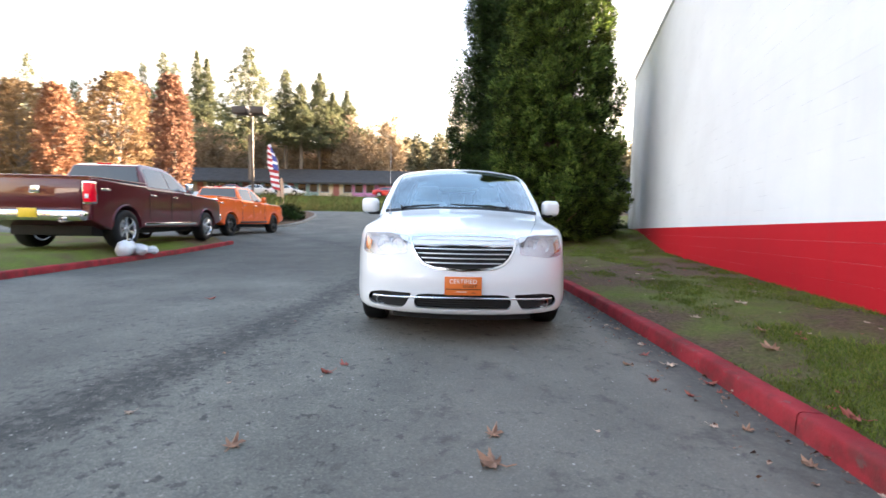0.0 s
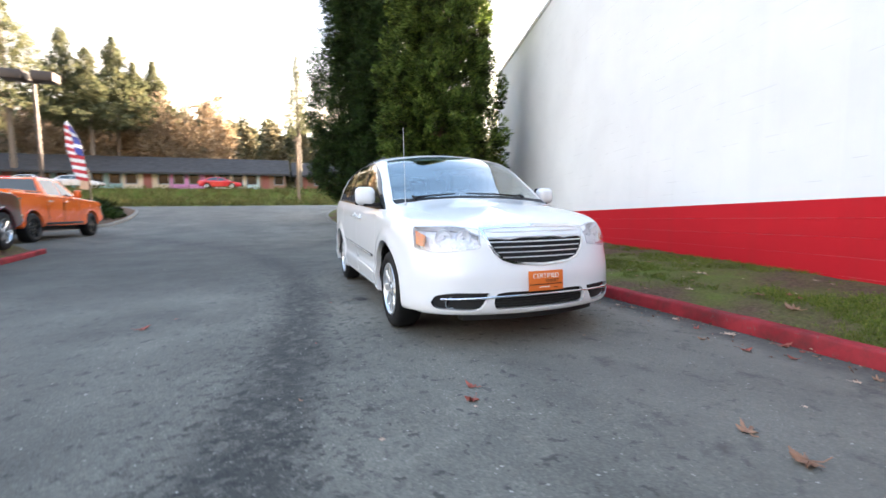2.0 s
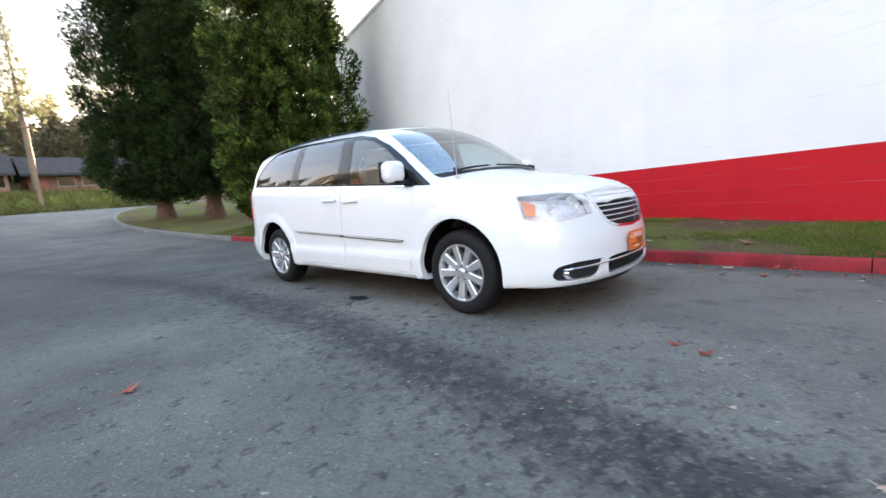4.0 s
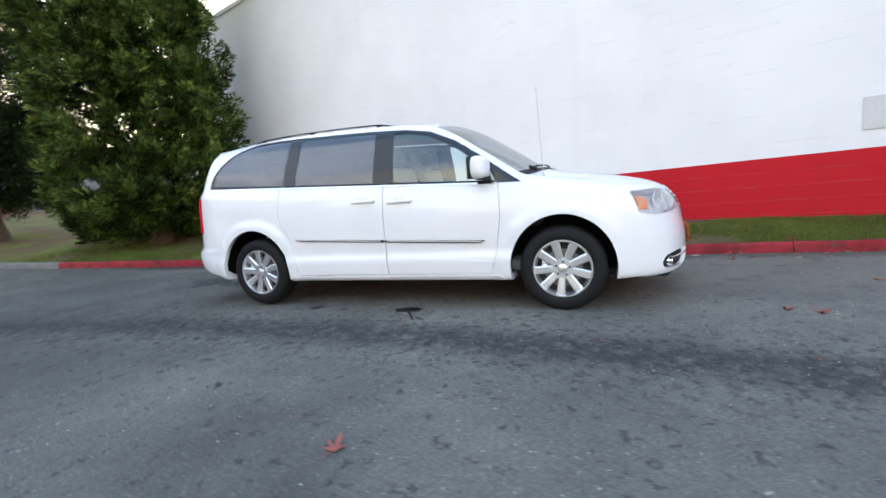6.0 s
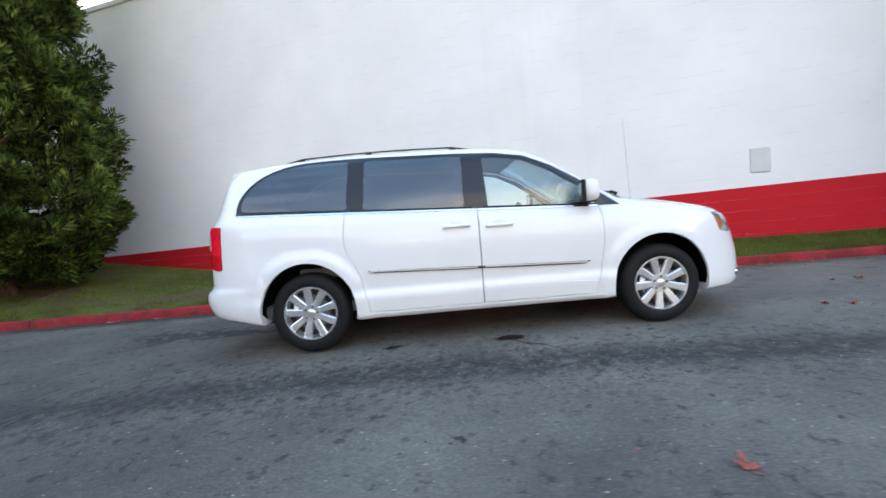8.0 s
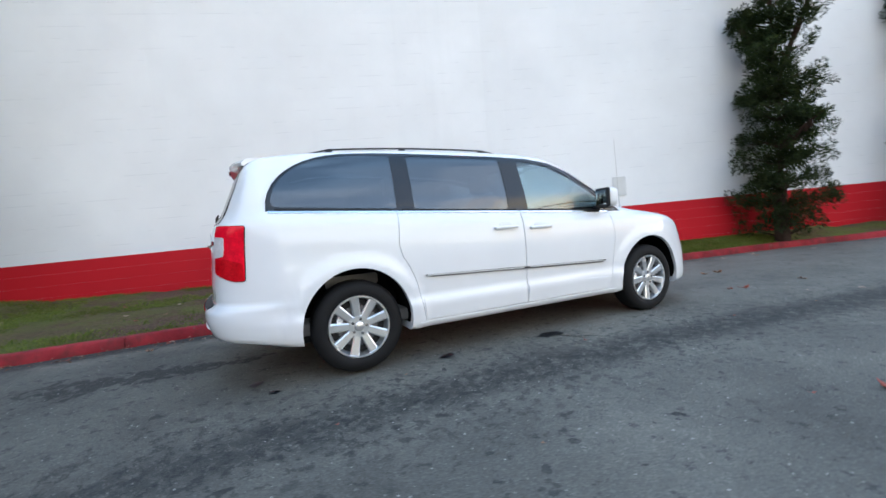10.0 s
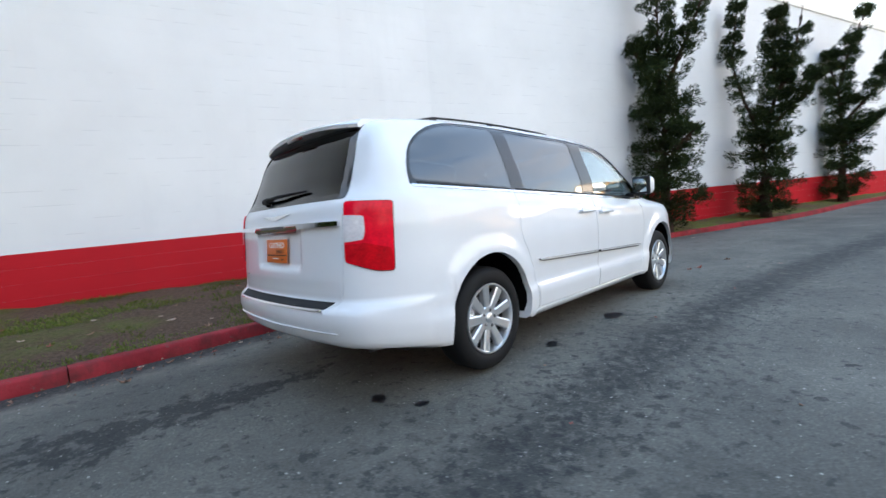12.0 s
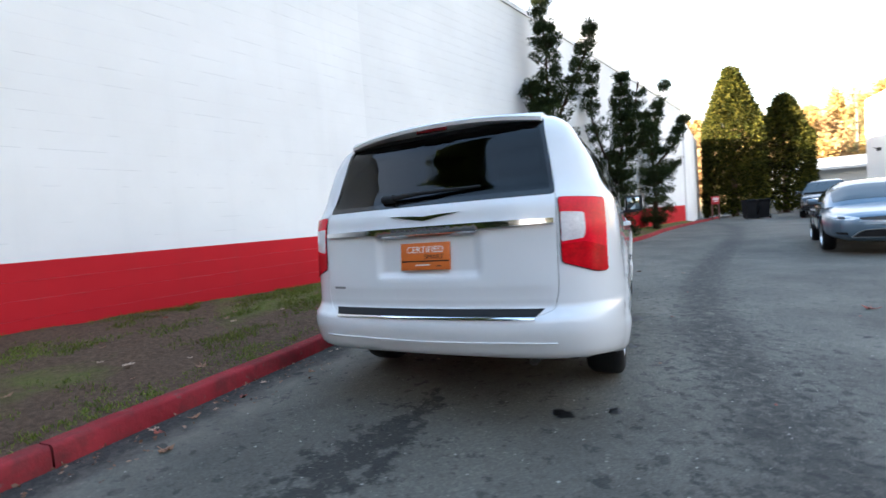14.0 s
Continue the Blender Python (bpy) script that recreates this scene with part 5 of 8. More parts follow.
sp = spoiler()
bm = bmesh.new()
gl = cast(np.array([[0.0, 5.0, 1.60]]), np.array([[0, -1.0, 0]]))[0]
box(bm, (0, gl[1] + 0.052, 1.637), (0.20, 0.014, 0.020), 0.004)
part("high_brake_light", bm, RED_DARK, sp, "red high brake light")
bm = bmesh.new()
a = cast(np.array([[0.24, 5.0, 1.245], [0.05, 5.0, 1.262], [-0.32, 5.0, 1.268]]), np.array([[0, -1.0, 0]] * 3))
tube(bm, [a[0] + (0, 0.03, 0), a[1] + (0, 0.035, 0), a[2] + (0, 0.02, 0)], (0.016, 0.012, 0.007), 8)
tube(bm, [a[0] + (0.05, 0.015, 0), a[0] + (-0.03, 0.03, 0)], 0.024, 10)
part("rear_wiper", bm, BLACK_TRIM, tailgate, "black rear wiper", 50)

# wipers
for x0, x1 in ((-0.24, -0.66), (-0.12, 0.50)):
    q = cast(np.array([[x, 0.195 + 0.20 * x * x + e, 2.4] for x, e in ((x0, 0.008), ((x0 + x1) / 2, 0.0), (x1, -0.012))]), np.array([[0, 0, -1.0]] * 3), 1.6)
    bm = bmesh.new()
    tube(bm, [p + np.array((0, -0.01, 0.014)) for p in q], (0.007, 0.009, 0.010), 8)
    tube(bm, [q[2] + (0, 0, 0.03), q[2] + (0.02, -0.06, 0.0)], (0.011, 0.016), 8)
    part("wiper", bm, BLACK_TRIM, minivan, "black wiper at rest", 50)

# mirrors
for s in (-1, 1):
    bm = bmesh.new()
    box(bm, (1.064 * s, 0.606, 1.204), (0.200, 0.140, 0.182), 0.058, rz=0.14 * s, seg=6)
    housing = part("door_mirror", bm, VAN_WHITE, minivan, "white door mirror with a black bezel and foot", 60)
    bm = bmesh.new()
    box(bm, (1.063 * s, 0.668, 1.204), (0.186, 0.034, 0.181), 0.016, rz=0.12 * s, seg=4)
    part("mirror_bezel", bm, BLACK_TRIM, housing, "black bezel", 50)
    bm = bmesh.new()
    box(bm, (0.985 * s, 0.60, 1.118), (0.20, 0.09, 0.035), 0.015, seg=3)
    part("mirror_foot", bm, BLACK_TRIM, housing, "", 50)
    bm = bmesh.new()
    box(bm, (1.0615 * s, 0.685, 1.204), (0.150, 0.006, 0.135), 0.002, rz=0.07 * s)
    part("mirror_glass", bm, MIRROR, housing, "silvered mirror glass")

# roof rails
for s in (-1, 1):
    q = cast(np.array([[0.60 * s, y, 2.4] for y in np.linspace(1.55, 3.28, 12)]), np.array([[0, 0, -1.0]] * 12), 1.6)
    pts = [q[0] + (0, 0, -0.005)] + [p + np.array((0, 0, 0.018)) for p in q[1:-1]] + [q[-1] + (0, 0, -0.005)]
    bm = bmesh.new()
    tube(bm, pts, 0.0075, 8)
    for i in (1, 6, 10):
        box(bm, tuple(q[i] + (0, 0, 0.004)), (0.018, 0.06, 0.026), 0.006)
    part("roof_rail", bm, BLACK_TRIM, minivan, "dark roof rail", 50)
# aerial on the fender
q = cast(np.array([[-0.77, 0.14, 2.4]]), np.array([[0, 0, -1.0]]), 1.6)[0]
bm = bmesh.new()
lathe(bm, [(0.016, -0.01), (0.014, 0.012), (0.008, 0.03), (0.002, 0.032)], "z", q, 12)
tube(bm, [q + (0, 0, 0.02), q + (0, 0.03, 0.72)], (0.0030, 0.0022), 6)
part("aerial", bm, AERIAL, minivan, "thin pale whip aerial", 60)


# wheels
def wheel_parts(parent, R, rim_r, spokes, width, dark_rim=None, broad=(0.0185, 0.0135)):
    """A wheel round the x axis at the origin, its face towards -x."""
    w = empty("wheel")
    w.parent = parent
    o = -width * 0.5
    bm = bmesh.new()
    lathe(bm, [(rim_r * 0.985, o + 0.012), (rim_r + 0.012, o + 0.002), (rim_r + 0.035, o - 0.004), (R - 0.045, o), (R - 0.02, o + 0.012), (R - 0.006, o + 0.03), (R, o + 0.055), (R, -o - 0.055), (R - 0.006, -o - 0.03), (R - 0.03, -o), (rim_r, -o), (rim_r * 0.97, 0)], "x", sides=48, closed=True)
    part("tyre", bm, RUBBER, w, "black tyre", 45)
    bm = bmesh.new()
    lathe(bm, [(rim_r, o + 0.010), (rim_r - 0.004, o + 0.002), (rim_r - 0.014, o + 0.002), (rim_r - 0.02, o + 0.02), (rim_r - 0.03, o + 0.08), (rim_r - 0.03, -o), (rim_r, -o)], "x", sides=48, closed=True)
    rim = part("rim", bm, dark_rim or ALLOY, w, "polished alloy wheel", 40)
    # a black disc stands in for the shade in the hollow behind the spokes
    bm = bmesh.new()
    lathe(bm, [(rim_r - 0.028, o + 0.075), (rim_r - 0.028, o + 0.085), (0.02, o + 0.085), (0.02, o + 0.075)], "x", sides=32, closed=True)
    part("hollow_disc", bm, DARK, w, "black disc for the shaded hollow behind the spokes", 40)
    bm = bmesh.new()
    lathe(bm, [(rim_r * 0.66, o + 0.066), (rim_r * 0.66, o + 0.073), (rim_r * 0.36, o + 0.073), (rim_r * 0.36, o + 0.066)], "x", sides=32, closed=True)
    part("brake_disc", bm, BRAKE_STEEL, w, "grey steel brake disc", 40)
    bm = bmesh.new()
    box(bm, (o + 0.062, 0.62 * rim_r, 0.18 * rim_r), (0.030, 0.20 * rim_r, 0.62 * rim_r), 0.008)
    part("brake_calliper", bm, LAMP_SILVER, w, "cast brake calliper", 40)
    for k in range(spokes):
        bm = bmesh.new()
        r0, r1 = 0.050, rim_r - 0.010
        prof = []
        for t_ in (0.0, 0.35, 0.75, 1.0):
            r = r0 + (r1 - r0) * t_
            hw = (broad[0] + broad[1] * t_) * (10 / spokes) ** 0.5
            dep = o + 0.022 - 0.008 * t_ + 0.006 * (1 - t_)
            prof.append([bm.verts.new(p) for p in ((dep + 0.035, -hw, r), (dep + 0.004, -hw, r), (dep - 0.002, -hw * 0.7, r), (dep - 0.002, hw * 0.7, r), (dep + 0.004, hw, r), (dep + 0.035, hw, r))])
        for a, b in zip(prof, prof[1:]):
            for i in range(6):
                bm.faces.new((a[i], a[(i + 1) % 6], b[(i + 1) % 6], b[i]))
        bm.faces.new(prof[0])
        bm.faces.new(prof[-1][::-1])
        bmesh.ops.transform(bm, matrix=Matrix.Rotation(2 * math.pi * (k + 0.5) / spokes, 4, "X"), verts=bm.verts)
        bmesh.ops.recalc_face_normals(bm, faces=bm.faces)
        part("spoke", bm, dark_rim or ALLOY, w, smooth=25)
    bm = bmesh.new()
    lathe(bm, [(0.088, o + 0.06), (0.087, o + 0.030), (0.078, o + 0.0225), (0.036, o + 0.0225), (0.034, o + 0.016), (0.029, o + 0.013), (0.001, o + 0.012)], "x", sides=28)
    part("hub_cap", bm, dark_rim or ALLOY, w, smooth=35)
    for k in range(5):
        bm = bmesh.new()
        a = 2 * math.pi * k / 5
        lathe(bm, [(0.012, o + 0.03), (0.011, o + 0.019), (0.006, o + 0.016), (0.001, o + 0.016)], "x", (0, 0.056 * math.sin(a), 0.056 * math.cos(a)), 8)
        part("lug_nut", bm, BRAKE_STEEL, w, smooth=40)
    return w


def place_wheel(w, x, y, z, rz=0, spin=0):
    w.matrix_local = pose(x, y, z, 0, 0, rz) @ Matrix.Rotation(spin, 4, "X")


wheel = wheel_parts(minivan, 0.347, 0.236, 9, 0.225, None, (0.0250, 0.0085))
place_wheel(wheel, -0.870, FRONT_AXLE, 0.346, 0, 0.1)
for x, y, rz, spin in ((-0.858, REAR_AXLE, 0, 0.25), (0.870, FRONT_AXLE, 180, 0.4), (0.858, REAR_AXLE, 180, 0.0)):
    w = copy_thing(wheel, Matrix.Identity(4))
    w.parent = minivan
    place_wheel(w, x, y, 0.346, rz, spin)
for s in (-1, 1):
    for ay in (FRONT_AXLE, REAR_AXLE):
        bm = bmesh.new()
        prev = None
        for a in np.linspace(-0.16, math.pi + 0.16, 25):
            ring = [bm.verts.new((x * s, ay + r * math.cos(a), 0.36 + r * math.sin(a) * 1.02)) for x, r in ((0.945, 0.432), (0.945, 0.452), (0.60, 0.452), (0.60, 0.02), (0.62, 0.02), (0.62, 0.432))]
            if prev:
                for i in range(6):
                    bm.faces.new((prev[i], ring[i], ring[(i + 1) % 6], prev[(i + 1) % 6]))
            prev = ring
        bmesh.ops.recalc_face_normals(bm, faces=bm.faces)
        part("wheel_liner", bm, LINER, minivan, "black wheel arch liner", 40)

# cabin
bm = bmesh.new()
box(bm, (0, 1.75, 0.36), (1.70, 3.9, 0.10), 0.03)
part("cabin_floor", bm, HEADLINER, minivan, "grey carpet")
bm = bmesh.new()
box(bm, (0, 1.55, 0.275), (1.50, 4.2, 0.07), 0.02)
box(bm, (0, REAR_AXLE, 0.235), (1.42, 0.10, 0.09), 0.03)
box(bm, (0, FRONT_AXLE - 0.05, 0.235), (1.20, 0.45, 0.09), 0.03)
part("floor_pan", bm, DARK, minivan, "black underside")
bm = bmesh.new()
tube(bm, [(-0.30, 0.4, 0.235), (-0.30, 2.4, 0.235), (-0.46, 2.75, 0.27), (-0.50, 3.35, 0.28), (-0.50, 3.70, 0.246)], 0.022, 10)
box(bm, (-0.46, 3.30, 0.29), (0.24, 0.42, 0.11), 0.05, seg=3)
pipe = part("exhaust_pipe", bm, BRAKE_STEEL, minivan, "dull steel exhaust pipe", 50)
bm = bmesh.new()
lathe(bm, [(0.027, 3.66), (0.028, 3.67), (0.028, 3.745), (0.024, 3.745), (0.023, 3.70), (0.004, 3.70)], "y", (-0.50, 0, 0.246), 18)
part("exhaust_tip", bm, BRAKE_STEEL, pipe, "round exhaust tip", 40)


def seat(x, y, wide=0.50, tall=0.62):
    s = empty("seat")
    s.parent = minivan
    bm = bmesh.new()
    box(bm, (x, y - 0.02, 0.66), (wide, 0.50, 0.16), 0.05, seg=3)
    box(bm, (x, y, 0.50), (wide * 0.8, 0.40, 0.20), 0.02)
    part("cushion", bm, SEAT, s, "", 50)
    M = pose(x, y + 0.25, 0.70, -14)
    bm = bmesh.new()
    box(bm, (0, 0, tall / 2), (wide, 0.13, tall), 0.05, seg=3, m=M)
    part("backrest", bm, SEAT, s, "", 50)
    bm = bmesh.new()
    for dx in ((0,) if wide < 0.8 else (-wide / 3, 0, wide / 3)):
        box(bm, (dx, 0.0, tall + 0.13), (0.27, 0.10, 0.19), 0.04, seg=3, m=M)
        for e in (-0.06, 0.06):
            tube(bm, [M @ Vector((dx + e, 0, tall - 0.02)), M @ Vector((dx + e, 0, tall + 0.08))], 0.007, 6)
    part("headrest", bm, SEAT, s, "", 50)


for x in (-0.42, 0.42):
    seat(x, 1.22)
    seat(x, 2.15)
seat(0.0, 3.05, 1.25)
bm = bmesh.new()
box(bm, (0, 0.52, 0.98), (1.52, 0.42, 0.24), 0.07, seg=3)
box(bm, (0, 0.42, 0.80), (1.52, 0.50, 0.24), 0.05)
box(bm, (0.0, 0.72, 0.76), (0.34, 0.16, 0.52), 0.04)
part("dashboard", bm, DASH, minivan, "charcoal dashboard", 50)
bm = bmesh.new()
M = pose(0.42, 0.86, 1.02, 62)
ring = [M @ Vector((0.185 * math.cos(a), 0.185 * math.sin(a), 0)) for a in np.linspace(0, 2 * math.pi, 25)]
tube(bm, ring, 0.015, 8, False)
tube(bm, [M @ Vector((-0.17, 0, 0)), M @ Vector((0.17, 0, 0))], 0.02, 8)
tube(bm, [M @ Vector((0, 0, 0.0)), M @ Vector((0, 0.0, -0.25))], 0.035, 10)
part("steering_wheel", bm, DASH, minivan, "dark steering wheel", 50)

# ---- plants ----
def unit(a):
    return a / np.maximum(np.linalg.norm(a, axis=-1, keepdims=True), 1e-9)


def sprays(C, out, size, blades, rng, wide=0.30, droop=0.0, spread=0.9):
    """Small leaf blades in tufts round the given centres: points and quads."""
    n = len(C)
    d = unit(np.repeat(out, blades, 0) + spread * rng.randn(n * blades, 3) + np.array((0, 0, -droop)))
    s = np.repeat(np.broadcast_to(size, (n,)), blades) * rng.uniform(0.55, 1.2, n * blades)
    base = np.repeat(C, blades, 0) + rng.randn(n * blades, 3) * (s * 0.28)[:, None]
    side = unit(np.cross(d, rng.randn(n * blades, 3))) * (s * wide * 0.5)[:, None]
    bend = rng.randn(n * blades, 3) * (s * 0.10)[:, None]
    tip = base + d * s[:, None]
    mid = base + d * (s * 0.5)[:, None] + bend
    V = np.stack([base, mid + side, tip, mid - side], 1).reshape(-1, 3)
    return V, np.arange(n * blades * 4).reshape(-1, 4)


def tree_thing(name, loc, label, category="tree", group=""):
    t = empty(name, loc)
    return tagged(t, label, category, group)


def trunk_part(parent, pts, radii, material=None, limbs=()):
    bm = bmesh.new()
    tube(bm, pts, radii, 10)
    for p, r in limbs:
        tube(bm, p, r, 6)
    return part("trunk", bm, material or BARK, parent, "", 60)


def crown_part(parent, V, F, material, label=""):
    return mesh_ob(np_mesh("crown", V, F), "crown", material, parent, label)


def plumes(C, D, length, radius, blades, size, rng, wide=0.22):
    """Leafy plumes: each a tapering tuft of small blades along its own axis, from a centre outwards."""
    n = len(C)
    length, radius = np.broadcast_to(length, (n,)), np.broadcast_to(radius, (n,))
    N_ = n * blades
    u = rng.beta(1.5, 1.1, N_)
    ax = np.repeat(D, blades, 0)
    rad = rng.randn(N_, 3)
    rad = unit(rad - ax * (rad * ax).sum(1, keepdims=True))
    prof = np.sin(np.pi * (0.12 + 0.80 * u)) ** 0.7
    q = np.repeat(radius, blades) * prof * np.sqrt(rng.rand(N_))
    base = np.repeat(C, blades, 0) + ax * (np.repeat(length, blades) * u)[:, None] + rad * q[:, None]
    d = unit(ax * 0.7 + rad * 0.7 + np.array((0, 0, 0.2)) + 0.22 * rng.randn(N_, 3))
    s = size * rng.uniform(0.6, 1.25, N_)
    side = unit(np.cross(d, rng.randn(N_, 3))) * (s * wide * 0.5)[:, None]
    mid = base + d * (s * 0.5)[:, None] + rng.randn(N_, 3) * (s * 0.08)[:, None]
    V = np.stack([base, mid + side, base + d * s[:, None], mid - side], 1).reshape(-1, 3)
    return V, np.arange(N_ * 4).reshape(-1, 4)


def column_tree(name, loc, height, radius, skirt, n, material, label, seed, size=0.15, blades=90, taper=0.55, group="", bark=None, girth=0.22, clump=0.62, high=1.5):
    """A columnar conifer: upswept plumes in lumps and hollows round a trunk with limbs."""
    rng = np.random.RandomState(seed)
    t = tree_thing(name, loc, label, group=group)
    z = skirt + (height - skirt) * rng.beta(0.95, high, n)
    h = (z - skirt) / (height - skirt)
    prof = np.minimum(1, (h + 0.035) / 0.10) ** 0.55 * np.clip(1 - h, 0, 1) ** 0.5 * (1 - taper * h * 0.35)
    a = rng.uniform(0, 2 * math.pi, n)
    ridge = 1 + 0.10 * np.sin(5 * a + 0.5 * z + seed) + 0.07 * np.sin(9 * a - 1.1 * z + 2 * seed)
    r = radius * prof * ridge
    P = np.stack([r * np.cos(a), r * np.sin(a), z], 1)
    lump = np.array([noise.noise(Vector(c) * 0.75 + Vector((seed, 0, 0))) + 0.55 * noise.noise(Vector(c) * 1.9 + Vector((0, seed, 0))) for c in P])
    P[:, :2] *= (1 + 0.17 * lump)[:, None]
    keep = lump > -0.50 + 0.25 * rng.rand(n)
    P, a, z = P[keep], a[keep], z[keep]
    k = len(P)
    inner = np.arange(k) % 5 < 2
    P[inner, :2] *= rng.uniform(0.3, 0.8, (inner.sum(), 1))
    big = clump * (1 + np.clip((z - 5.0) * 0.09, 0, 0.9)) * rng.uniform(0.6, 1.3, k)
    D = unit(np.stack([np.cos(a), np.sin(a), rng.uniform(0.1, 1.0, k)], 1) + 0.25 * rng.randn(k, 3))
    V, F = plumes(P - D * (0.75 * big)[:, None], D, big, 0.32 * big, blades, size, rng, 0.26)
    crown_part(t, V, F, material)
    limbs = []
    for i in range(34):
        zz = skirt + (height * 0.7 - skirt) * rng.rand() ** 1.3
        aa = rng.uniform(0, 6.28)
        rr = radius * 0.8 * (1 - zz / height) ** 0.6
        limbs.append(([(0, 0, zz), (rr * 0.5 * math.cos(aa), rr * 0.5 * math.sin(aa), zz + 0.10), (rr * math.cos(aa), rr * math.sin(aa), zz + 0.45)], (0.07, 0.045, 0.015)))
    trunk_part(t, [(0, 0, -0.45), (0, 0, 0.05), (0.02, 0, 0.45), (0.0, 0.03, height * 0.4), (0, 0, height * 0.93)], (girth * 1.7, girth * 1.25, girth, girth * 0.7, 0.03), bark, limbs)
    return t


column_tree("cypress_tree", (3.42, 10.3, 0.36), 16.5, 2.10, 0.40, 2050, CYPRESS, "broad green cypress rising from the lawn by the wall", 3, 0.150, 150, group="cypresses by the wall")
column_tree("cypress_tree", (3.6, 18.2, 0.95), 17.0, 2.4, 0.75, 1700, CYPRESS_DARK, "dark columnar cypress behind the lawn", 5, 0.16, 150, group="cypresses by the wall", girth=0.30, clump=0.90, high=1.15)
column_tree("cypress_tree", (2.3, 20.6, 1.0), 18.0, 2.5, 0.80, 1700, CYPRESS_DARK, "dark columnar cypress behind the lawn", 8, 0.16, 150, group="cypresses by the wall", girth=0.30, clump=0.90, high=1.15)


def shrub(name, loc, size, n, material, label, seed, blade=0.16, blades=12):
    rng = np.random.RandomState(seed)
    t = tree_thing(name, loc, label, "shrub")
    d = unit(rng.randn(n, 3))
    d[:, 2] = np.abs(d[:, 2])
    r = 1 - 0.4 * rng.rand(n) ** 1.5
    lob = 1 + 0.15 * np.sin(4 * np.arctan2(d[:, 1], d[:, 0]) + seed) + 0.1 * np.sin(9 * d[:, 2] + seed)
    C = d * (r * lob)[:, None] * np.array(size)
    V, F = sprays(C, d, blade, blades, rng, 0.4)
    crown_part(t, V, F, material)
    limbs = [([(0, 0, 0), (0.3 * size[0] * math.cos(a), 0.3 * size[1] * math.sin(a), 0.4 * size[2]), (0.6 * size[0] * math.cos(a), 0.6 * size[1] * math.sin(a), 0.75 * size[2])], (0.03, 0.02, 0.008)) for a in np.arange(0, 6.2, 0.8)]
    trunk_part(t, [(0, 0, -0.1), (0, 0, 0.3 * size[2])], (0.05, 0.03), None, limbs)
    return t


HEDGE_GREEN = leafy("dull_hedge_leaves", (0.018, 0.030, 0.010), (0.04, 0.055, 0.018), (0.085, 0.090, 0.028))
for x, y, sx, sz, sd in ((4.3, 12.9, 1.0, 0.85, 1), (5.6, 13.3, 1.0, 0.8, 2), (6.7, 13.9, 0.9, 0.75, 3), (5.3, 11.6, 0.7, 0.8, 7), (4.5, 11.9, 0.6, 0.9, 8)):
    shrub("shrub", (x, y, 0.40), (sx, 0.8, sz), 420, HEDGE_GREEN, "low untidy dark green shrub at the end of the wall", sd)


def juniper(loc, arms, seed, label):
    """A twisted juniper: bushy lower mass and upswept foliage arms, each (points, radius low, radius high)."""
    rng = np.random.RandomState(seed)
    t = tree_thing("juniper_tree", loc, label, group="junipers along the wall")
    Vs, Fs, limbs, nv = [], [], [], 0
    for arm, (pts, r0, r1, count) in enumerate(arms):
        P = np.array(pts, float)
        seg = np.linalg.norm(np.diff(P, axis=0), axis=1)
        s = np.r_[0, np.cumsum(seg)] / seg.sum()
        nb = int(count / (1.75 if arm == 0 else 1.3))
        tiers = max(3, int(seg.sum() / 0.40))
        tier = np.floor(rng.rand(nb) ** 0.9 * tiers)
        u = (tier + 0.45 * rng.rand(nb)) / tiers
        A0 = np.stack([np.interp(u, s, P[:, k]) for k in range(3)], 1)
        a = rng.uniform(0, 2 * math.pi, nb)
        lobe = 0.80 + 0.30 * np.sin(2 * a + 2.4 * tier + seed) + 0.22 * np.sin(3 * a - 1.7 * tier)
        rad = (r0 + (r1 - r0) * u) * lobe * rng.uniform(0.05, 1.0, nb) ** 0.7
        flat = np.stack([np.cos(a), np.sin(a), 0 * a], 1)
        C = A0 + flat * rad[:, None] * 0.72
        C[:, 2] += 0.05 * rng.randn(nb) + 0.12 * rad
        hollow = np.array([noise.noise(Vector(c) * 2.1 + Vector((0, 0, seed))) for c in C])
        keep = hollow > -0.26
        D = unit(flat + np.stack([0 * a, 0 * a, rng.uniform(0.0, 0.7, nb) if arm == 0 else rng.uniform(0.5, 1.5, nb)], 1) + 0.3 * rng.randn(nb, 3))
        pad = rng.uniform(0.22, 0.40, nb) * (1 - 0.35 * u * (arm > 0))
        V, F = plumes(C[keep], D[keep], pad[keep], 0.36 * pad[keep], 84, 0.070, rng, 0.26)
        Vs.append(V), Fs.append(F + nv)
        nv += len(V)
        limbs.append(([tuple(p) for p in pts], tuple(np.linspace(0.055, 0.008, len(pts)))))
        for c, q in zip(A0[::5], C[::5]):
            limbs.append(([tuple(c - np.array((0, 0, 0.12))), tuple(0.5 * (c + q) - np.array((0, 0, 0.04))), tuple(q)], (0.022, 0.015, 0.006)))
    crown_part(t, np.concatenate(Vs), np.concatenate(Fs), JUNIPER)
    trunk_part(t, [(0, 0, -0.2), (0.03, 0.02, 0.5), (0, 0, 1.2)], (0.15, 0.12, 0.10), BARK_DARK, limbs)
    return t


def south_z(x, y):
    return float(ground_z(x, y)) + 0.24


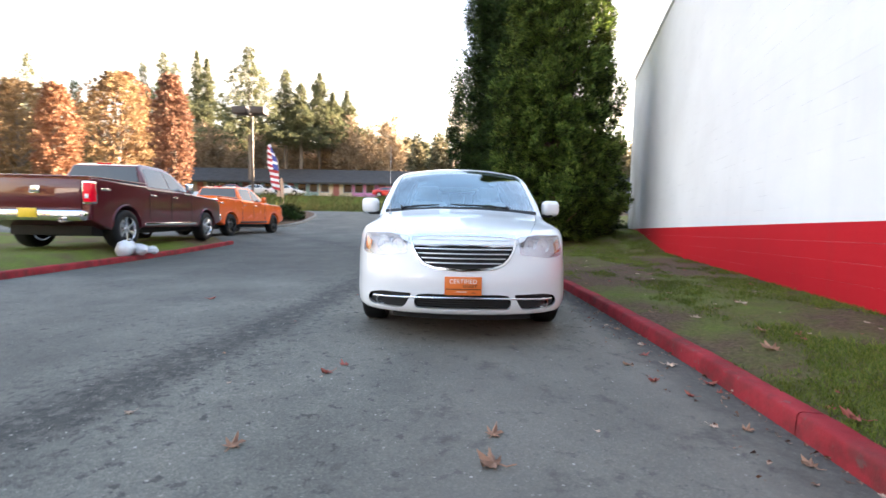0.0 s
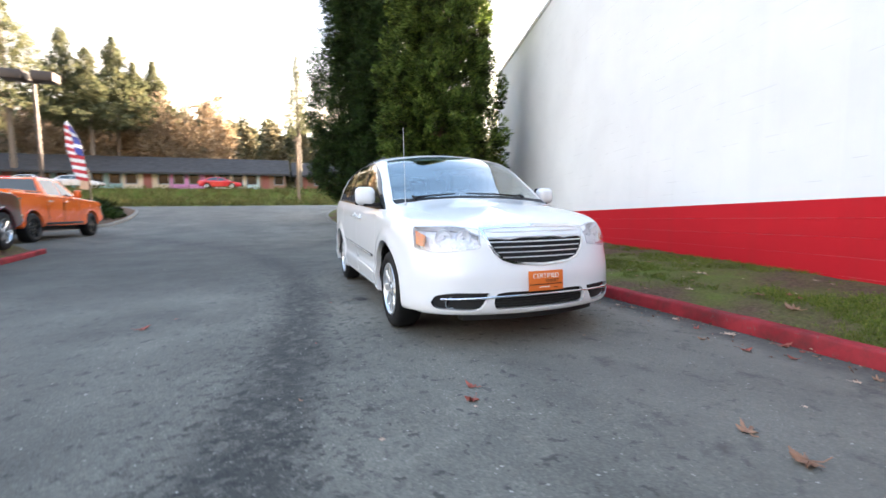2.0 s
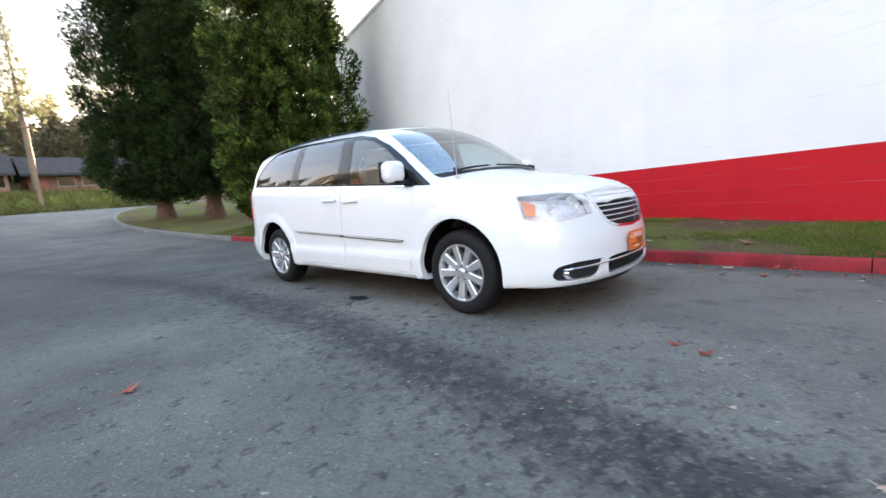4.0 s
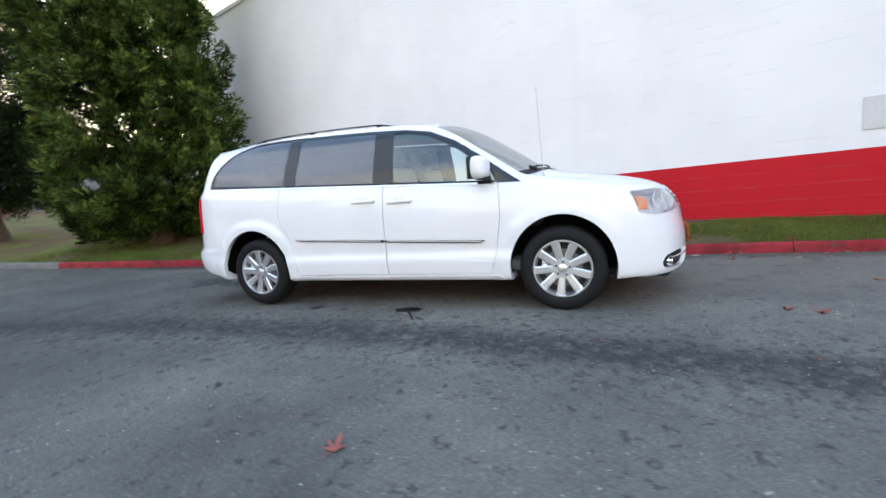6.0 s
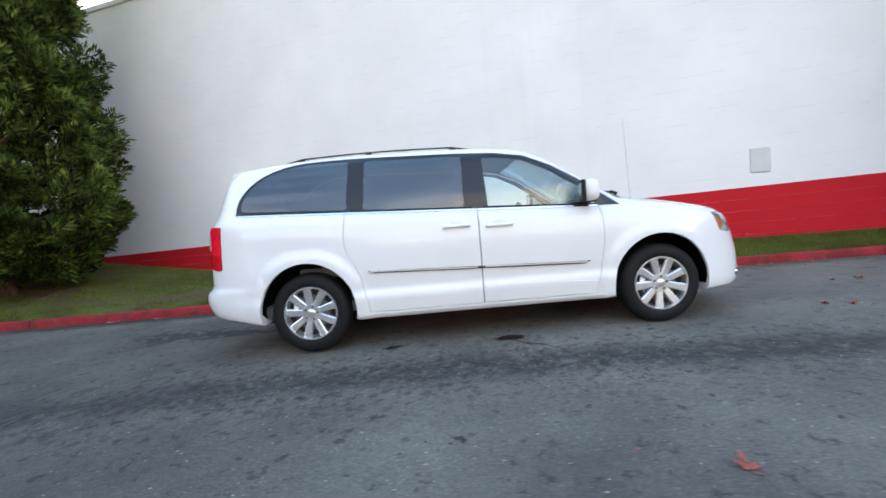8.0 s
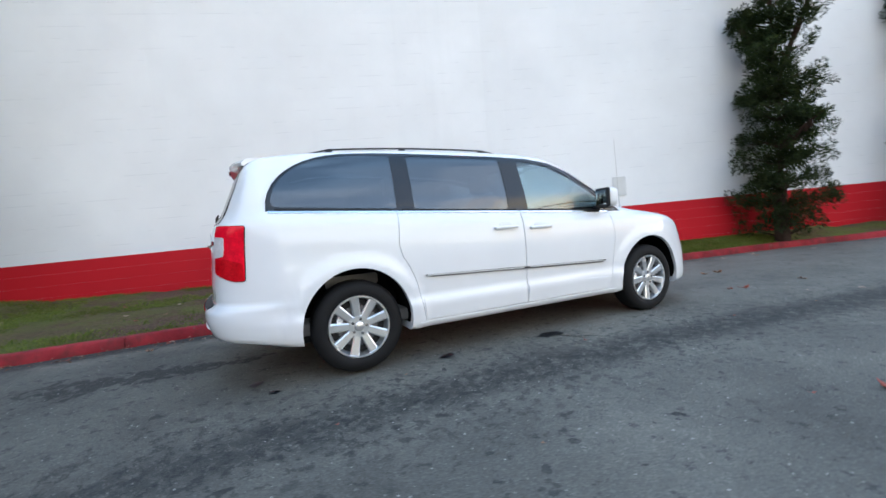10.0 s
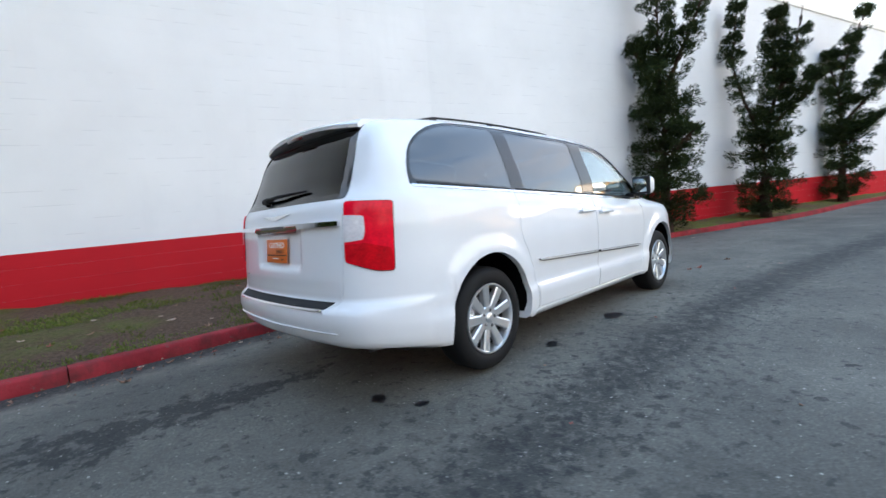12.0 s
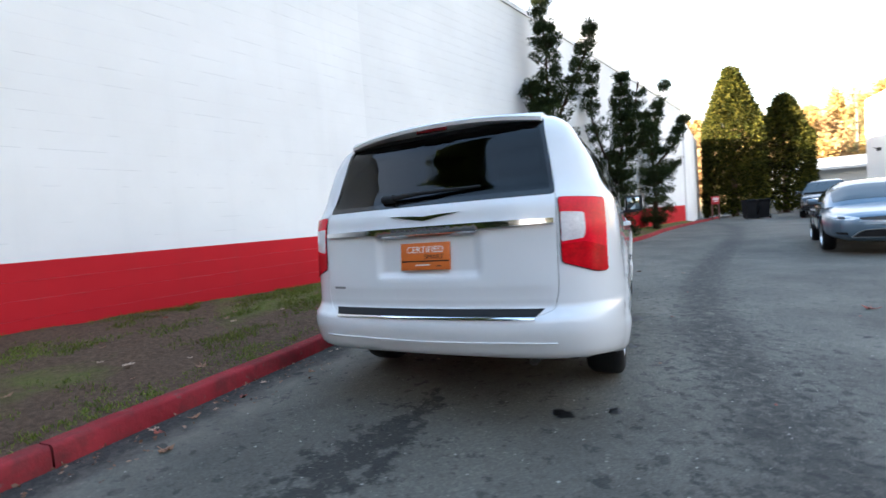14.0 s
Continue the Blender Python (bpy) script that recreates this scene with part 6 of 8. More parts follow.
juniper((0.98, -6.35, south_z(0, -6.35)), [([(0, 0, 0.05), (0, 0, 1.4), (0, 0, 3.2)], 1.05, 0.72, 1150), ([(0, 0, 2.6), (0.05, 0.05, 3.8), (0.02, 0.1, 5.2), (0.1, 0.1, 7.6)], 0.78, 0.10, 620), ([(0, 0, 3.2), (-0.45, 0.1, 4.1), (-0.95, 0.3, 5.0), (-1.30, 0.4, 5.9)], 0.42, 0.08, 230), ([(0, 0, 3.4), (0.45, 0.3, 4.3), (0.62, 0.4, 4.7)], 0.38, 0.15, 160), ([(0, 0, 1.6), (-0.5, 0.2, 2.1), (-0.85, 0.2, 2.35)], 0.35, 0.12, 120)], 11, "tall dark twisted juniper against the white wall")
juniper((-0.52, -9.75, south_z(0, -9.75)), [([(0, 0, 0.02), (0, 0, 1.2), (0.05, 0, 2.3)], 0.74, 0.80, 760), ([(0, 0, 1.9), (0.45, 0.1, 3.2), (0.72, 0.1, 4.3), (0.52, 0.1, 6.0)], 0.52, 0.10, 330), ([(0, 0, 2.1), (-0.3, 0, 3.3), (-0.20, 0, 4.3), (-0.35, 0, 5.5)], 0.60, 0.10, 380), ([(-0.2, 0, 3.0), (-0.62, 0, 3.9), (-0.85, 0, 5.3)], 0.40, 0.10, 240), ([(-0.2, 0, 2.4), (-0.9, 0, 3.1), (-1.25, 0, 3.7)], 0.35, 0.06, 170)], 12, "many-armed dark juniper against the white wall")
juniper((-1.88, -14.7, south_z(0, -14.7)), [([(0, 0, 0.10), (0, 0, 1.2), (0.0, 0, 2.6)], 0.66, 0.80, 760), ([(0, 0, 2.2), (0.1, 0, 3.6), (-0.15, 0, 4.8), (-0.62, 0, 6.1)], 0.60, 0.10, 420), ([(0, 0, 3.0), (0.25, 0, 4.2), (0.42, 0, 5.0)], 0.38, 0.08, 170), ([(-0.1, 0, 2.6), (-0.75, 0, 3.4), (-1.35, 0, 4.6)], 0.36, 0.06, 210), ([(0, 0, 2.0), (-0.7, 0, 2.4), (-1.0, 0, 2.8)], 0.30, 0.08, 130)], 13, "dark juniper leaning out from the white wall")


# ---- far trees to the north ----
def fir(loc, height, radius, seed, label, n=1000, bare=0.3, material=None, thin=1.0, drop=-1.0):
    """A tall conifer: whorls of drooping boughs on a bare lower trunk."""
    rng = np.random.RandomState(seed)
    t = tree_thing("fir_tree", loc, label, group="tall conifers behind the road")
    h = bare + (1 - bare) * np.sort(rng.beta(1.0, 1.2, n))
    a = rng.uniform(0, 2 * math.pi, n)
    reach = radius * np.clip(1.04 - (h - bare) / (1 - bare), 0.03, 1) ** 1.05 * (0.7 + 0.6 * rng.rand(n)) * (1 + 0.40 * np.sin(34 * h + seed) + 0.25 * np.sin(3 * a + 13 * h + seed))
    u = rng.rand(n) ** 0.6
    C = np.stack([reach * u * np.cos(a), reach * u * np.sin(a), h * height - 0.18 * reach * u], 1)
    out = np.stack([np.cos(a), np.sin(a), -0.1 + 0 * a], 1)
    V, F = sprays(C, out, 0.062 * height ** 0.5 * 2.6 * thin * (0.42 + 0.58 * np.clip(reach / radius, 0, 1)), 13, rng, 0.20, 0.30, 0.5)
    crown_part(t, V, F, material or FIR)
    trunk_part(t, [(0, 0, drop), (0, 0, height * 0.5), (0, 0, height * 0.97)], (0.32, 0.22, 0.03), BARK_GREY)
    return t


NORTH = 4.2
for i, (x0, x1, y, top, bare) in enumerate(((-86, -79.5, 80, 31.9, 0.2), (-72, -66.8, 75, 25.4, 0.15), (-62, -58, 80, 30.3, 0.25), (-55.5, -51, 76, 31, 0.2), (-52.5, -47.5, 74, 28.5, 0.2), (-54.4, -51.5, 86, 34.9, 0.35), (-51.7, -48.9, 85, 33, 0.4), (-33.2, -27.4, 60.5, 26, 0.44), (-28.8, -25.2, 66, 24.6, 0.47), (-26.2, -22.8, 66, 22.5, 0.46), (-24.2, -21.2, 70, 25.5, 0.52), (-22.2, -19.3, 71, 22.5, 0.50), (-20.6, -17.8, 75, 24, 0.55), (-64, -60, 70, 22, 0.2), (-78, -73, 74, 22, 0.2), (-45.5, -42, 80, 22, 0.3), (-41, -38, 78, 20, 0.3))):
    fir(((x0 + x1) / 2, y, NORTH), top - NORTH, (x1 - x0) / 2 * 2.2, 30 + i, "tall dark conifer with a bare lower trunk", bare=bare)
fir((1.0, 61, 3.0), 19.5, 2.0, 77, "slim conifer with a long bare trunk by the road bend", 620, 0.47, FIR, 0.62)


def leaf_tree(name, loc, height, rx, z0, n, material, label, seed, size=0.5, column=False, blades=10):
    """An autumn tree: forked limbs under a loose crown of leaf tufts."""
    rng = np.random.RandomState(seed)
    t = tree_thing(name, loc, label)
    u = rng.rand(n)
    a = rng.uniform(0, 2 * math.pi, n)
    if column:
        prof = np.sin(np.pi * np.clip(u * 0.86 + 0.12, 0, 1)) ** 0.55
    else:
        prof = np.sin(np.pi * np.clip(u * 0.9 + 0.08, 0, 1)) ** 0.7
    r = rx * prof * (0.35 + 0.65 * rng.rand(n) ** 0.45) * (1 + 0.2 * np.sin(5 * a + 9 * u + seed))
    C = np.stack([r * np.cos(a), r * np.sin(a), z0 + (height - z0) * u], 1)
    C += rng.randn(n, 3) * 0.12
    V, F = sprays(C, unit(np.stack([np.cos(a), np.sin(a), 0.6 + 0 * a], 1)), size, blades, rng, 0.55, 0, 1.1)
    crown_part(t, V, F, material)
    limbs = []
    for k in range(16):
        aa, hh = rng.uniform(0, 6.28), rng.uniform(0.15, 0.75)
        zz = z0 * 0.8 + (height - z0) * hh * 0.5
        rr = rx * 0.8 * (0.4 if column else 1)
        limbs.append(([(0, 0, zz), (rr * 0.4 * math.cos(aa), rr * 0.4 * math.sin(aa), zz + 0.18 * height), (rr * math.cos(aa), rr * math.sin(aa), zz + 0.38 * height)], (0.10, 0.06, 0.015)))
    trunk_part(t, [(0, 0, -1.0), (0, 0, height * 0.5), (0, 0, height * 0.9)], (0.22, 0.14, 0.02), BARK_GREY, limbs)
    return t


leaf_tree("maple_tree", (-51, 46, 2.6), 13.5, 5.2, 1.2, 1900, GOLD_LEAF, "broad golden autumn maple", 41, 0.30, blades=15)
leaf_tree("columnar_maple", (-35.3, 34, 1.6), 10.7, 1.55, 0.8, 1000, ORANGE_LEAF, "narrow upright orange autumn maple", 42, 0.32, True)
leaf_tree("maple_tree", (-37.6, 44, 2.2), 14.2, 4.0, 1.6, 1500, GOLD_LEAF, "golden orange autumn maple", 43, 0.28, blades=15)
leaf_tree("maple_tree", (-39.5, 48, 2.4), 15.5, 3.4, 4.5, 900, ORANGE_LEAF, "golden orange autumn maple", 44, 0.28, blades=15)
leaf_tree("columnar_maple", (-23.7, 32, 1.6), 10.9, 1.35, 0.9, 1100, RUST_LEAF, "narrow upright rust-red autumn maple", 45, 0.3, True)
leaf_tree("maple_tree", (-60, 50, 2.6), 14.5, 5.0, 1.5, 600, GOLD_LEAF, "broad golden autumn maple", 46, 0.9)


def wood_mass(name, centres, heights, radius, material, label, seed, size, blades=9, per=70, lift=0.12, stems=0):
    """A far wood as one mass of tufts, tree by tree."""
    rng = np.random.RandomState(seed)
    C, O = [], []
    for (x, y, z), h in zip(centres, heights):
        u = rng.beta(1.1, 1.2, per)
        a = rng.uniform(0, 6.28, per)
        r = radius * np.clip(1.05 - u, 0.05, 1) ** 0.7 * (0.4 + 0.6 * rng.rand(per))
        C.append(np.stack([x + r * np.cos(a), y + r * np.sin(a), z + h * (lift + (1 - lift) * u)], 1))
        O.append(np.stack([np.cos(a), np.sin(a), 0.4 + 0 * a], 1))
    V, F = sprays(np.concatenate(C), unit(np.concatenate(O)), size, blades, rng, 0.4 if stems == 0 else 0.16, 0, 0.8)
    W = [V]
    for (x, y, z), h in zip(centres, heights):
        for k in range(stems):
            dx, dy, e, g = rng.uniform(-1.2, 1.2), rng.uniform(-1.2, 1.2), rng.uniform(0.05, 0.11), rng.uniform(-0.6, 0.6)
            W.append(np.array([(x + dx - e, y + dy, z - 0.5), (x + dx + e, y + dy, z - 0.5), (x + dx + g + e * 0.4, y + dy, z + 0.85 * h), (x + dx + g - e * 0.4, y + dy, z + 0.85 * h)]))
            W.append(np.array([(x + dx, y + dy - e, z - 0.5), (x + dx, y + dy + e, z - 0.5), (x + dx + g, y + dy + e * 0.4, z + 0.85 * h), (x + dx + g, y + dy - e * 0.4, z + 0.85 * h)]))
    V = np.concatenate(W)
    F = np.arange(len(V)).reshape(-1, 4)
    ob = mesh_ob(np_mesh(name, V, F), name, material)
    return tagged(ob, label, "woods", kind="stuff")


rng = np.random.RandomState(9)
cs = [(x + rng.uniform(-1, 1), 72 + rng.uniform(-4, 8), NORTH) for x in np.arange(-44, -9, 1.05)]
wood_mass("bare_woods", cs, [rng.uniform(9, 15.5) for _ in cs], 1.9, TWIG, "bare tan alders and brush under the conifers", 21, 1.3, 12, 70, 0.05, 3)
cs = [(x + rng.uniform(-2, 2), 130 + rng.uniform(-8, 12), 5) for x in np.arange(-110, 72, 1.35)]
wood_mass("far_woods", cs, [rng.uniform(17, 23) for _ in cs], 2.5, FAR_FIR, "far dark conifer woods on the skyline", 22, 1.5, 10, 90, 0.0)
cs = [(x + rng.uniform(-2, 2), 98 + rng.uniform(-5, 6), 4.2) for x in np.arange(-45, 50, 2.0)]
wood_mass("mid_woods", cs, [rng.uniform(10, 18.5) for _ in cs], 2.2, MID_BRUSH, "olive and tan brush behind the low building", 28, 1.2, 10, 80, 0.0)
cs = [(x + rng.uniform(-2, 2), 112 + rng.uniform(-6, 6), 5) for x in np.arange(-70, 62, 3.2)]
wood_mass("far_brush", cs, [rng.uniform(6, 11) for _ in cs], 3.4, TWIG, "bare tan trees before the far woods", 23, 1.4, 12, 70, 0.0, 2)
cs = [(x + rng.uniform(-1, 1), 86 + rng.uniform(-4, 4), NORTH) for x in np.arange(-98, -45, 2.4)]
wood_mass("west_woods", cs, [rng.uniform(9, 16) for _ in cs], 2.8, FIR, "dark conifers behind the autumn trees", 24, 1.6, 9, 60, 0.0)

# ---- southern end: tall clipped conifers and the wooded hill ----
# low sun and haze are put into these hill colours: paler, with little contrast
HILL = surf("dry_leaf_floor", (0.34, 0.24, 0.12), 0.9, 0, 0.2, 0.05, 0.6, 0.2, dist=0.3)
HILL_GOLD = leafy("sunlit_gold_leaves", (0.33, 0.22, 0.09), (0.40, 0.29, 0.12), (0.46, 0.36, 0.16), 0.4)
HILL_TWIG = leafy("sunlit_tan_twigs", (0.28, 0.19, 0.10), (0.36, 0.26, 0.14), (0.44, 0.33, 0.19), 0.3)


def clipped_tree(loc, height, rx, ry, seed, n, label):
    rng = np.random.RandomState(seed)
    t = tree_thing("clipped_conifer", loc, label, group="clipped conifers at the end of the yard")
    z = 0.15 + (height - 0.15) * rng.beta(1.0, 1.15, n)
    h = z / height
    a = rng.uniform(0, 2 * math.pi, n)
    prof = np.where(h < 0.62, 1.0 - 0.10 * h, np.clip((1 - h) / 0.38, 0, 1) ** 0.95 * 0.938)
    sq = 1 / np.maximum(np.abs(np.cos(a)), np.abs(np.sin(a))) ** 0.5
    r = prof * sq * (1 - 0.22 * rng.rand(n) ** 2) * (1 + 0.035 * np.sin(7 * a + 2 * z) + 0.16 * np.clip((h - 0.6) / 0.3, 0, 1) * np.sin(11 * a + 5 * z))
    C = np.stack([rx * r * np.cos(a), ry * r * np.sin(a), z], 1)
    V, F = sprays(C, unit(np.stack([np.cos(a), np.sin(a), 0.5 + 0 * a], 1)), 0.21 + 0.14 * np.clip((h - 0.6) / 0.3, 0, 1), 13, rng, 0.34, 0, 0.7)
    crown_part(t, V, F, HEDGE)
    trunk_part(t, [(0, 0, -0.3), (0, 0, height * 0.85)], (0.25, 0.04))
    return t


clipped_tree((-7.35, -29.5, 0.62), 9.9, 1.75, 1.6, 51, 6200, "tall clipped conifer with a sunlit tip")
clipped_tree((-10.6, -31.0, 0.66), 7.9, 1.55, 1.5, 52, 4600, "tall clipped conifer with a sunlit tip")
rng = np.random.RandomState(4)
cs, hs = [], []
for k in range(210):
    x, y = rng.uniform(-130, 10), rng.uniform(-185, -110)
    cs.append((x, y, 2 + 0.30 * (-95 - y) + 6 * math.sin(x * 0.04)))
    hs.append(rng.uniform(8, 15))
wood_mass("hill_woods", cs[:120], hs[:120], 3.2, HILL_GOLD, "sunlit autumn woods on the hill", 25, 1.2, 9, 130, 0.0)
wood_mass("hill_brush", cs[120:], hs[120:], 3.2, HILL_TWIG, "bare sunlit trees on the hill", 26, 1.2, 9, 130, 0.0)
fir((-48, -124, 8), 24, 3.2, 90, "lone conifer on the hill", 300, 0.2, None, 0.8)

# ---- far ground and buildings ----
BANK_GRASS = lawn_mat("bank_grass", -1.4)



def bank_z(X, Y):
    return 1.70 + 2.5 * sstep((Y - 43) / 17.5) + 0.0 * X - 0.3 * (Y < 43.2)


bank = sheet("bank", np.linspace(-110, 70, 46), np.linspace(43, 150, 40), bank_z, BANK_GRASS)
tagged(bank, "grassy bank beyond the road", "grass", kind="structure")
hill = sheet("hill", np.linspace(-220, 60, 40), np.linspace(-260, -95, 30), lambda X, Y: 0.5 + np.maximum(0, 0.30 * (-95 - Y) + 6 * np.sin(X * 0.04) * sstep((-100 - Y) / 30)), HILL)
tagged(hill, "wooded hillside in low sun", "hill", kind="structure")
# planted island at the road bend
isl_y = list(np.arange(17.0, 30.1, 0.5))
IY, IX = (17, 19, 21, 24, 27, 30), (-10.8, -9.2, -9.05, -9.3, -9.9, -11.5)
isle = strip("island_bed", isl_y, lambda y: float(hermite(IY, IX, y)) - 0.15, lambda y: -20.0, lambda x, y: float(ground_z(x, y)) + 0.13, lambda x, y: float(ground_z(x, y)) + 0.35, lawn_mat("bark_mulch_bed", 2.5), 10, 0.02)
tagged(isle, "planted island bed with bark mulch", "planting bed", kind="structure")
ik = empty("kerb_island")
tagged(ik, "grey concrete kerb round the planted island", "kerb", kind="structure")
for a, b in ((17, 20), (20, 23), (23, 26.5), (26.5, 30)):
    part("kerb_length", kerb_piece(bmesh.new(), lambda y: hermite(IY, IX, y), a + 0.01, b - 0.01, side=-1), CONCRETE, ik, smooth=50)
for x, y, s, sd in ((-10.6, 19.5, 0.9, 61), (-10.2, 22, 0.8, 62), (-10.9, 24.5, 0.7, 63), (-11.8, 21, 1.0, 64), (-12.5, 18.5, 0.8, 65)):
    shrub("shrub", (x, y, float(ground_z(x, y)) + 0.2), (s, s, s * 0.85), 200, HEDGE_GREEN if sd % 2 else CYPRESS_DARK, "rounded shrub in the planted island", sd, 0.2, 10)


def low_building(name, x0, x1, y, depth, z0, eave, ridge, wall_m, roof_m, label, bays, door_every=4):
    b = empty(name, ((x0 + x1) / 2, y, z0))
    tagged(b, label, "building")
    inv = b.matrix_world.inverted()

    def add(nm, bm, m, lab="", par=b, sm=30):
        bmesh.ops.transform(bm, matrix=inv, verts=bm.verts)
        return part(nm, bm, m, par, lab, sm)

    bm = bmesh.new()
    box(bm, ((x0 + x1) / 2, y + depth / 2, (z0 + eave) / 2 - 0.5), (x1 - x0, depth, eave - z0 + 1.0))
    add("wall", bm, wall_m)
    bm = bmesh.new()
    prof = [(y - 1.2, eave - 0.15), (y + depth / 2, ridge), (y + depth + 0.8, eave - 0.15), (y + depth + 0.8, eave + 0.05), (y + depth / 2, ridge + 0.2), (y - 1.2, eave + 0.1)]
    A = [bm.verts.new((x0 - 0.6, p, q)) for p, q in prof]
    B = [bm.verts.new((x1 + 0.6, p, q)) for p, q in prof]
    for i in range(6):
        bm.faces.new((A[i], A[(i + 1) % 6], B[(i + 1) % 6], B[i]))
    bm.faces.new(A), bm.faces.new(B)
    bmesh.ops.recalc_face_normals(bm, faces=bm.faces)
    add("roof", bm, roof_m, "low dark shingle roof")
    w = (x1 - x0) / bays
    for k in range(bays):
        xc = x0 + (k + 0.5) * w
        if k % door_every == 0:
            bm = bmesh.new()
            box(bm, (xc, y - 0.02, z0 + 1.05), (0.95, 0.08, 2.1), 0.01)
            add("door", bm, surf("door_paint", (0.30, 0.10, 0.09), 0.5))
        else:
            bm = bmesh.new()
            for dx, dz, sx, sz in ((0, 0.62, 1, 0), (0, -0.62, 1, 0), (-0.5 * w * 0.7, 0, 0, 1), (0.5 * w * 0.7, 0, 0, 1)):
                box(bm, (xc + dx, y - 0.03, z0 + 1.35 + dz), (w * 0.7 * sx + 0.09, 0.10, 1.3 * sz + 0.09))
            fr = add("window", bm, FRAME_BLUE, "pale blue window frame")
            bm = bmesh.new()
            box(bm, (xc, y - 0.012, z0 + 1.35), (w * 0.7, 0.03, 1.24))
            add("pane", bm, BLACK_GLOSS, "dark pane", fr)
    return b


FRAME_BLUE = surf("pale_blue_frame_paint", (0.26, 0.29, 0.34), 0.6)
MOTEL = surf("motel_wall_paint", (0.22, 0.20, 0.22), 0.7, 0, 0.2, 0.6, 20, 0.1)
ROOF_D = surf("dark_shingles", (0.06, 0.058, 0.058), 0.95, 0, 0.3, 1.5, 12, 0.5, dist=0.02, spec=0.08)
LONG = low_building("long_low_building", -46, -1.0, 61, 9, 4.1, 6.15, 8.5, MOTEL, ROOF_D, "long low grey building with a dark roof", 26)
# the units of the long building, each in its own colour
for x0, x1, c, lab in ((-46, -33, (0.34, 0.27, 0.21), "tan"), (-33, -20.1, (0.26, 0.40, 0.42), "dull teal"), (-20.1, -15.1, (0.62, 0.54, 0.44), "beige"), (-15.0, -10.75, (0.62, 0.26, 0.56), "mauve pink"), (-10.65, -9.95, (0.16, 0.09, 0.06), "brown"), (-9.85, -6.05, (0.75, 0.68, 0.58), "cream"), (-5.95, -4.4, (0.52, 0.68, 0.75), "pale blue"), (-4.3, -1.0, (0.30, 0.17, 0.13), "brick red")):
    bm = bmesh.new()
    box(bm, ((x0 + x1) / 2 - LONG.location.x, -0.005, 0.98), (x1 - x0, 0.03, 2.0))
    part("unit_front", bm, surf(lab.replace(" ", "_") + "_unit_paint", c, 0.75, 0, 0.15, 0.8, 20, 0.1), LONG, lab + " painted shop front")
low_building("low_building", 0.5, 30, 62, 9, 4.1, 6.1, 8.3, surf("brick_red_wall", (0.22, 0.11, 0.085), 0.8, 0, 0.2, 1, 20, 0.2), ROOF_D, "low brick building behind the trees", 14)
low_building("low_building", 9, 26, 33, 8, 1.2, 3.0, 4.2, surf("tan_wall_paint", (0.33, 0.27, 0.21), 0.8, 0, 0.2, 1, 20, 0.2), ROOF_D, "low tan house behind the wall", 6, 3)
# buildings at the southern end
bm = bmesh.new()
box(bm, (-17.3, -26.6, 3.2), (7.2, 2.4, 7.6), 0.02)
wb = finish(bm, "white_building", surf("white_render", (0.74, 0.75, 0.76), 0.6, 0, 0.06, 0.5, 25, 0.1), None, "plain white building at the end of the yard")
tagged(wb, category="building")
bm = bmesh.new()
box(bm, (-13.645, -26.2, 3.9), (0.12, 0.30, 0.16), 0.02)
tube(bm, [(-13.7, -26.2, 3.95), (-13.4, -26.2, 4.0)], 0.02, 8)
wl = finish(bm, "wall_lamp", BLACK_TRIM, None, "small dark floodlight on the white building", 40)
tagged(wl, category="lamp")
low_building("grey_shed", -24, -13.5, -47, 8, 0.9, 3.9, 4.9, surf("grey_metal_cladding", (0.45, 0.46, 0.46), 0.5, 0.2, 0.1, 1, 20, 0.1), surf("pale_metal_roof", (0.55, 0.56, 0.57), 0.45, 0.4, 0.1), "long pale grey metal shed", 5, 9)
# the wall goes on, lower and all white, past the red band
bm = bmesh.new()
pts = [(-3.66, -21.05), (-5.35, -30.5), (-1.0, -31.5), (0.5, -21.05)]
A = [bm.verts.new((x, y, -0.2)) for x, y in pts]
B = [bm.verts.new((x, y, 6.2)) for x, y in pts]
for i in range(4):
    bm.faces.new((A[i], A[(i + 1) % 4], B[(i + 1) % 4], B[i]))
bm.faces.new(A), bm.faces.new(B)
bmesh.ops.recalc_face_normals(bm, faces=bm.faces)
w2 = finish(bm, "wall_east_annex", WALL_WHITE, None, "lower plain white block wall past the red band")
tagged(w2, category="wall", kind="structure")
# closing walls of the big hall: north gable and back
bm = bmesh.new()
a0 = wall_pt(LEFT, -0.3, 0)
box(bm, (a0[0] + 14.0, a0[1] - 0.25, 3.3), (28, 0.3, 7.3))
ng = finish(bm, "wall_north_gable", WALL_WHITE, None, "white gable wall of the hall")
tagged(ng, category="wall", kind="structure")
# flagged feather banner, lamp post
bm = bmesh.new()
tube(bm, [(-12.2, 21.8, 0.6), (-12.2, 21.8, 7.2)], (0.09, 0.07), 10)
lp = empty("street_lamp", (-12.2, 21.8, 0.6))
lp.matrix_world = Matrix.Identity(4)
tagged(lp, "brown lamp post with twin square heads", "street lamp")
BROWN = surf("bronze_paint", (0.055, 0.042, 0.035), 0.5, 0.3, 0.15)
part("post", bm, BROWN, lp, "", 60)
for dx in (-0.65, 0.45):
    bm = bmesh.new()
    box(bm, (-12.2 + dx, 21.8, 7.35), (0.85, 0.75, 0.42), 0.03)
    tube(bm, [(-12.2, 21.8, 7.1), (-12.2 + dx, 21.8, 7.2)], 0.05, 8)
    part("lamp_head", bm, BROWN, lp, "", 50)


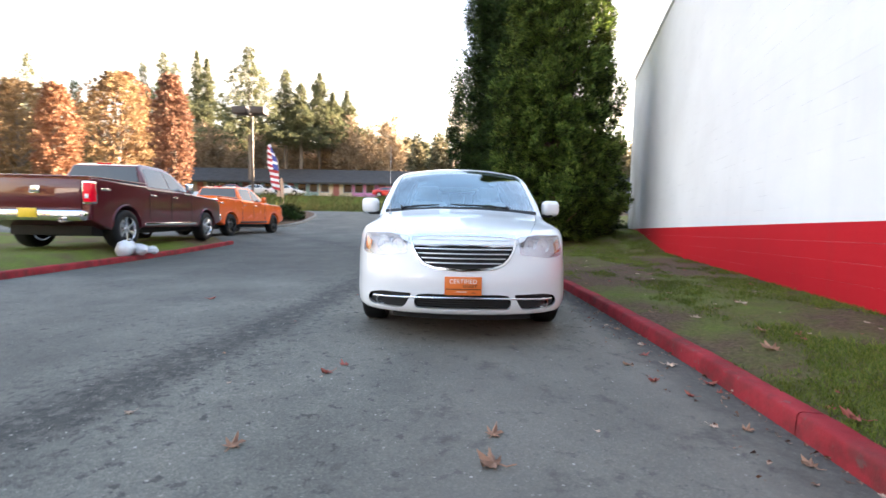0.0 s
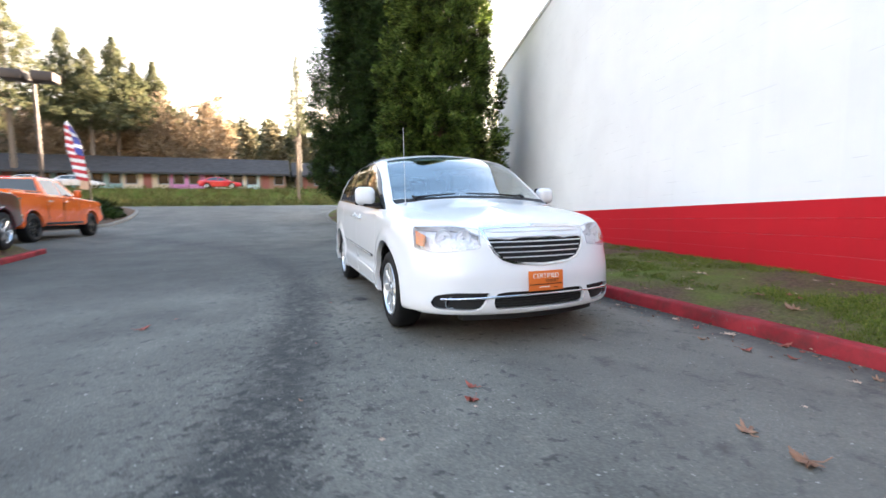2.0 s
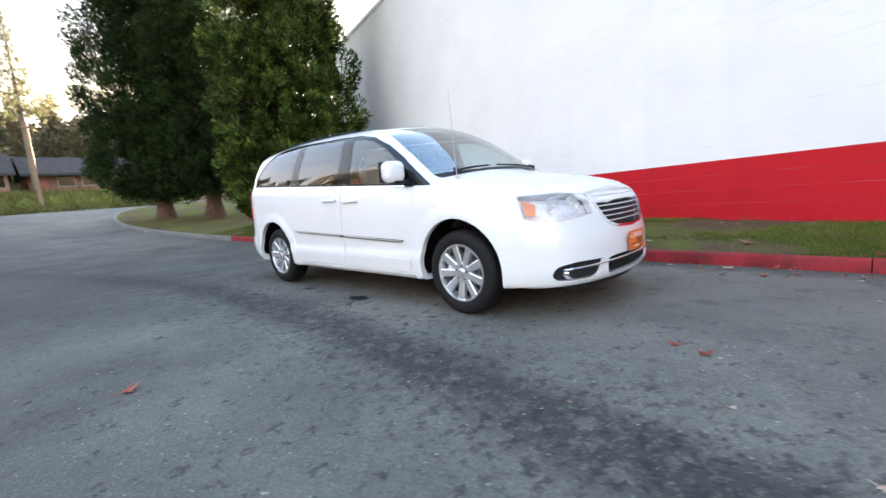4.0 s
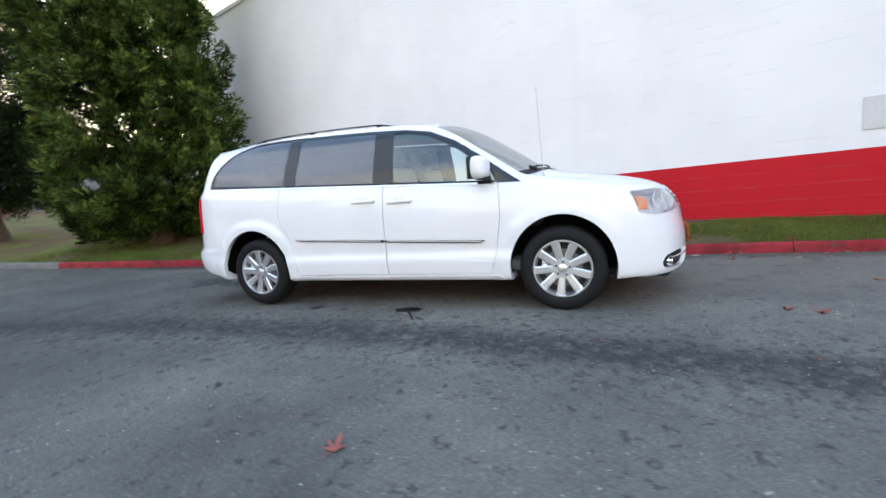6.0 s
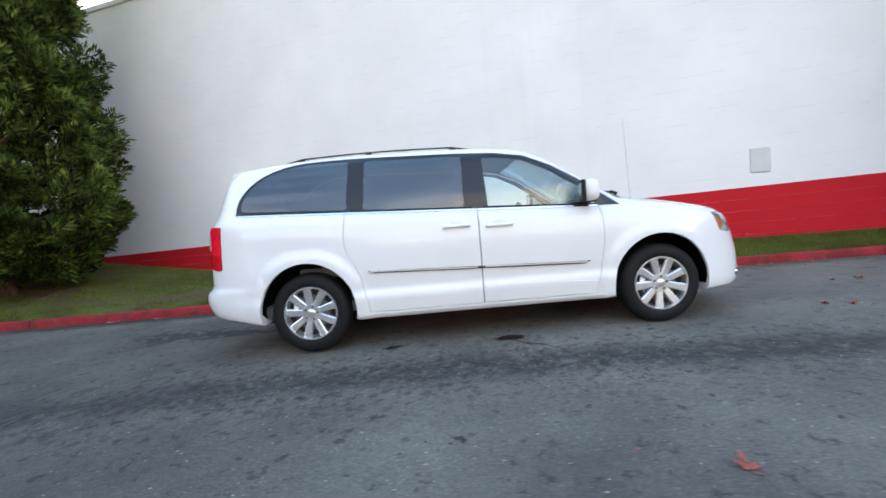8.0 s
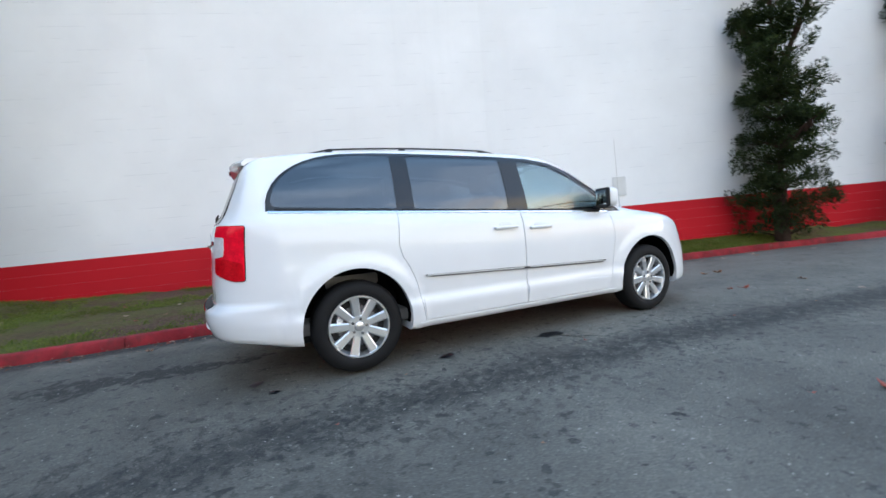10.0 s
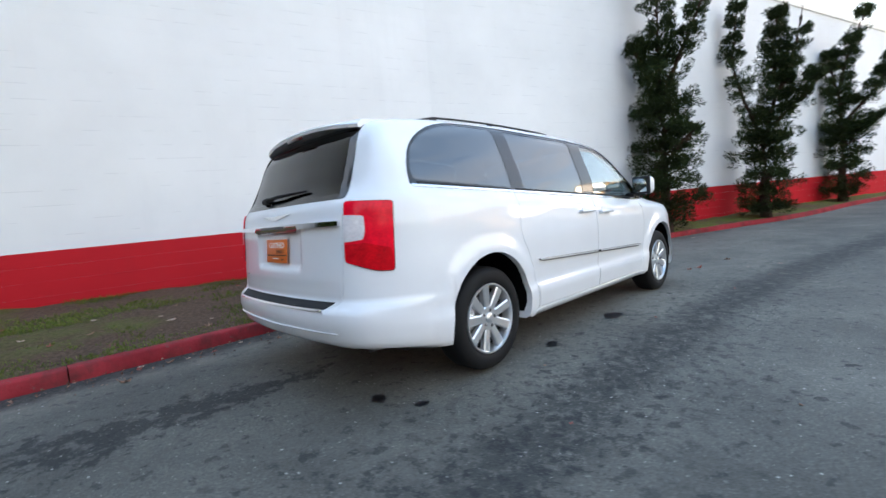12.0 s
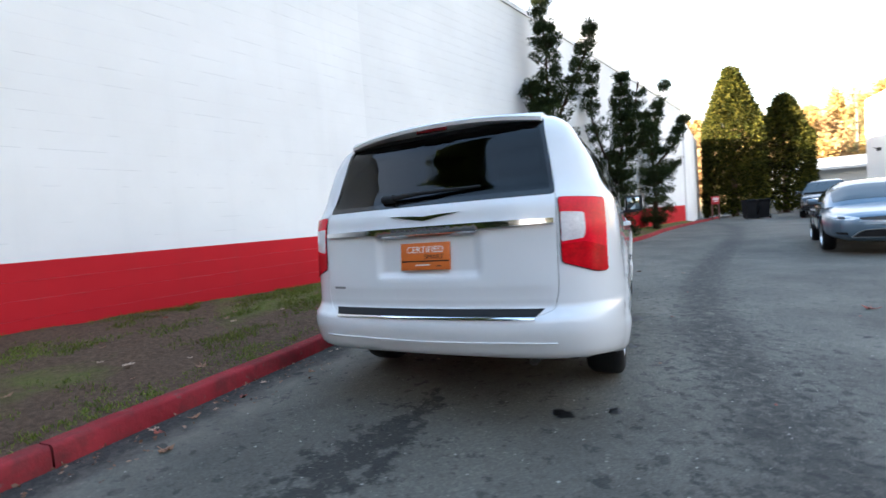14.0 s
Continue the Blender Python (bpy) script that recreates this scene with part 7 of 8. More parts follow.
def feather_flag():
    f = empty("feather_flag", (-10.25, 20.7, 0.6))
    tagged(f, "tall feather banner with red, white and blue stripes", "banner")
    f.matrix_world = Matrix.Identity(4)
    x0, y0 = -10.05, 20.7
    bm = bmesh.new()
    pole = [(x0, y0, 0.6), (x0 - 0.02, y0, 2.6), (x0 - 0.15, y0, 4.2), (x0 - 0.45, y0, 5.0), (x0 - 0.62, y0, 5.22)]
    tube(bm, pole, (0.02, 0.018, 0.014, 0.01, 0.008), 8)
    part("pole", bm, BLACK_TRIM, f, "", 60)
    FLAG_R, FLAG_W, FLAG_B = (surf(n, c, 0.7, 0, 0.08, 4, 40, 0.1) for n, c in (("flag_red", (0.45, 0.03, 0.04)), ("flag_white", (0.75, 0.75, 0.76)), ("flag_blue", (0.05, 0.07, 0.30))))
    n = 16
    for k in range(n):
        rings = []
        for t in (k / n, (k + 1) / n):
            z = 2.55 + 2.62 * t
            xl = np.interp(z, (2.5, 3.4, 4.4, 5.2), (x0 - 0.03, x0 - 0.10, x0 - 0.22, x0 - 0.60))
            xr = np.interp(z, (2.5, 3.2, 4.2, 5.0, 5.2), (x0 - 0.45, x0 - 0.62, x0 - 0.78, x0 - 0.74, x0 - 0.66))
            rings.append([(xl, xr, z)])
        (xa, xb, za), (xc, xd, zc) = rings[0][0], rings[1][0]
        field = k >= 7
        ma, mc = (xa + (xb - xa) * 0.5, xc + (xd - xc) * 0.5) if field else (xa, xc)
        pieces = [(ma, xb, mc, xd, FLAG_W if k % 2 else FLAG_R)] + ([(xa, ma, xc, mc, FLAG_B if k % 3 else FLAG_W)] if field else [])
        for ua, ub, uc, ud, m in pieces:
            bm = bmesh.new()
            q = [(ua, y0 - 0.006, za), (ub, y0 - 0.05 * math.sin(k), za + 0.10), (ud, y0 - 0.05 * math.sin(k + 1), zc + 0.10), (uc, y0 - 0.006, zc)]
            A = [bm.verts.new(p) for p in q]
            B = [bm.verts.new((p[0], p[1] + 0.006, p[2])) for p in q]
            bm.faces.new(A), bm.faces.new(B[::-1])
            for i in range(4):
                bm.faces.new((A[i], B[i], B[(i + 1) % 4], A[(i + 1) % 4]))
            bmesh.ops.recalc_face_normals(bm, faces=bm.faces)
            part("stripe", bm, m, f, "", 60)


feather_flag()
# tan banner behind the orange truck
bm = bmesh.new()
prism(bm, [(-11.42, 2.35), (-11.02, 2.30), (-10.95, 2.9), (-10.98, 3.3), (-11.10, 3.55), (-11.22, 3.40), (-11.34, 2.95)], "y", 23.49, 23.52)
tube(bm, [(-10.98, 23.5, 0.7), (-10.96, 23.5, 2.9), (-11.10, 23.5, 3.58)], (0.02, 0.016, 0.01), 8)
bmesh.ops.recalc_face_normals(bm, faces=bm.faces)
tb = finish(bm, "banner", surf("tan_cloth", (0.60, 0.42, 0.28), 0.8), None, "tan cloth banner on a pole", 40)
tagged(tb, category="banner")
# utility pole
bm = bmesh.new()
tube(bm, [(0.15, 47.5, 1.6), (0.15, 47.5, 9.3)], (0.17, 0.13), 10)
box(bm, (0.15, 47.36, 8.9), (0.9, 0.09, 0.11))
box(bm, (0.15, 47.32, 6.4), (0.16, 0.10, 0.5), 0.02)
up = finish(bm, "utility_pole", surf("weathered_wood_pole", (0.24, 0.17, 0.11), 0.8, 0, 0.25, 3, 30, 0.4), None, "weathered wooden utility pole by the bank", 50)
tagged(up, category="pole")

# rough grass and brush on the bank
rng = np.random.RandomState(31)
BX, BY = rng.uniform(-30, 9, 2600), 43.3 + 13 * rng.rand(2600) ** 1.3
BC = np.stack([BX, BY, bank_z(BX, BY) + 0.05], 1)
V, F = sprays(BC, np.broadcast_to(np.array((0.0, 0, 1.0)), BC.shape), 0.55, 9, rng, 0.12, 0, 0.8)
brush = mesh_ob(np_mesh("brush", V, F), "brush", leafy("dry_olive_brush", (0.07, 0.085, 0.02), (0.14, 0.145, 0.04), (0.26, 0.22, 0.09)))
tagged(brush, "rough olive grass and brush on the bank", "grass", kind="stuff")

# ---- other vehicles ----
def arc(cy, cz, r, a0, a1, n=10):
    return [(cy + r * math.cos(a), cz + r * math.sin(a)) for a in np.linspace(a0, a1, n)]


def slab(profile, wide, bevel, tuck=None):
    """A body slab: the side outline (y, z) set out to half-width wide(y, z) on both sides and closed, its rim rounded."""
    bm = bmesh.new()
    L = [bm.verts.new((-wide(y, z), y, z)) for y, z in profile]
    R = [bm.verts.new((wide(y, z), y, z)) for y, z in profile]
    n = len(profile)
    bm.faces.new(L)
    bm.faces.new(R[::-1])
    rim = []
    for i in range(n):
        j = (i + 1) % n
        bm.faces.new((L[i], R[i], R[j], L[j]))
    bmesh.ops.recalc_face_normals(bm, faces=bm.faces)
    rim = [e for e in bm.edges if (e.verts[0].co.x < 0) == (e.verts[1].co.x < 0)]
    bmesh.ops.bevel(bm, geom=rim, offset=bevel, segments=4, profile=0.6, affect="EDGES", clamp_overlap=True)
    bmesh.ops.triangulate(bm, faces=[f for f in bm.faces if len(f.verts) > 4])
    return bm


def side_pane(parent, name, poly, wide, s, material, proud=0.006, thick=0.02, label=""):
    bm = bmesh.new()
    A = [bm.verts.new((s * (wide(y, z) + proud), y, z)) for y, z in poly]
    B = [bm.verts.new((s * (wide(y, z) + proud - thick), y, z)) for y, z in poly]
    bm.faces.new(A), bm.faces.new(B[::-1])
    for i in range(len(poly)):
        j = (i + 1) % len(poly)
        bm.faces.new((A[i], B[i], B[j], A[j]))
    bmesh.ops.recalc_face_normals(bm, faces=bm.faces)
    return part(name, bm, material, parent, label, 30)


def cross_pane(parent, name, y0, z0, w0, y1, z1, w1, material, proud, label="", nrm=None):
    """A pane across the car between two level edges."""
    d = Vector((0, z1 - z0, -(y1 - y0))).normalized()
    if nrm and d.y * nrm < 0:
        d = -d
    bm = bmesh.new()
    q = [Vector((-w0, y0, z0)), Vector((w0, y0, z0)), Vector((w1, y1, z1)), Vector((-w1, y1, z1))]
    A = [bm.verts.new(p + d * proud) for p in q]
    B = [bm.verts.new(p - d * 0.02) for p in q]
    bm.faces.new(A), bm.faces.new(B[::-1])
    for i in range(4):
        bm.faces.new((A[i], B[i], B[(i + 1) % 4], A[(i + 1) % 4]))
    bmesh.ops.recalc_face_normals(bm, faces=bm.faces)
    return part(name, bm, material, parent, label, 30)


CAR_GLASS = surf("dark_car_glass", (0.030, 0.040, 0.045), 0.03, 0, 0.1, 4, 30, 0, spec=0.7)


def bits(parent, name, boxes, material, label="", sm=40):
    bm = bmesh.new()
    for c, s, b in boxes:
        box(bm, c, s, b)
    return part(name, bm, material, parent, label, sm)


def pickup(loc, rz, colour_m, rim_dark, label, plate_m, size=1.03):
    """A crew-cab pickup, nose to -y of its own frame."""
    t = empty("pickup_truck")
    tagged(t, label, "pickup truck", "trucks on the display lawn")
    FA, RA, R = -1.78, 1.79, 0.405
    w = lambda y, z: 0.985 - 0.03 * max(0, z - 0.95) - 0.10 * max(0, -2.35 - y)
    lower = [(-2.72, 0.50), (-2.77, 0.80), (-2.72, 1.10), (-2.60, 1.19), (-2.35, 1.235), (-1.20, 1.285), (-0.95, 1.305), (1.02, 1.33), (1.05, 1.37), (2.78, 1.41), (2.80, 0.60), (2.62, 0.52)]
    lower += arc(RA, 0.44, 0.455, -0.1, math.pi + 0.1, 15) + [(1.25, 0.43), (-1.25, 0.40)] + arc(FA, 0.44, 0.455, -0.1, math.pi + 0.1, 15) + [(-2.32, 0.46)]
    part("body", slab(lower, w, 0.05), colour_m, t, "", 35)
    cw = lambda y, z: 0.955 - 0.29 * max(0, z - 1.30) / 0.6
    cab = [(-1.05, 1.28), (-0.35, 1.82), (-0.05, 1.88), (0.75, 1.885), (0.92, 1.83), (1.03, 1.30)]
    c = part("cab", slab(cab, cw, 0.05), colour_m, t, "", 35)
    for s in (-1, 1):
        side_pane(c, "window", [(-0.72, 1.34), (-0.28, 1.74), (0.0, 1.80), (0.04, 1.35)], cw, s, CAR_GLASS, label="dark side window")
        side_pane(c, "window", [(0.10, 1.35), (0.07, 1.80), (0.70, 1.80), (0.84, 1.74), (0.90, 1.36)], cw, s, CAR_GLASS, label="dark side window")
        for y0 in (-0.93, 0.07, 0.97):
            bits(t, "door_seam", [((s * 0.984, y0, 0.88), (0.008, 0.010, 0.80), 0.002)], DARK)
        for y0 in (-0.10, 0.82):
            bits(t, "door_handle", [((s * 0.995, y0, 1.16), (0.03, 0.20, 0.035), 0.01)], CHROME)
        bits(t, "mirror", [((s * 1.08, -0.62, 1.42), (0.20, 0.10, 0.26), 0.04), ((s * 0.97, -0.60, 1.34), (0.14, 0.06, 0.05), 0.01)], colour_m if rim_dark else CHROME, "large door mirror", 50)
        tl = bits(t, "taillight", [((s * 0.915, 2.745, 1.12), (0.17, 0.17, 0.44), 0.03)], CHROME, "red upright taillight in a bright frame")
        bits(tl, "lens", [((s * 0.925, 2.760, 1.12), (0.16, 0.16, 0.38), 0.03)], RED_LENS, "red lens")
        bits(tl, "reversing_lens", [((s * 0.925, 2.766, 1.05), (0.07, 0.16, 0.09), 0.01)], CLEAR_LENS, "clear reversing lens")
        for ay in (FA, RA):
            bm = bmesh.new()
            tube(bm, [(s * 0.982, y_, z_) for y_, z_ in arc(ay, 0.44, 0.468, 0.05, math.pi - 0.05, 17)], 0.022, 6)
            part("arch_lip", bm, colour_m, t, "rolled wheel arch lip", 60)
        bits(t, "bed_script", [((s * 0.978, 2.40, 1.20), (0.02, 0.26, 0.05), 0.005)], CHROME, "small bright script on the bed side")
        bits(t, "headlight", [((s * 0.78, -2.70, 1.00), (0.32, 0.14, 0.20), 0.03)], CLEAR_LENS, "clear headlight")
        bits(t, "rocker_trim", [((s * 0.985, 0.02, 0.50), (0.03, 2.30, 0.07), 0.015)], DARK if rim_dark else CHROME)
    cross_pane(c, "rear_window", 1.045, 1.36, 0.80, 0.93, 1.80, 0.66, CAR_GLASS, 0.012, "dark rear window", 1)
    cross_pane(c, "windshield", -1.02, 1.33, 0.84, -0.36, 1.80, 0.68, CAR_GLASS, 0.02, "dark windshield", -1)
    bits(c, "brake_light", [((0, 0.95, 1.865), (0.30, 0.03, 0.04), 0.008)], RED_DEEP)
    # open bed
    bits(t, "bed_cover", [((0, 1.92, 1.412), (1.66, 1.62, 0.02), 0.0)], DARK, "black bed cover")
    bits(t, "bed_rail", [((-0.90, 1.92, 1.415), (0.12, 1.70, 0.035), 0.012), ((0.90, 1.92, 1.415), (0.12, 1.70, 0.035), 0.012), ((0, 2.76, 1.415), (1.8, 0.06, 0.035), 0.012)], colour_m)
    bits(t, "tailgate", [((0, 2.80, 1.07), (1.62, 0.03, 0.58), 0.012)], colour_m)
    bits(t, "tailgate_badge", [((0, 2.82, 1.16), (0.17, 0.015, 0.15), 0.02)], CHROME, "shield-shaped chrome badge")
    rb = bits(t, "rear_bumper", [((0, 2.90, 0.68), (1.90, 0.20, 0.20), 0.05)], CHROME if not rim_dark else colour_m, "rear bumper", 50)
    bits(rb, "plate", [((0, 3.005, 0.72), (0.32, 0.015, 0.17), 0.003)], plate_m, "dealer plate")
    bits(t, "front_bumper", [((0, -2.82, 0.66), (1.86, 0.22, 0.24), 0.06)], CHROME if not rim_dark else colour_m, "front bumper", 50)
    bits(t, "grille", [((0, -2.77, 0.98), (1.10, 0.08, 0.30), 0.03)], DARK if rim_dark else CHROME)
    bits(t, "underbody", [((0, 0, 0.46), (1.5, 5.0, 0.34), 0.02), ((0, 1.75, 0.33), (1.4, 0.16, 0.18), 0.04), ((0, -1.78, 0.33), (1.3, 0.5, 0.16), 0.04)], DARK)
    if not rim_dark:
        bm = bmesh.new()
        for s in (-1, 1):
            lathe(bm, [(0.045, -0.12), (0.048, 0.10), (0.036, 0.10), (0.036, -0.1)], "y", (s * 0.62, 2.96, 0.60), 14, True)
        part("tailpipe", bm, CHROME, t, "chrome tailpipe", 50)
    wl = wheel_parts(t, R, 0.265, 6 if not rim_dark else 5, 0.28, BLACK_GLOSS if rim_dark else CHROME)
    place_wheel(wl, -0.86, FA, R, 0, 0.2)
    for x, y, r in ((-0.86, RA, 0), (0.86, FA, 180), (0.86, RA, 180)):
        w2_ = copy_thing(wl, Matrix.Identity(4))
        w2_.parent = t
        place_wheel(w2_, x, y, R, r, 0.5)
    t.matrix_world = pose(*loc, 0, 0, rz) @ Matrix.Diagonal((size, size, size, 1))
    return t


MAROON = paint("maroon_car_paint", (0.075, 0.003, 0.009), 0.05, 0.25)
ORANGE = paint("orange_car_paint", (0.85, 0.13, 0.008), 0.1, 0.2)
YELLOW = surf("yellow_plate", (0.75, 0.50, 0.02), 0.5)
pickup((-8.68, 7.00, 0.262), 185, MAROON, False, "dark red crew-cab pickup with chrome wheels on the lawn", YELLOW, 1.07)
pickup((-9.43, 13.75, 0.275), 178, ORANGE, True, "bright orange crew-cab pickup with black wheels", SIGN_WHITE)


# a rounded sedan: half-width, sill, shoulder and top line along its length (nose to -y)
SED_Y = (-2.44, -2.40, -2.28, -2.05, -1.70, -1.0, 0.0, 1.0, 1.8, 2.2, 2.36, 2.42)
SED_W = (0.40, 0.58, 0.74, 0.845, 0.905, 0.925, 0.925, 0.92, 0.88, 0.80, 0.68, 0.45)
SED_B = (0.40, 0.29, 0.22, 0.20, 0.20, 0.20, 0.20, 0.20, 0.22, 0.28, 0.36, 0.48)
SED_T = (0.56, 0.66, 0.745, 0.805, 0.865, 0.965, 1.00, 1.03, 1.07, 1.06, 1.00, 0.86)
CAB_Y = (-1.28, -1.10, -0.80, -0.45, -0.10, 0.30, 0.80, 1.20, 1.55, 1.90)
CAB_T = (0.90, 1.03, 1.19, 1.35, 1.435, 1.475, 1.455, 1.38, 1.24, 1.04)
CAB_W = (0.80, 0.84, 0.855, 0.86, 0.86, 0.855, 0.845, 0.83, 0.79, 0.70)


def sedan_half(y, z):
    """Half-width of the sedan's lower body."""
    w, b, t = hermite(SED_Y, SED_W, y), hermite(SED_Y, SED_B, y), hermite(SED_Y, SED_T, y)
    m = b + (t - b) * 0.52
    q = np.where(z > m, (z - m) / (t - m), (m - z) / (m - b))
    return w * np.clip(1 - np.clip(q, 0, 1) ** 3.4, 0, 1) ** (1 / 3.4)


def sedan_nose(x, z):
    """Where the front meets a place across and up."""
    ys = np.linspace(-2.44, -1.0, 220)
    inside = sedan_half(ys, np.full(220, z)) > abs(x)
    return float(ys[np.argmax(inside)]) if inside.any() else -2.2


def loft(rings, closed_ends=True):
    bm = bmesh.new()
    R = [[bm.verts.new(p) for p in ring] for ring in rings]
    n = len(R[0])
    for a, b in zip(R, R[1:]):
        for i in range(n):
            bm.faces.new((a[i], a[(i + 1) % n], b[(i + 1) % n], b[i]))
    if closed_ends:
        bm.faces.new(R[0])
        bm.faces.new(R[-1][::-1])
    bmesh.ops.recalc_face_normals(bm, faces=bm.faces)
    return bm


def nose_patch(parent, name, poly, material, label="", proud=0.008, thick=0.04):
    """A curved piece let into the sedan's front, from an outline across and up."""
    pts = dense(round_poly(poly, 0.02, 3), 0.03)
    c = np.mean(pts, 0)
    bm = bmesh.new()
    rows = []
    for f in (1.0, 0.5):
        rows.append([bm.verts.new((c[0] + (x - c[0]) * f, sedan_nose(c[0] + (x - c[0]) * f, c[1] + (z - c[1]) * f) - proud, c[1] + (z - c[1]) * f)) for x, z in pts])
    back = [bm.verts.new(v.co + Vector((0, thick, 0))) for v in rows[0]]
    mid = bm.verts.new((c[0], sedan_nose(c[0], c[1]) - proud, c[1]))
    n = len(pts)
    for i in range(n):
        j = (i + 1) % n
        bm.faces.new((rows[0][i], rows[0][j], rows[1][j], rows[1][i]))
        bm.faces.new((rows[1][i], rows[1][j], mid))
        bm.faces.new((rows[0][j], rows[0][i], back[i], back[j]))
    bmesh.ops.recalc_face_normals(bm, faces=bm.faces)
    return part(name, bm, material, parent, label, 50)


def cab_point(y, v):
    """A place on the sedan's glasshouse: v from -1 (one sill) over the roof to 1."""
    w, t = float(hermite(CAB_Y, CAB_W, y)), float(hermite(CAB_Y, CAB_T, y))
    a = v * math.pi / 2
    s_, c_ = abs(math.sin(a)), abs(math.cos(a))
    return (math.copysign(w * (s_ ** 0.60) * (1 - 0.20 * c_ ** 0.8), v), y, 0.88 + (t - 0.88) * c_ ** 0.62)


def cab_patch(parent, name, y0, y1, v0, v1, material, proud, label=""):
    """A pane or pillar laid on the glasshouse; v0 and v1 may change from y0 to y1."""
    ny, nv = 10, 10
    bm = bmesh.new()
    out, inn = [], []
    for i in range(ny + 1):
        y = y0 + (y1 - y0) * i / ny
        va, vb = (np.interp(i / ny, (0, 1), q) for q in (v0, v1))
        row = [Vector(cab_point(y, va + (vb - va) * k / nv)) for k in range(nv + 1)]
        mid = Vector((0, 0.3, 0.95))
        out.append([bm.verts.new(p + (p - mid).normalized() * proud) for p in row])
        inn.append([bm.verts.new(p - (p - mid).normalized() * 0.02) for p in row])
    for i in range(ny):
        for k in range(nv):
            bm.faces.new((out[i][k], out[i + 1][k], out[i + 1][k + 1], out[i][k + 1]))
    for i in range(ny):
        for k in (0, nv):
            bm.faces.new((out[i][k], out[i + 1][k], inn[i + 1][k], inn[i][k]))
    for k in range(nv):
        for i in (0, ny):
            bm.faces.new((out[i][k], out[i][k + 1], inn[i][k + 1], inn[i][k]))
    bmesh.ops.recalc_face_normals(bm, faces=bm.faces)
    return part(name, bm, material, parent, label, 60)


def sedan(loc, rz, colour_m, label, group=""):
    """A smooth four-door sedan, nose to -y of its own frame."""
    t = empty("sedan")
    tagged(t, label, "car", group)
    FA, RA, R = -1.42, 1.36, 0.335
    rings = []
    for y in list(np.linspace(-2.44, -1.9, 16)) + list(np.linspace(-1.8, 1.7, 22)) + list(np.linspace(1.8, 2.42, 14)):
        b, tt = float(hermite(SED_Y, SED_B, y)), float(hermite(SED_Y, SED_T, y))
        zs = b + (tt - b) * (0.5 - 0.5 * np.cos(np.linspace(0, math.pi, 15)))
        hw = sedan_half(np.full(15, y), zs)
        rings.append([(-w, y, z) for w, z in zip(hw, zs)] + [(w, y, z) for w, z in zip(hw[::-1], zs[::-1])])
    bm = loft(rings)
    bmesh.ops.remove_doubles(bm, verts=bm.verts, dist=1e-4)
    me = bpy.data.meshes.new("body")
    bm.to_mesh(me)
    bm.free()
    c = bmesh.new()
    for s in (-1, 1):
        for ay in (FA, RA):
            prism(c, arc(ay, 0.345, 0.385, 0, 2 * math.pi * 31 / 32, 32), "x", 0.62 * s, 1.3 * s)
    mesh_ob(cut(me, c), "body", colour_m, t, smooth=50)
    bm = loft([[cab_point(y, v) for v in np.linspace(-1, 1, 21)] for y in np.linspace(-1.28, 1.90, 26)])
    cab = part("cab", bm, colour_m, t, "", 60)
    cab_patch(cab, "windshield", -1.10, -0.38, (-0.66, -0.60), (0.66, 0.60), CAR_GLASS, 0.006, "wide raked windshield")
    cab_patch(cab, "rear_window", 1.16, 1.80, (-0.52, -0.60), (0.52, 0.60), CAR_GLASS, 0.006, "dark rear window")
    for s in (-1, 1):
        cab_patch(cab, "window", -0.78, 0.16, (0.90 * s, 0.90 * s), (0.84 * s, 0.60 * s), CAR_GLASS, 0.006, "dark side window")
        cab_patch(cab, "window", 0.22, 1.28, (0.90 * s, 0.90 * s), (0.60 * s, 0.74 * s), CAR_GLASS, 0.006, "dark side window")
        bm = bmesh.new()
        box(bm, (s * 0.99, -0.66, 1.04), (0.19, 0.12, 0.12), 0.05, seg=3)
        box(bm, (s * 0.89, -0.68, 1.00), (0.10, 0.06, 0.03), 0.01)
        part("mirror", bm, colour_m, t, "", 60)
        for y0 in (-0.95, 0.20, 1.12):
            bits(t, "door_seam", [((s * 0.918, y0, 0.62), (0.02, 0.008, 0.55), 0.0)], DARK)
        for y0 in (0.05, 0.98):
            bits(t, "door_handle", [((s * 0.915, y0, 0.84), (0.03, 0.18, 0.03), 0.01)], CHROME)
        hl = nose_patch(t, "headlight", [(0.40 * s, 0.660), (0.60 * s, 0.715), (0.80 * s, 0.735), (0.85 * s, 0.700), (0.74 * s, 0.640), (0.52 * s, 0.625)], LAMP_SILVER, "slim swept headlight")
        nose_patch(hl, "projector", [(0.62 * s, 0.645), (0.62 * s, 0.700), (0.72 * s, 0.705), (0.72 * s, 0.655)], BLACK_GLOSS, "dark projector eye", 0.014)
        nose_patch(t, "fog_recess", [(0.58 * s, 0.350), (0.60 * s, 0.400), (0.76 * s, 0.410), (0.74 * s, 0.365)], BLACK_TRIM, "dark fog lamp recess")
        bits(t, "taillight", [((s * 0.60, 2.27, 0.90), (0.36, 0.16, 0.12), 0.04)], RED_LENS, "red taillight", 60)
    nose_patch(t, "grille", [(-0.40, 0.625), (-0.44, 0.670), (0, 0.690), (0.44, 0.670), (0.40, 0.625), (0, 0.600)], BLACK_GLOSS, "slim black upper grille")
    nose_patch(t, "grille_trim", [(-0.45, 0.596), (0, 0.580), (0.45, 0.596), (0.45, 0.612), (0, 0.598), (-0.45, 0.612)], CHROME, "thin chrome grille edge", 0.014)
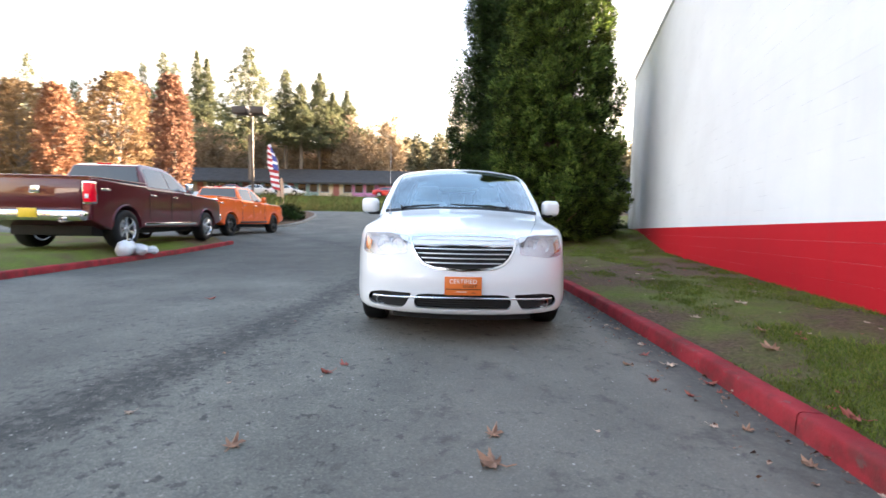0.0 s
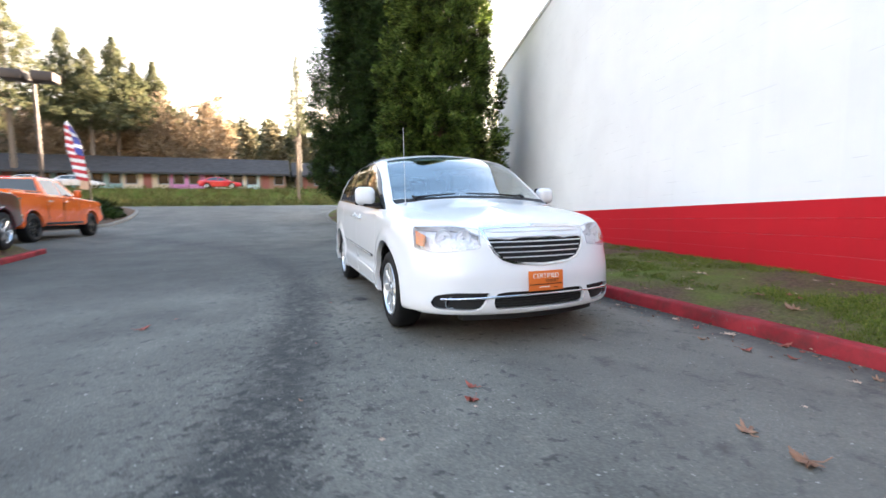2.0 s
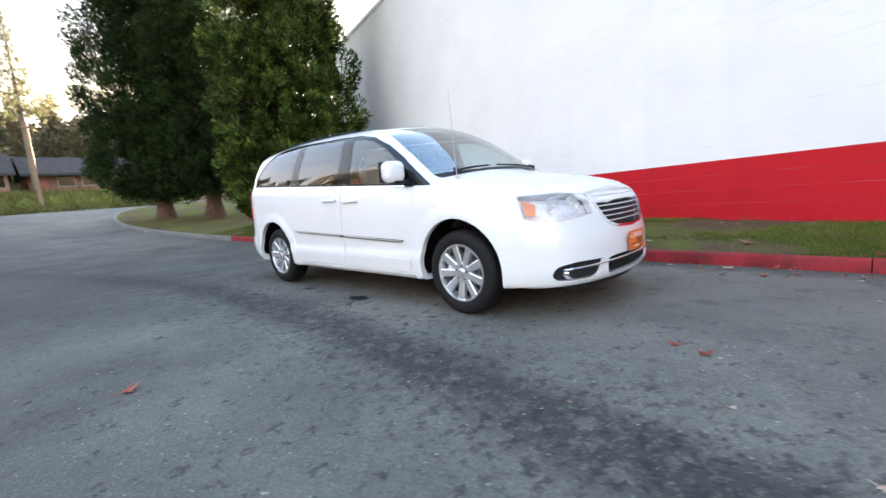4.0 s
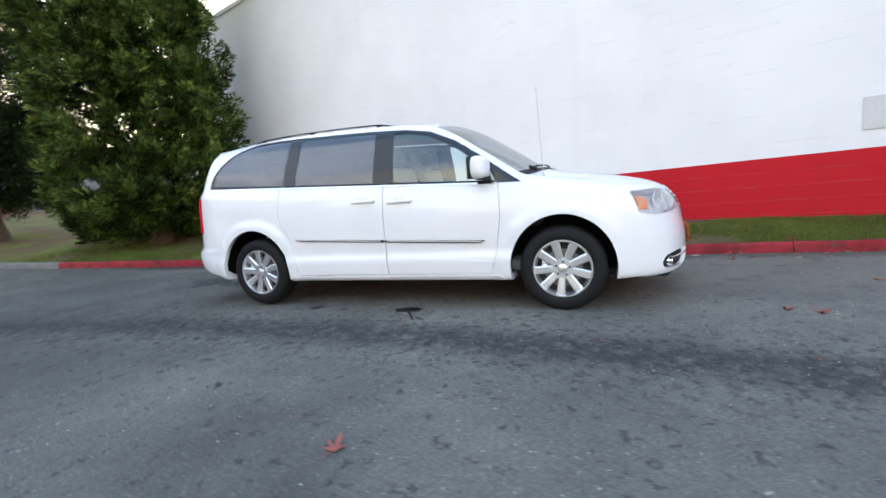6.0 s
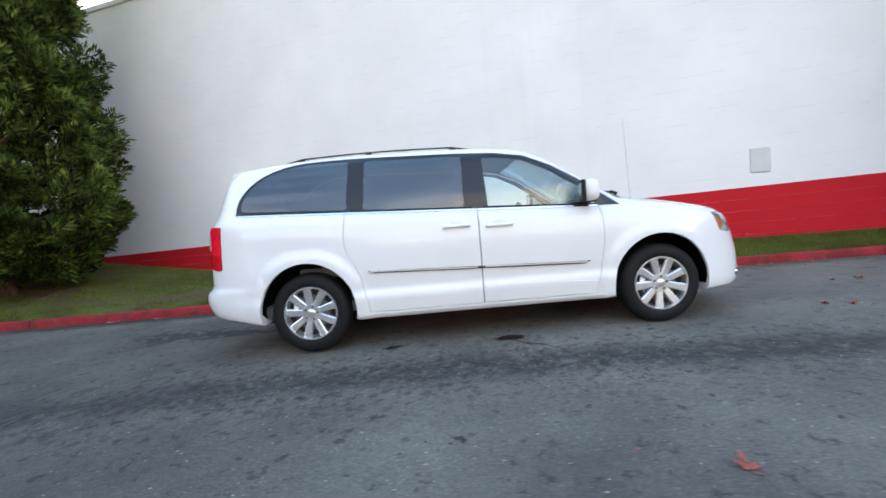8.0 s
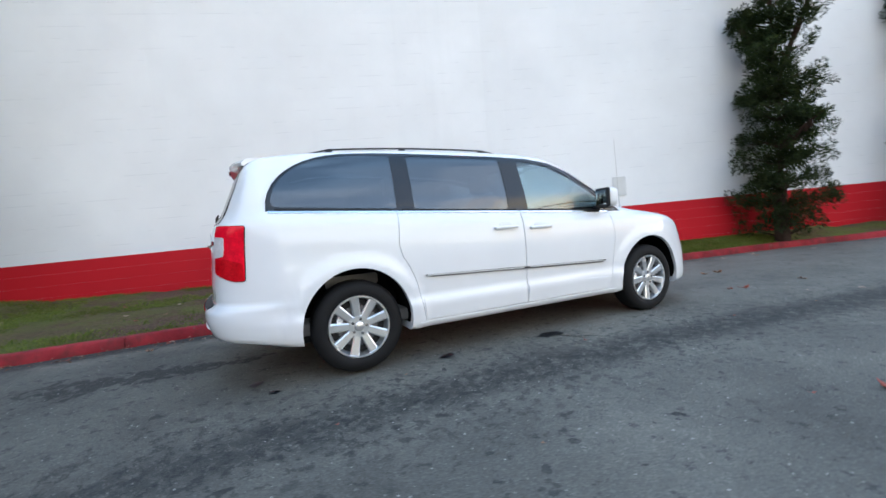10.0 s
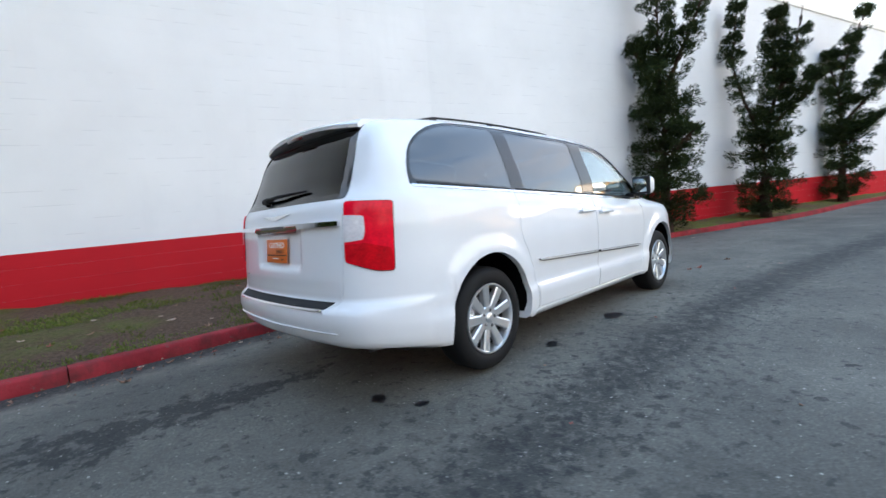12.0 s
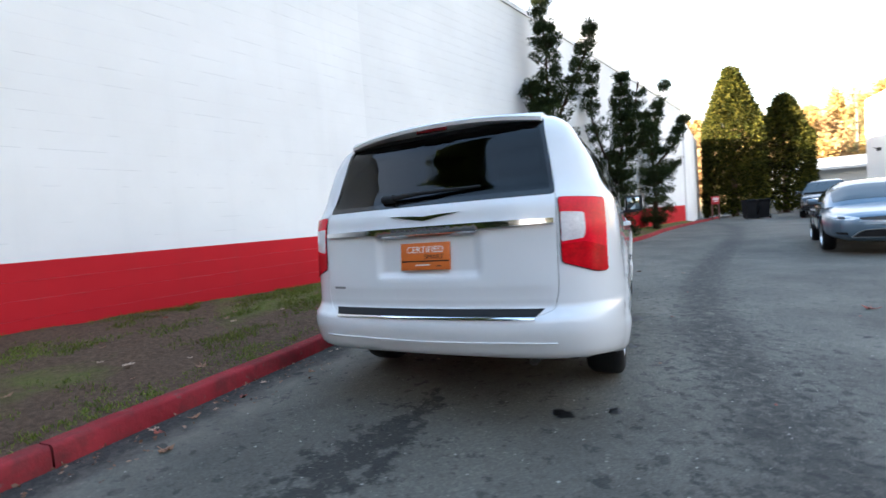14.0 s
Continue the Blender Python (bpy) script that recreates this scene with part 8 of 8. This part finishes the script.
    ink = nose_patch(t, "intake_trim", [(-0.56, 0.300), (-0.46, 0.400), (-0.36, 0.450), (0, 0.470), (0.36, 0.450), (0.46, 0.400), (0.56, 0.300), (0, 0.285)], CHROME, "chrome arch round the lower intake", 0.008)
    nose_patch(ink, "intake", [(-0.52, 0.310), (-0.44, 0.390), (-0.35, 0.432), (0, 0.450), (0.35, 0.432), (0.44, 0.390), (0.52, 0.310), (0, 0.296)], BLACK_TRIM, "wide black intake", 0.014)
    wl = wheel_parts(t, R, 0.230, 5, 0.22)
    place_wheel(wl, -0.80, FA, R, 0, 0.2)
    for x, y, r in ((-0.80, RA, 0), (0.80, FA, 180), (0.80, RA, 180)):
        w2_ = copy_thing(wl, Matrix.Identity(4))
        w2_.parent = t
        place_wheel(w2_, x, y, R, r, 0.5)
    t.matrix_world = pose(*loc, 0, 0, rz)
    return t


def car(name, loc, rz, colour_m, label, suv=False, group="", category="car"):
    """A plain car, nose to -y of its own frame."""
    t = empty(name)
    tagged(t, label, category, group)
    FA, RA, R = -1.40, 1.38, 0.335 if not suv else 0.37
    up = 0.0 if not suv else 0.16
    w = lambda y, z: 0.915 - 0.05 * max(0, z - 0.8) - 0.22 * max(0, -1.85 - y) ** 1.3 - 0.18 * max(0, y - 1.9) ** 1.3
    lower = [(-2.38, 0.30), (-2.42, 0.48), (-2.36, 0.66 + up), (-2.20, 0.74 + up), (-1.10, 0.93 + up), (1.55, 1.00 + up), (2.25, 1.02 + up), (2.38, 0.85 + up), (2.40, 0.45), (2.30, 0.32)]
    lower += arc(RA, 0.34, 0.385 + up * 0.2, -0.05, math.pi + 0.05, 11) + [(0.9, 0.24), (-0.9, 0.24)] + arc(FA, 0.34, 0.385 + up * 0.2, -0.05, math.pi + 0.05, 11) + [(-1.9, 0.26)]
    part("body", slab(lower, w, 0.12), colour_m, t, "", 60)
    zt = 1.45 if not suv else 1.70
    cw = lambda y, z: 0.865 - 0.27 * max(0, z - 0.95 - up) / 0.5
    cab = [(-1.25, 0.90 + up), (-0.45, zt - 0.10), (-0.05, zt - 0.01), (0.60, zt), (1.05, zt - 0.05), (1.95 if not suv else 2.15, 0.98 + up)]
    c = part("cab", slab(cab, cw, 0.09), colour_m, t, "", 60)
    for s in (-1, 1):
        side_pane(c, "window", [(-0.85, 0.98 + up), (-0.32, zt - 0.12), (0.15, zt - 0.07), (0.18, 0.99 + up)], cw, s, CAR_GLASS, label="dark side window")
        side_pane(c, "window", [(0.24, 0.99 + up), (0.21, zt - 0.07), (0.75, zt - 0.08), (1.15, zt - 0.17), (1.42, 1.02 + up)], cw, s, CAR_GLASS, label="dark side window")
        bits(t, "mirror", [((s * 0.98, -0.62, 1.02 + up), (0.20, 0.11, 0.13), 0.04)], colour_m, "", 60)
        for y0 in (-0.95, 0.20, 1.12):
            bits(t, "door_seam", [((s * 0.902, y0, 0.66 + up / 2), (0.02, 0.008, 0.55), 0.0)], DARK)
        for y0 in (0.05, 0.98):
            bits(t, "door_handle", [((s * 0.915, y0, 0.88 + up), (0.03, 0.18, 0.03), 0.01)], CHROME)
        hl = bits(t, "headlight", [((s * 0.62, -2.20, 0.66 + up), (0.44, 0.22, 0.13), 0.05)], GLASS_LAMP, "slim swept headlight", 60)
        bits(hl, "reflector", [((s * 0.62, -2.17, 0.66 + up), (0.38, 0.16, 0.08), 0.03)], CHROME, "", 60)
        bits(t, "taillight", [((s * 0.66, 2.30, 0.86 + up), (0.36, 0.16, 0.14), 0.04)], RED_LENS, "red taillight", 60)
        bits(t, "fog_lamp", [((s * 0.66, -2.30, 0.40), (0.20, 0.10, 0.09), 0.03)], BLACK_TRIM, "dark fog lamp recess", 60)
    cross_pane(c, "windshield", -1.20, 0.95 + up, 0.76, -0.50, zt - 0.13, 0.60, CAR_GLASS, 0.025, "dark windshield", -1)
    cross_pane(c, "rear_window", 1.82 if not suv else 2.08, 1.03 + up, 0.72, 1.12, zt - 0.10, 0.58, CAR_GLASS, 0.025, "dark rear window", 1)
    bits(t, "grille", [((0, -2.395, 0.62 + up), (0.80, 0.05, 0.10), 0.02)], CHROME, "thin chrome grille")
    bits(t, "intake", [((0, -2.41, 0.40), (1.05, 0.05, 0.14), 0.03)], BLACK_TRIM, "wide black intake")
    wl = wheel_parts(t, R, 0.225, 5, 0.22, None)
    place_wheel(wl, -0.80, FA, R, 0, 0.2)
    for x, y, r in ((-0.80, RA, 0), (0.80, FA, 180), (0.80, RA, 180)):
        w2_ = copy_thing(wl, Matrix.Identity(4))
        w2_.parent = t
        place_wheel(w2_, x, y, R, r, 0.5)
    t.matrix_world = pose(*loc, 0, 0, rz) @ Matrix.Diagonal((1.03, 1.03, 1.04, 1))
    return t


SILVER = paint("silver_blue_car_paint", (0.13, 0.185, 0.24), 0.45, 0.30)
DARKCAR = paint("black_car_paint", (0.012, 0.013, 0.015), 0.2, 0.2)
REDCAR = paint("dark_red_car_paint", (0.22, 0.01, 0.016), 0.1, 0.2)
sedan((-5.83, -6.57, float(ground_z(0, -6.57)) - 0.005), 167, SILVER, "silver-blue sedan parked facing along the yard")
car("sport_utility_vehicle", (-9.65, -21.1, float(ground_z(0, -21.1))), 162, DARKCAR, "black sport utility vehicle parked behind the sedan", True)
car("sport_utility_vehicle", (-12.7, 19.0, float(ground_z(0, 19.0)) + 0.10), 172, REDCAR, "dark red sport utility vehicle behind the orange pickup", True)
BRIGHTRED = paint("bright_red_car_paint", (0.55, 0.02, 0.03), 0.1, 0.2)
WHITECAR = paint("plain_white_car_paint", (0.7, 0.7, 0.7), 0, 0.3)
for x, m, lab in ((-31, REDCAR, "dark red"), (-27.5, WHITECAR, "white"), (-8.7, BRIGHTRED, "bright red"), (-23.5, WHITECAR, "white")):
    car("sedan", (x, 57.5, 4.02), 82, m, lab + " car parked by the long low building", False, "cars by the low building")

# ---- small things ----
# painted-over panel on the wall
bm = bmesh.new()
yc = -3.63
A = [wall_pt(yc + dy, 0.02 if k else -0.01, z) for k in (1, 0) for dy, z in ((0.13, 1.405), (-0.145, 1.405), (-0.145, 1.815), (0.13, 1.815))]
vs = [bm.verts.new(p) for p in A]
bm.faces.new(vs[:4]), bm.faces.new(vs[4:][::-1])
for i in range(4):
    bm.faces.new((vs[i], vs[4 + i], vs[4 + (i + 1) % 4], vs[(i + 1) % 4]))
bmesh.ops.recalc_face_normals(bm, faces=bm.faces)
bmesh.ops.bevel(bm, geom=list(bm.edges), offset=0.006, segments=2, affect="EDGES")
pb = finish(bm, "wall_panel", surf("painted_steel_panel", (0.60, 0.61, 0.61), 0.5, 0, 0.08, 3, 50, 0.05), None, "flat grey painted cover on the white wall", 40)
tagged(pb, category="panel")

BIN_PLASTIC = surf("matt_black_bin_plastic", (0.010, 0.010, 0.011), 0.8, 0, 0.3, 5, 160, 0.2, dist=0.001, spec=0.15)


# bins, sign and steps at the southern end
def bin_at(x, y, z, rz):
    b = empty("wheeled_bin")
    tagged(b, "dark wheeled rubbish bin at the end of the yard", "bin", "bins by the clipped conifers")
    bm = bmesh.new()
    r = bmesh.ops.create_cube(bm, size=1)
    for v in r["verts"]:
        k = 1.0 if v.co.z > 0 else 0.8
        v.co = Vector((v.co.x * 0.58 * k, v.co.y * 0.66 * k, 0.52 + v.co.z * 0.94))
    bmesh.ops.bevel(bm, geom=list(bm.edges), offset=0.03, segments=2, affect="EDGES")
    part("body", bm, BIN_PLASTIC, b, "", 50)
    bm = bmesh.new()
    box(bm, (0, -0.02, 1.03), (0.62, 0.72, 0.07), 0.03)
    tube(bm, [(-0.25, 0.36, 1.0), (0.25, 0.36, 1.0)], 0.018, 8)
    part("lid", bm, BIN_PLASTIC, b, "", 50)
    for s in (-1, 1):
        bm = bmesh.new()
        lathe(bm, [(0.10, -0.025), (0.10, 0.025)], "x", (0.26 * s, 0.26, 0.10), 16)
        part("wheel", bm, RUBBER, b, "", 40)
    b.matrix_world = pose(x, y, z, 0, 0, rz)


for x, y, rz in ((-6.75, -22.3, 10), (-7.45, -22.6, -8), (-7.1, -23.1, 30)):
    bin_at(x, y, float(ground_z(x, y)), rz)
sg = empty("sign")
tagged(sg, "small red sign on two brown posts", "sign")
bm = bmesh.new()
box(bm, (-5.45, -24.28, 1.72), (0.42, 0.03, 0.46), 0.01)
part("board", bm, surf("red_sign_paint", (0.42, 0.03, 0.03), 0.5), sg)
for z, wdt in ((1.84, 0.26), (1.76, 0.30), (1.66, 0.22)):
    bm = bmesh.new()
    box(bm, (-5.45, -24.262, z), (wdt, 0.008, 0.04))
    part("printed_bar", bm, SIGN_WHITE, sg)
for dx in (-0.17, 0.17):
    bm = bmesh.new()
    box(bm, (-5.45 + dx, -24.30, 1.15), (0.07, 0.05, 1.45), 0.008)
    part("post", bm, surf("brown_post_paint", (0.16, 0.07, 0.05), 0.7), sg)
st = empty("steps")
tagged(st, "short flight of pale concrete steps by the conifers", "steps", kind="structure")
for k in range(5):
    bm = bmesh.new()
    box(bm, (-9.0, -28.6 - 0.28 * k, 0.62 + 0.09 + 0.17 * k), (0.9, 0.34, 0.18 + 0.0 * k), 0.01)
    part("step", bm, CONCRETE, st)

# bags beside the maroon pickup
def sack(x, y, z, s, seed, m, label):
    bm = bmesh.new()
    bmesh.ops.create_icosphere(bm, subdivisions=3, radius=1)
    for v in bm.verts:
        n = noise.noise(v.co * 1.7 + Vector((seed, 0, 0))) * 0.28 + noise.noise(v.co * 4 + Vector((0, seed, 0))) * 0.12
        v.co *= 1 + n
        v.co = Vector((v.co.x * s[0], v.co.y * s[1], max(-0.92, v.co.z) * s[2]))
    bmesh.ops.transform(bm, matrix=pose(x, y, z + 0.92 * s[2]), verts=bm.verts)
    ob = finish(bm, "bag", m, None, label, 50)
    tagged(ob, category="bag", group="bags by the pickup")


BAG = surf("white_plastic_bag", (0.66, 0.67, 0.70), 0.35, 0, 0.1, 8, 40, 0.3)
for x, y, s, sd in ((-7.40, 4.98, (0.17, 0.17, 0.19), 1), (-7.40, 5.42, (0.20, 0.16, 0.15), 2), (-7.42, 5.85, (0.18, 0.15, 0.10), 3), (-7.52, 5.25, (0.16, 0.15, 0.18), 4)):
    sack(x, y, west_lawn_z(x, y) - 0.01, s, sd, BAG, "crumpled white plastic bag on the lawn")


# fallen leaves
LEAF_TAN = surf("dry_tan_leaf", (0.29, 0.16, 0.10), 0.8, 0, 0.25, 20, 90, 0.3)
LEAF_RED = surf("dry_red_leaf", (0.30, 0.085, 0.06), 0.7, 0, 0.25, 20, 90, 0.3)
LEAF_PALE = surf("pale_dry_leaf", (0.50, 0.36, 0.27), 0.85, 0, 0.25, 20, 90, 0.3)


def maple_leaf(size, seed, material):
    """One curled, five-lobed leaf with a stalk."""
    rng = random.Random(seed)
    bm = bmesh.new()
    pts = []
    for k in range(5):
        a = math.radians(-110 + 55 * k) + math.pi / 2
        L = (0.72, 0.95, 1.1, 0.95, 0.72)[k] * rng.uniform(0.85, 1.1)
        for da, f in ((-0.36, 0.50), (-0.20, 0.74), (0, 1.0), (0.20, 0.76), (0.36, 0.50)):
            pts.append((a + da, L * f))
    c0, c1 = bm.verts.new((0, 0, 0.10 * size)), bm.verts.new((0, 0, 0.10 * size - 0.004))
    top, low = [], []
    for a, r in pts:
        z = size * (0.08 + 0.55 * rng.uniform(-0.15, 1) * r * r)
        p = Vector((math.cos(a) * r * size * 0.5, math.sin(a) * r * size * 0.5, max(0.004, z * 0.6)))
        top.append(bm.verts.new(p))
        low.append(bm.verts.new(p - Vector((0, 0, 0.003))))
    n = len(pts)
    for i in range(n):
        j = (i + 1) % n
        bm.faces.new((c0, top[i], top[j]))
        bm.faces.new((c1, low[j], low[i]))
        bm.faces.new((top[i], low[i], low[j], top[j]))
    tube(bm, [(0, 0, 0.09 * size), (0, -0.35 * size, 0.05 * size), (0.05 * size, -0.62 * size, 0.02)], 0.0025, 4)
    me = bpy.data.meshes.new("fallen_leaf")
    bm.to_mesh(me)
    bm.free()
    me.materials.append(material)
    return me


LEAF_SET = [maple_leaf(0.125, k, (LEAF_TAN, LEAF_RED, LEAF_PALE)[k % 3]) for k in range(9)]


def leaf_at(x, y, kind, scale, rz, z=None):
    ob = new("fallen_leaf", LEAF_SET[kind])
    ob.matrix_world = pose(x, y, (float(ground_z(x, y)) if z is None else z) + 0.002, 0, 0, rz) @ Matrix.Diagonal((scale, scale, scale, 1))
    word = ("dry tan", "dry red", "pale dry")[kind % 3]
    tagged(ob, word + " maple leaf lying " + ("on the asphalt" if z is None else "on the lawn"), "leaf", "fallen leaves")


LEAVES = ((-1.085, -2.67, 0, 0.95), (0.09, -2.76, 3, 1.25), (-0.92, -1.70, 1, 0.8), (1.61, -1.74, 1, 0.8), (-3.10, 0.77, 4, 1.05), (0.11, -2.50, 0, 0.9), (-0.85, -1.54, 7, 0.7), (1.22, -1.39, 6, 0.6), (1.26, -1.70, 1, 0.75), (1.53, -1.38, 2, 0.9), (1.42, -2.38, 0, 0.6), (1.48, -2.70, 3, 0.7), (1.25, 4.80, 3, 0.8), (-1.78, -2.36, 8, 0.5), (1.27, -2.34, 8, 0.5), (1.45, -1.15, 4, 0.7), (1.55, -0.85, 2, 0.6), (1.38, -1.95, 7, 0.6), (1.50, 4.45, 0, 0.6), (1.46, 5.55, 4, 0.5), (1.35, 3.55, 0, 0.5), (1.0, -4.4, 2, 0.8), (0.7, -4.9, 0, 0.8), (0.9, -5.1, 5, 0.7), (0.35, -6.1, 2, 0.7))
for i, (x, y, k, s) in enumerate(LEAVES):
    leaf_at(x, y, k, s, 67 * i)
rl = random.Random(5)
for i in range(26):
    leaf_at(1.62 - 0.28 * rl.random() ** 2 - 0.03, rl.uniform(-3.4, 7.0), rl.randrange(9), rl.uniform(0.3, 0.6), rl.uniform(0, 360))
for i in range(16):
    leaf_at(rl.uniform(-4.5, 1.2), rl.uniform(-3.5, 6), rl.randrange(9), rl.uniform(0.16, 0.28), rl.uniform(0, 360))


def lawn_height(x, y):
    a, b = lawn_edge(y), lawn_back(y)
    u = (x - a) / (b - a)
    return (float(ground_z(x, y)) + 0.096) * (1 - u) + lawn_z1(x, y) * u


for i, (x, y, k, s) in enumerate(((2.22, -1.45, 3, 1.2), (1.85, -2.50, 1, 0.9), (2.48, -1.0, 0, 0.9), (3.0, 0.05, 2, 1.2), (2.66, 4.17, 2, 0.8), (2.06, 3.97, 3, 0.8))):
    leaf_at(x, y, k, s, 50 * i, lawn_height(x, y) + 0.015)
for i in range(60):
    y = rl.uniform(-5, 8)
    x = rl.uniform(lawn_edge(y) + 0.05, lawn_back(y) - 0.3)
    leaf_at(x, y, rl.randrange(9), rl.uniform(0.25, 0.7), rl.uniform(0, 360), lawn_height(x, y) + 0.012)

# crumbs of leaf and grit along the gutter
rng = np.random.RandomState(17)
crumb_y = rng.uniform(-4.2, 7.5, 420)
crumb_x = np.array([float(kerb_x(y)) for y in crumb_y]) - 0.015 - 0.42 * rng.rand(420) ** 2.6
crumbs = np.stack([crumb_x, crumb_y, np.array([float(ground_z(x, y)) for x, y in zip(crumb_x, crumb_y)]) + 0.004], 1)
V, F = sprays(crumbs, unit(np.concatenate([rng.randn(420, 2), np.full((420, 1), 0.1)], 1)), 0.030, 2, rng, 0.55, 0, 0.25)
V[:, 2] = np.maximum(V[:, 2], 0.003 + np.array([float(ground_z(0, y)) for y in V[:, 1]]))
litter = mesh_ob(np_mesh("gutter_litter", V, F), "gutter_litter", leafy("leaf_crumbs", (0.08, 0.045, 0.03), (0.19, 0.10, 0.07), (0.42, 0.28, 0.22), 0))
tagged(litter, "crumbled dry leaves along the kerb", "litter", kind="stuff")

# oil stains: thin dark films with ragged rims
OIL = surf("oil_film", (0.012, 0.012, 0.013), 0.42, 0, 0.3, 8, 60, 0.1, dist=0.001)


def stain(pts, seed, name="oil_stain"):
    bm = bmesh.new()
    rg = random.Random(seed)
    for x, y, rx, ry, rz in pts:
        n = 44
        c, s = math.cos(rz), math.sin(rz)
        z = float(ground_z(x, y)) + 0.0035
        ctr = bm.verts.new((x, y, z + 0.0008))
        ring = []
        for k in range(n):
            a = 2 * math.pi * k / n
            q = 0.9 + 0.16 * math.sin(2 * a + seed) + 0.12 * math.sin(5 * a + 2 * seed) + rg.uniform(-0.13, 0.13)
            u, v = rx * q * math.cos(a), ry * q * math.sin(a)
            ring.append(bm.verts.new((x + c * u - s * v, y + s * u + c * v, z - 0.002)))
        for k in range(n):
            bm.faces.new((ctr, ring[k], ring[(k + 1) % n]))
    ob = finish(bm, name, OIL, None, "dark oil stain on the asphalt")
    tagged(ob, category="stain", group="oil stains")


stain([(-1.02, 1.36, 0.075, 0.17, 0.2)], 1)
stain([(-1.20, 1.27, 0.16, 0.012, 0.55)], 2)
stain([(-0.98, 2.39, 0.05, 0.085, 0.1)], 3)
stain([(-0.66, 3.82, 0.07, 0.055, 0.3)], 4)
stain([(-0.93, 3.71, 0.045, 0.04, 0.0)], 5)
stain([(-1.28, 1.15, 0.10, 0.010, 0.9)], 6)

# grass tufts along the lawn
rng = np.random.RandomState(12)
G = []
while len(G) < 36000:
    y = rng.uniform(-6.5, 12.5)
    x = rng.uniform(lawn_edge(y) + 0.02, lawn_back(y) - 0.12)
    if noise.noise(Vector((x * 1.5, y * 0.7, 3.3))) + 0.5 * noise.noise(Vector((x * 4, y * 3, 1.3))) + 0.12 * rng.randn() > 0.03 + 0.30 * max(0, 1 - abs(y - 3.9) / 2.6) - 0.30 * min(1, max(0, (y - 4.7) / 1.2)) - 0.22 * min(1, max(0, (-1.0 - y) / 2)) - 0.32 * math.exp(-((lawn_back(y) - x) / 0.40) ** 2):
        G.append((x, y, lawn_height(x, y) - 0.004))
G = np.array(G)
V, F = sprays(G, np.broadcast_to(np.array((0.0, 0, 1.0)), G.shape), 0.036, 6, rng, 0.16, 0, 0.55)
grass = mesh_ob(np_mesh("grass", V, F), "grass", leafy("grass_blades", (0.080, 0.125, 0.018), (0.155, 0.205, 0.036), (0.25, 0.270, 0.066)))
tagged(grass, "short mossy grass on the lawn", "grass", kind="stuff")
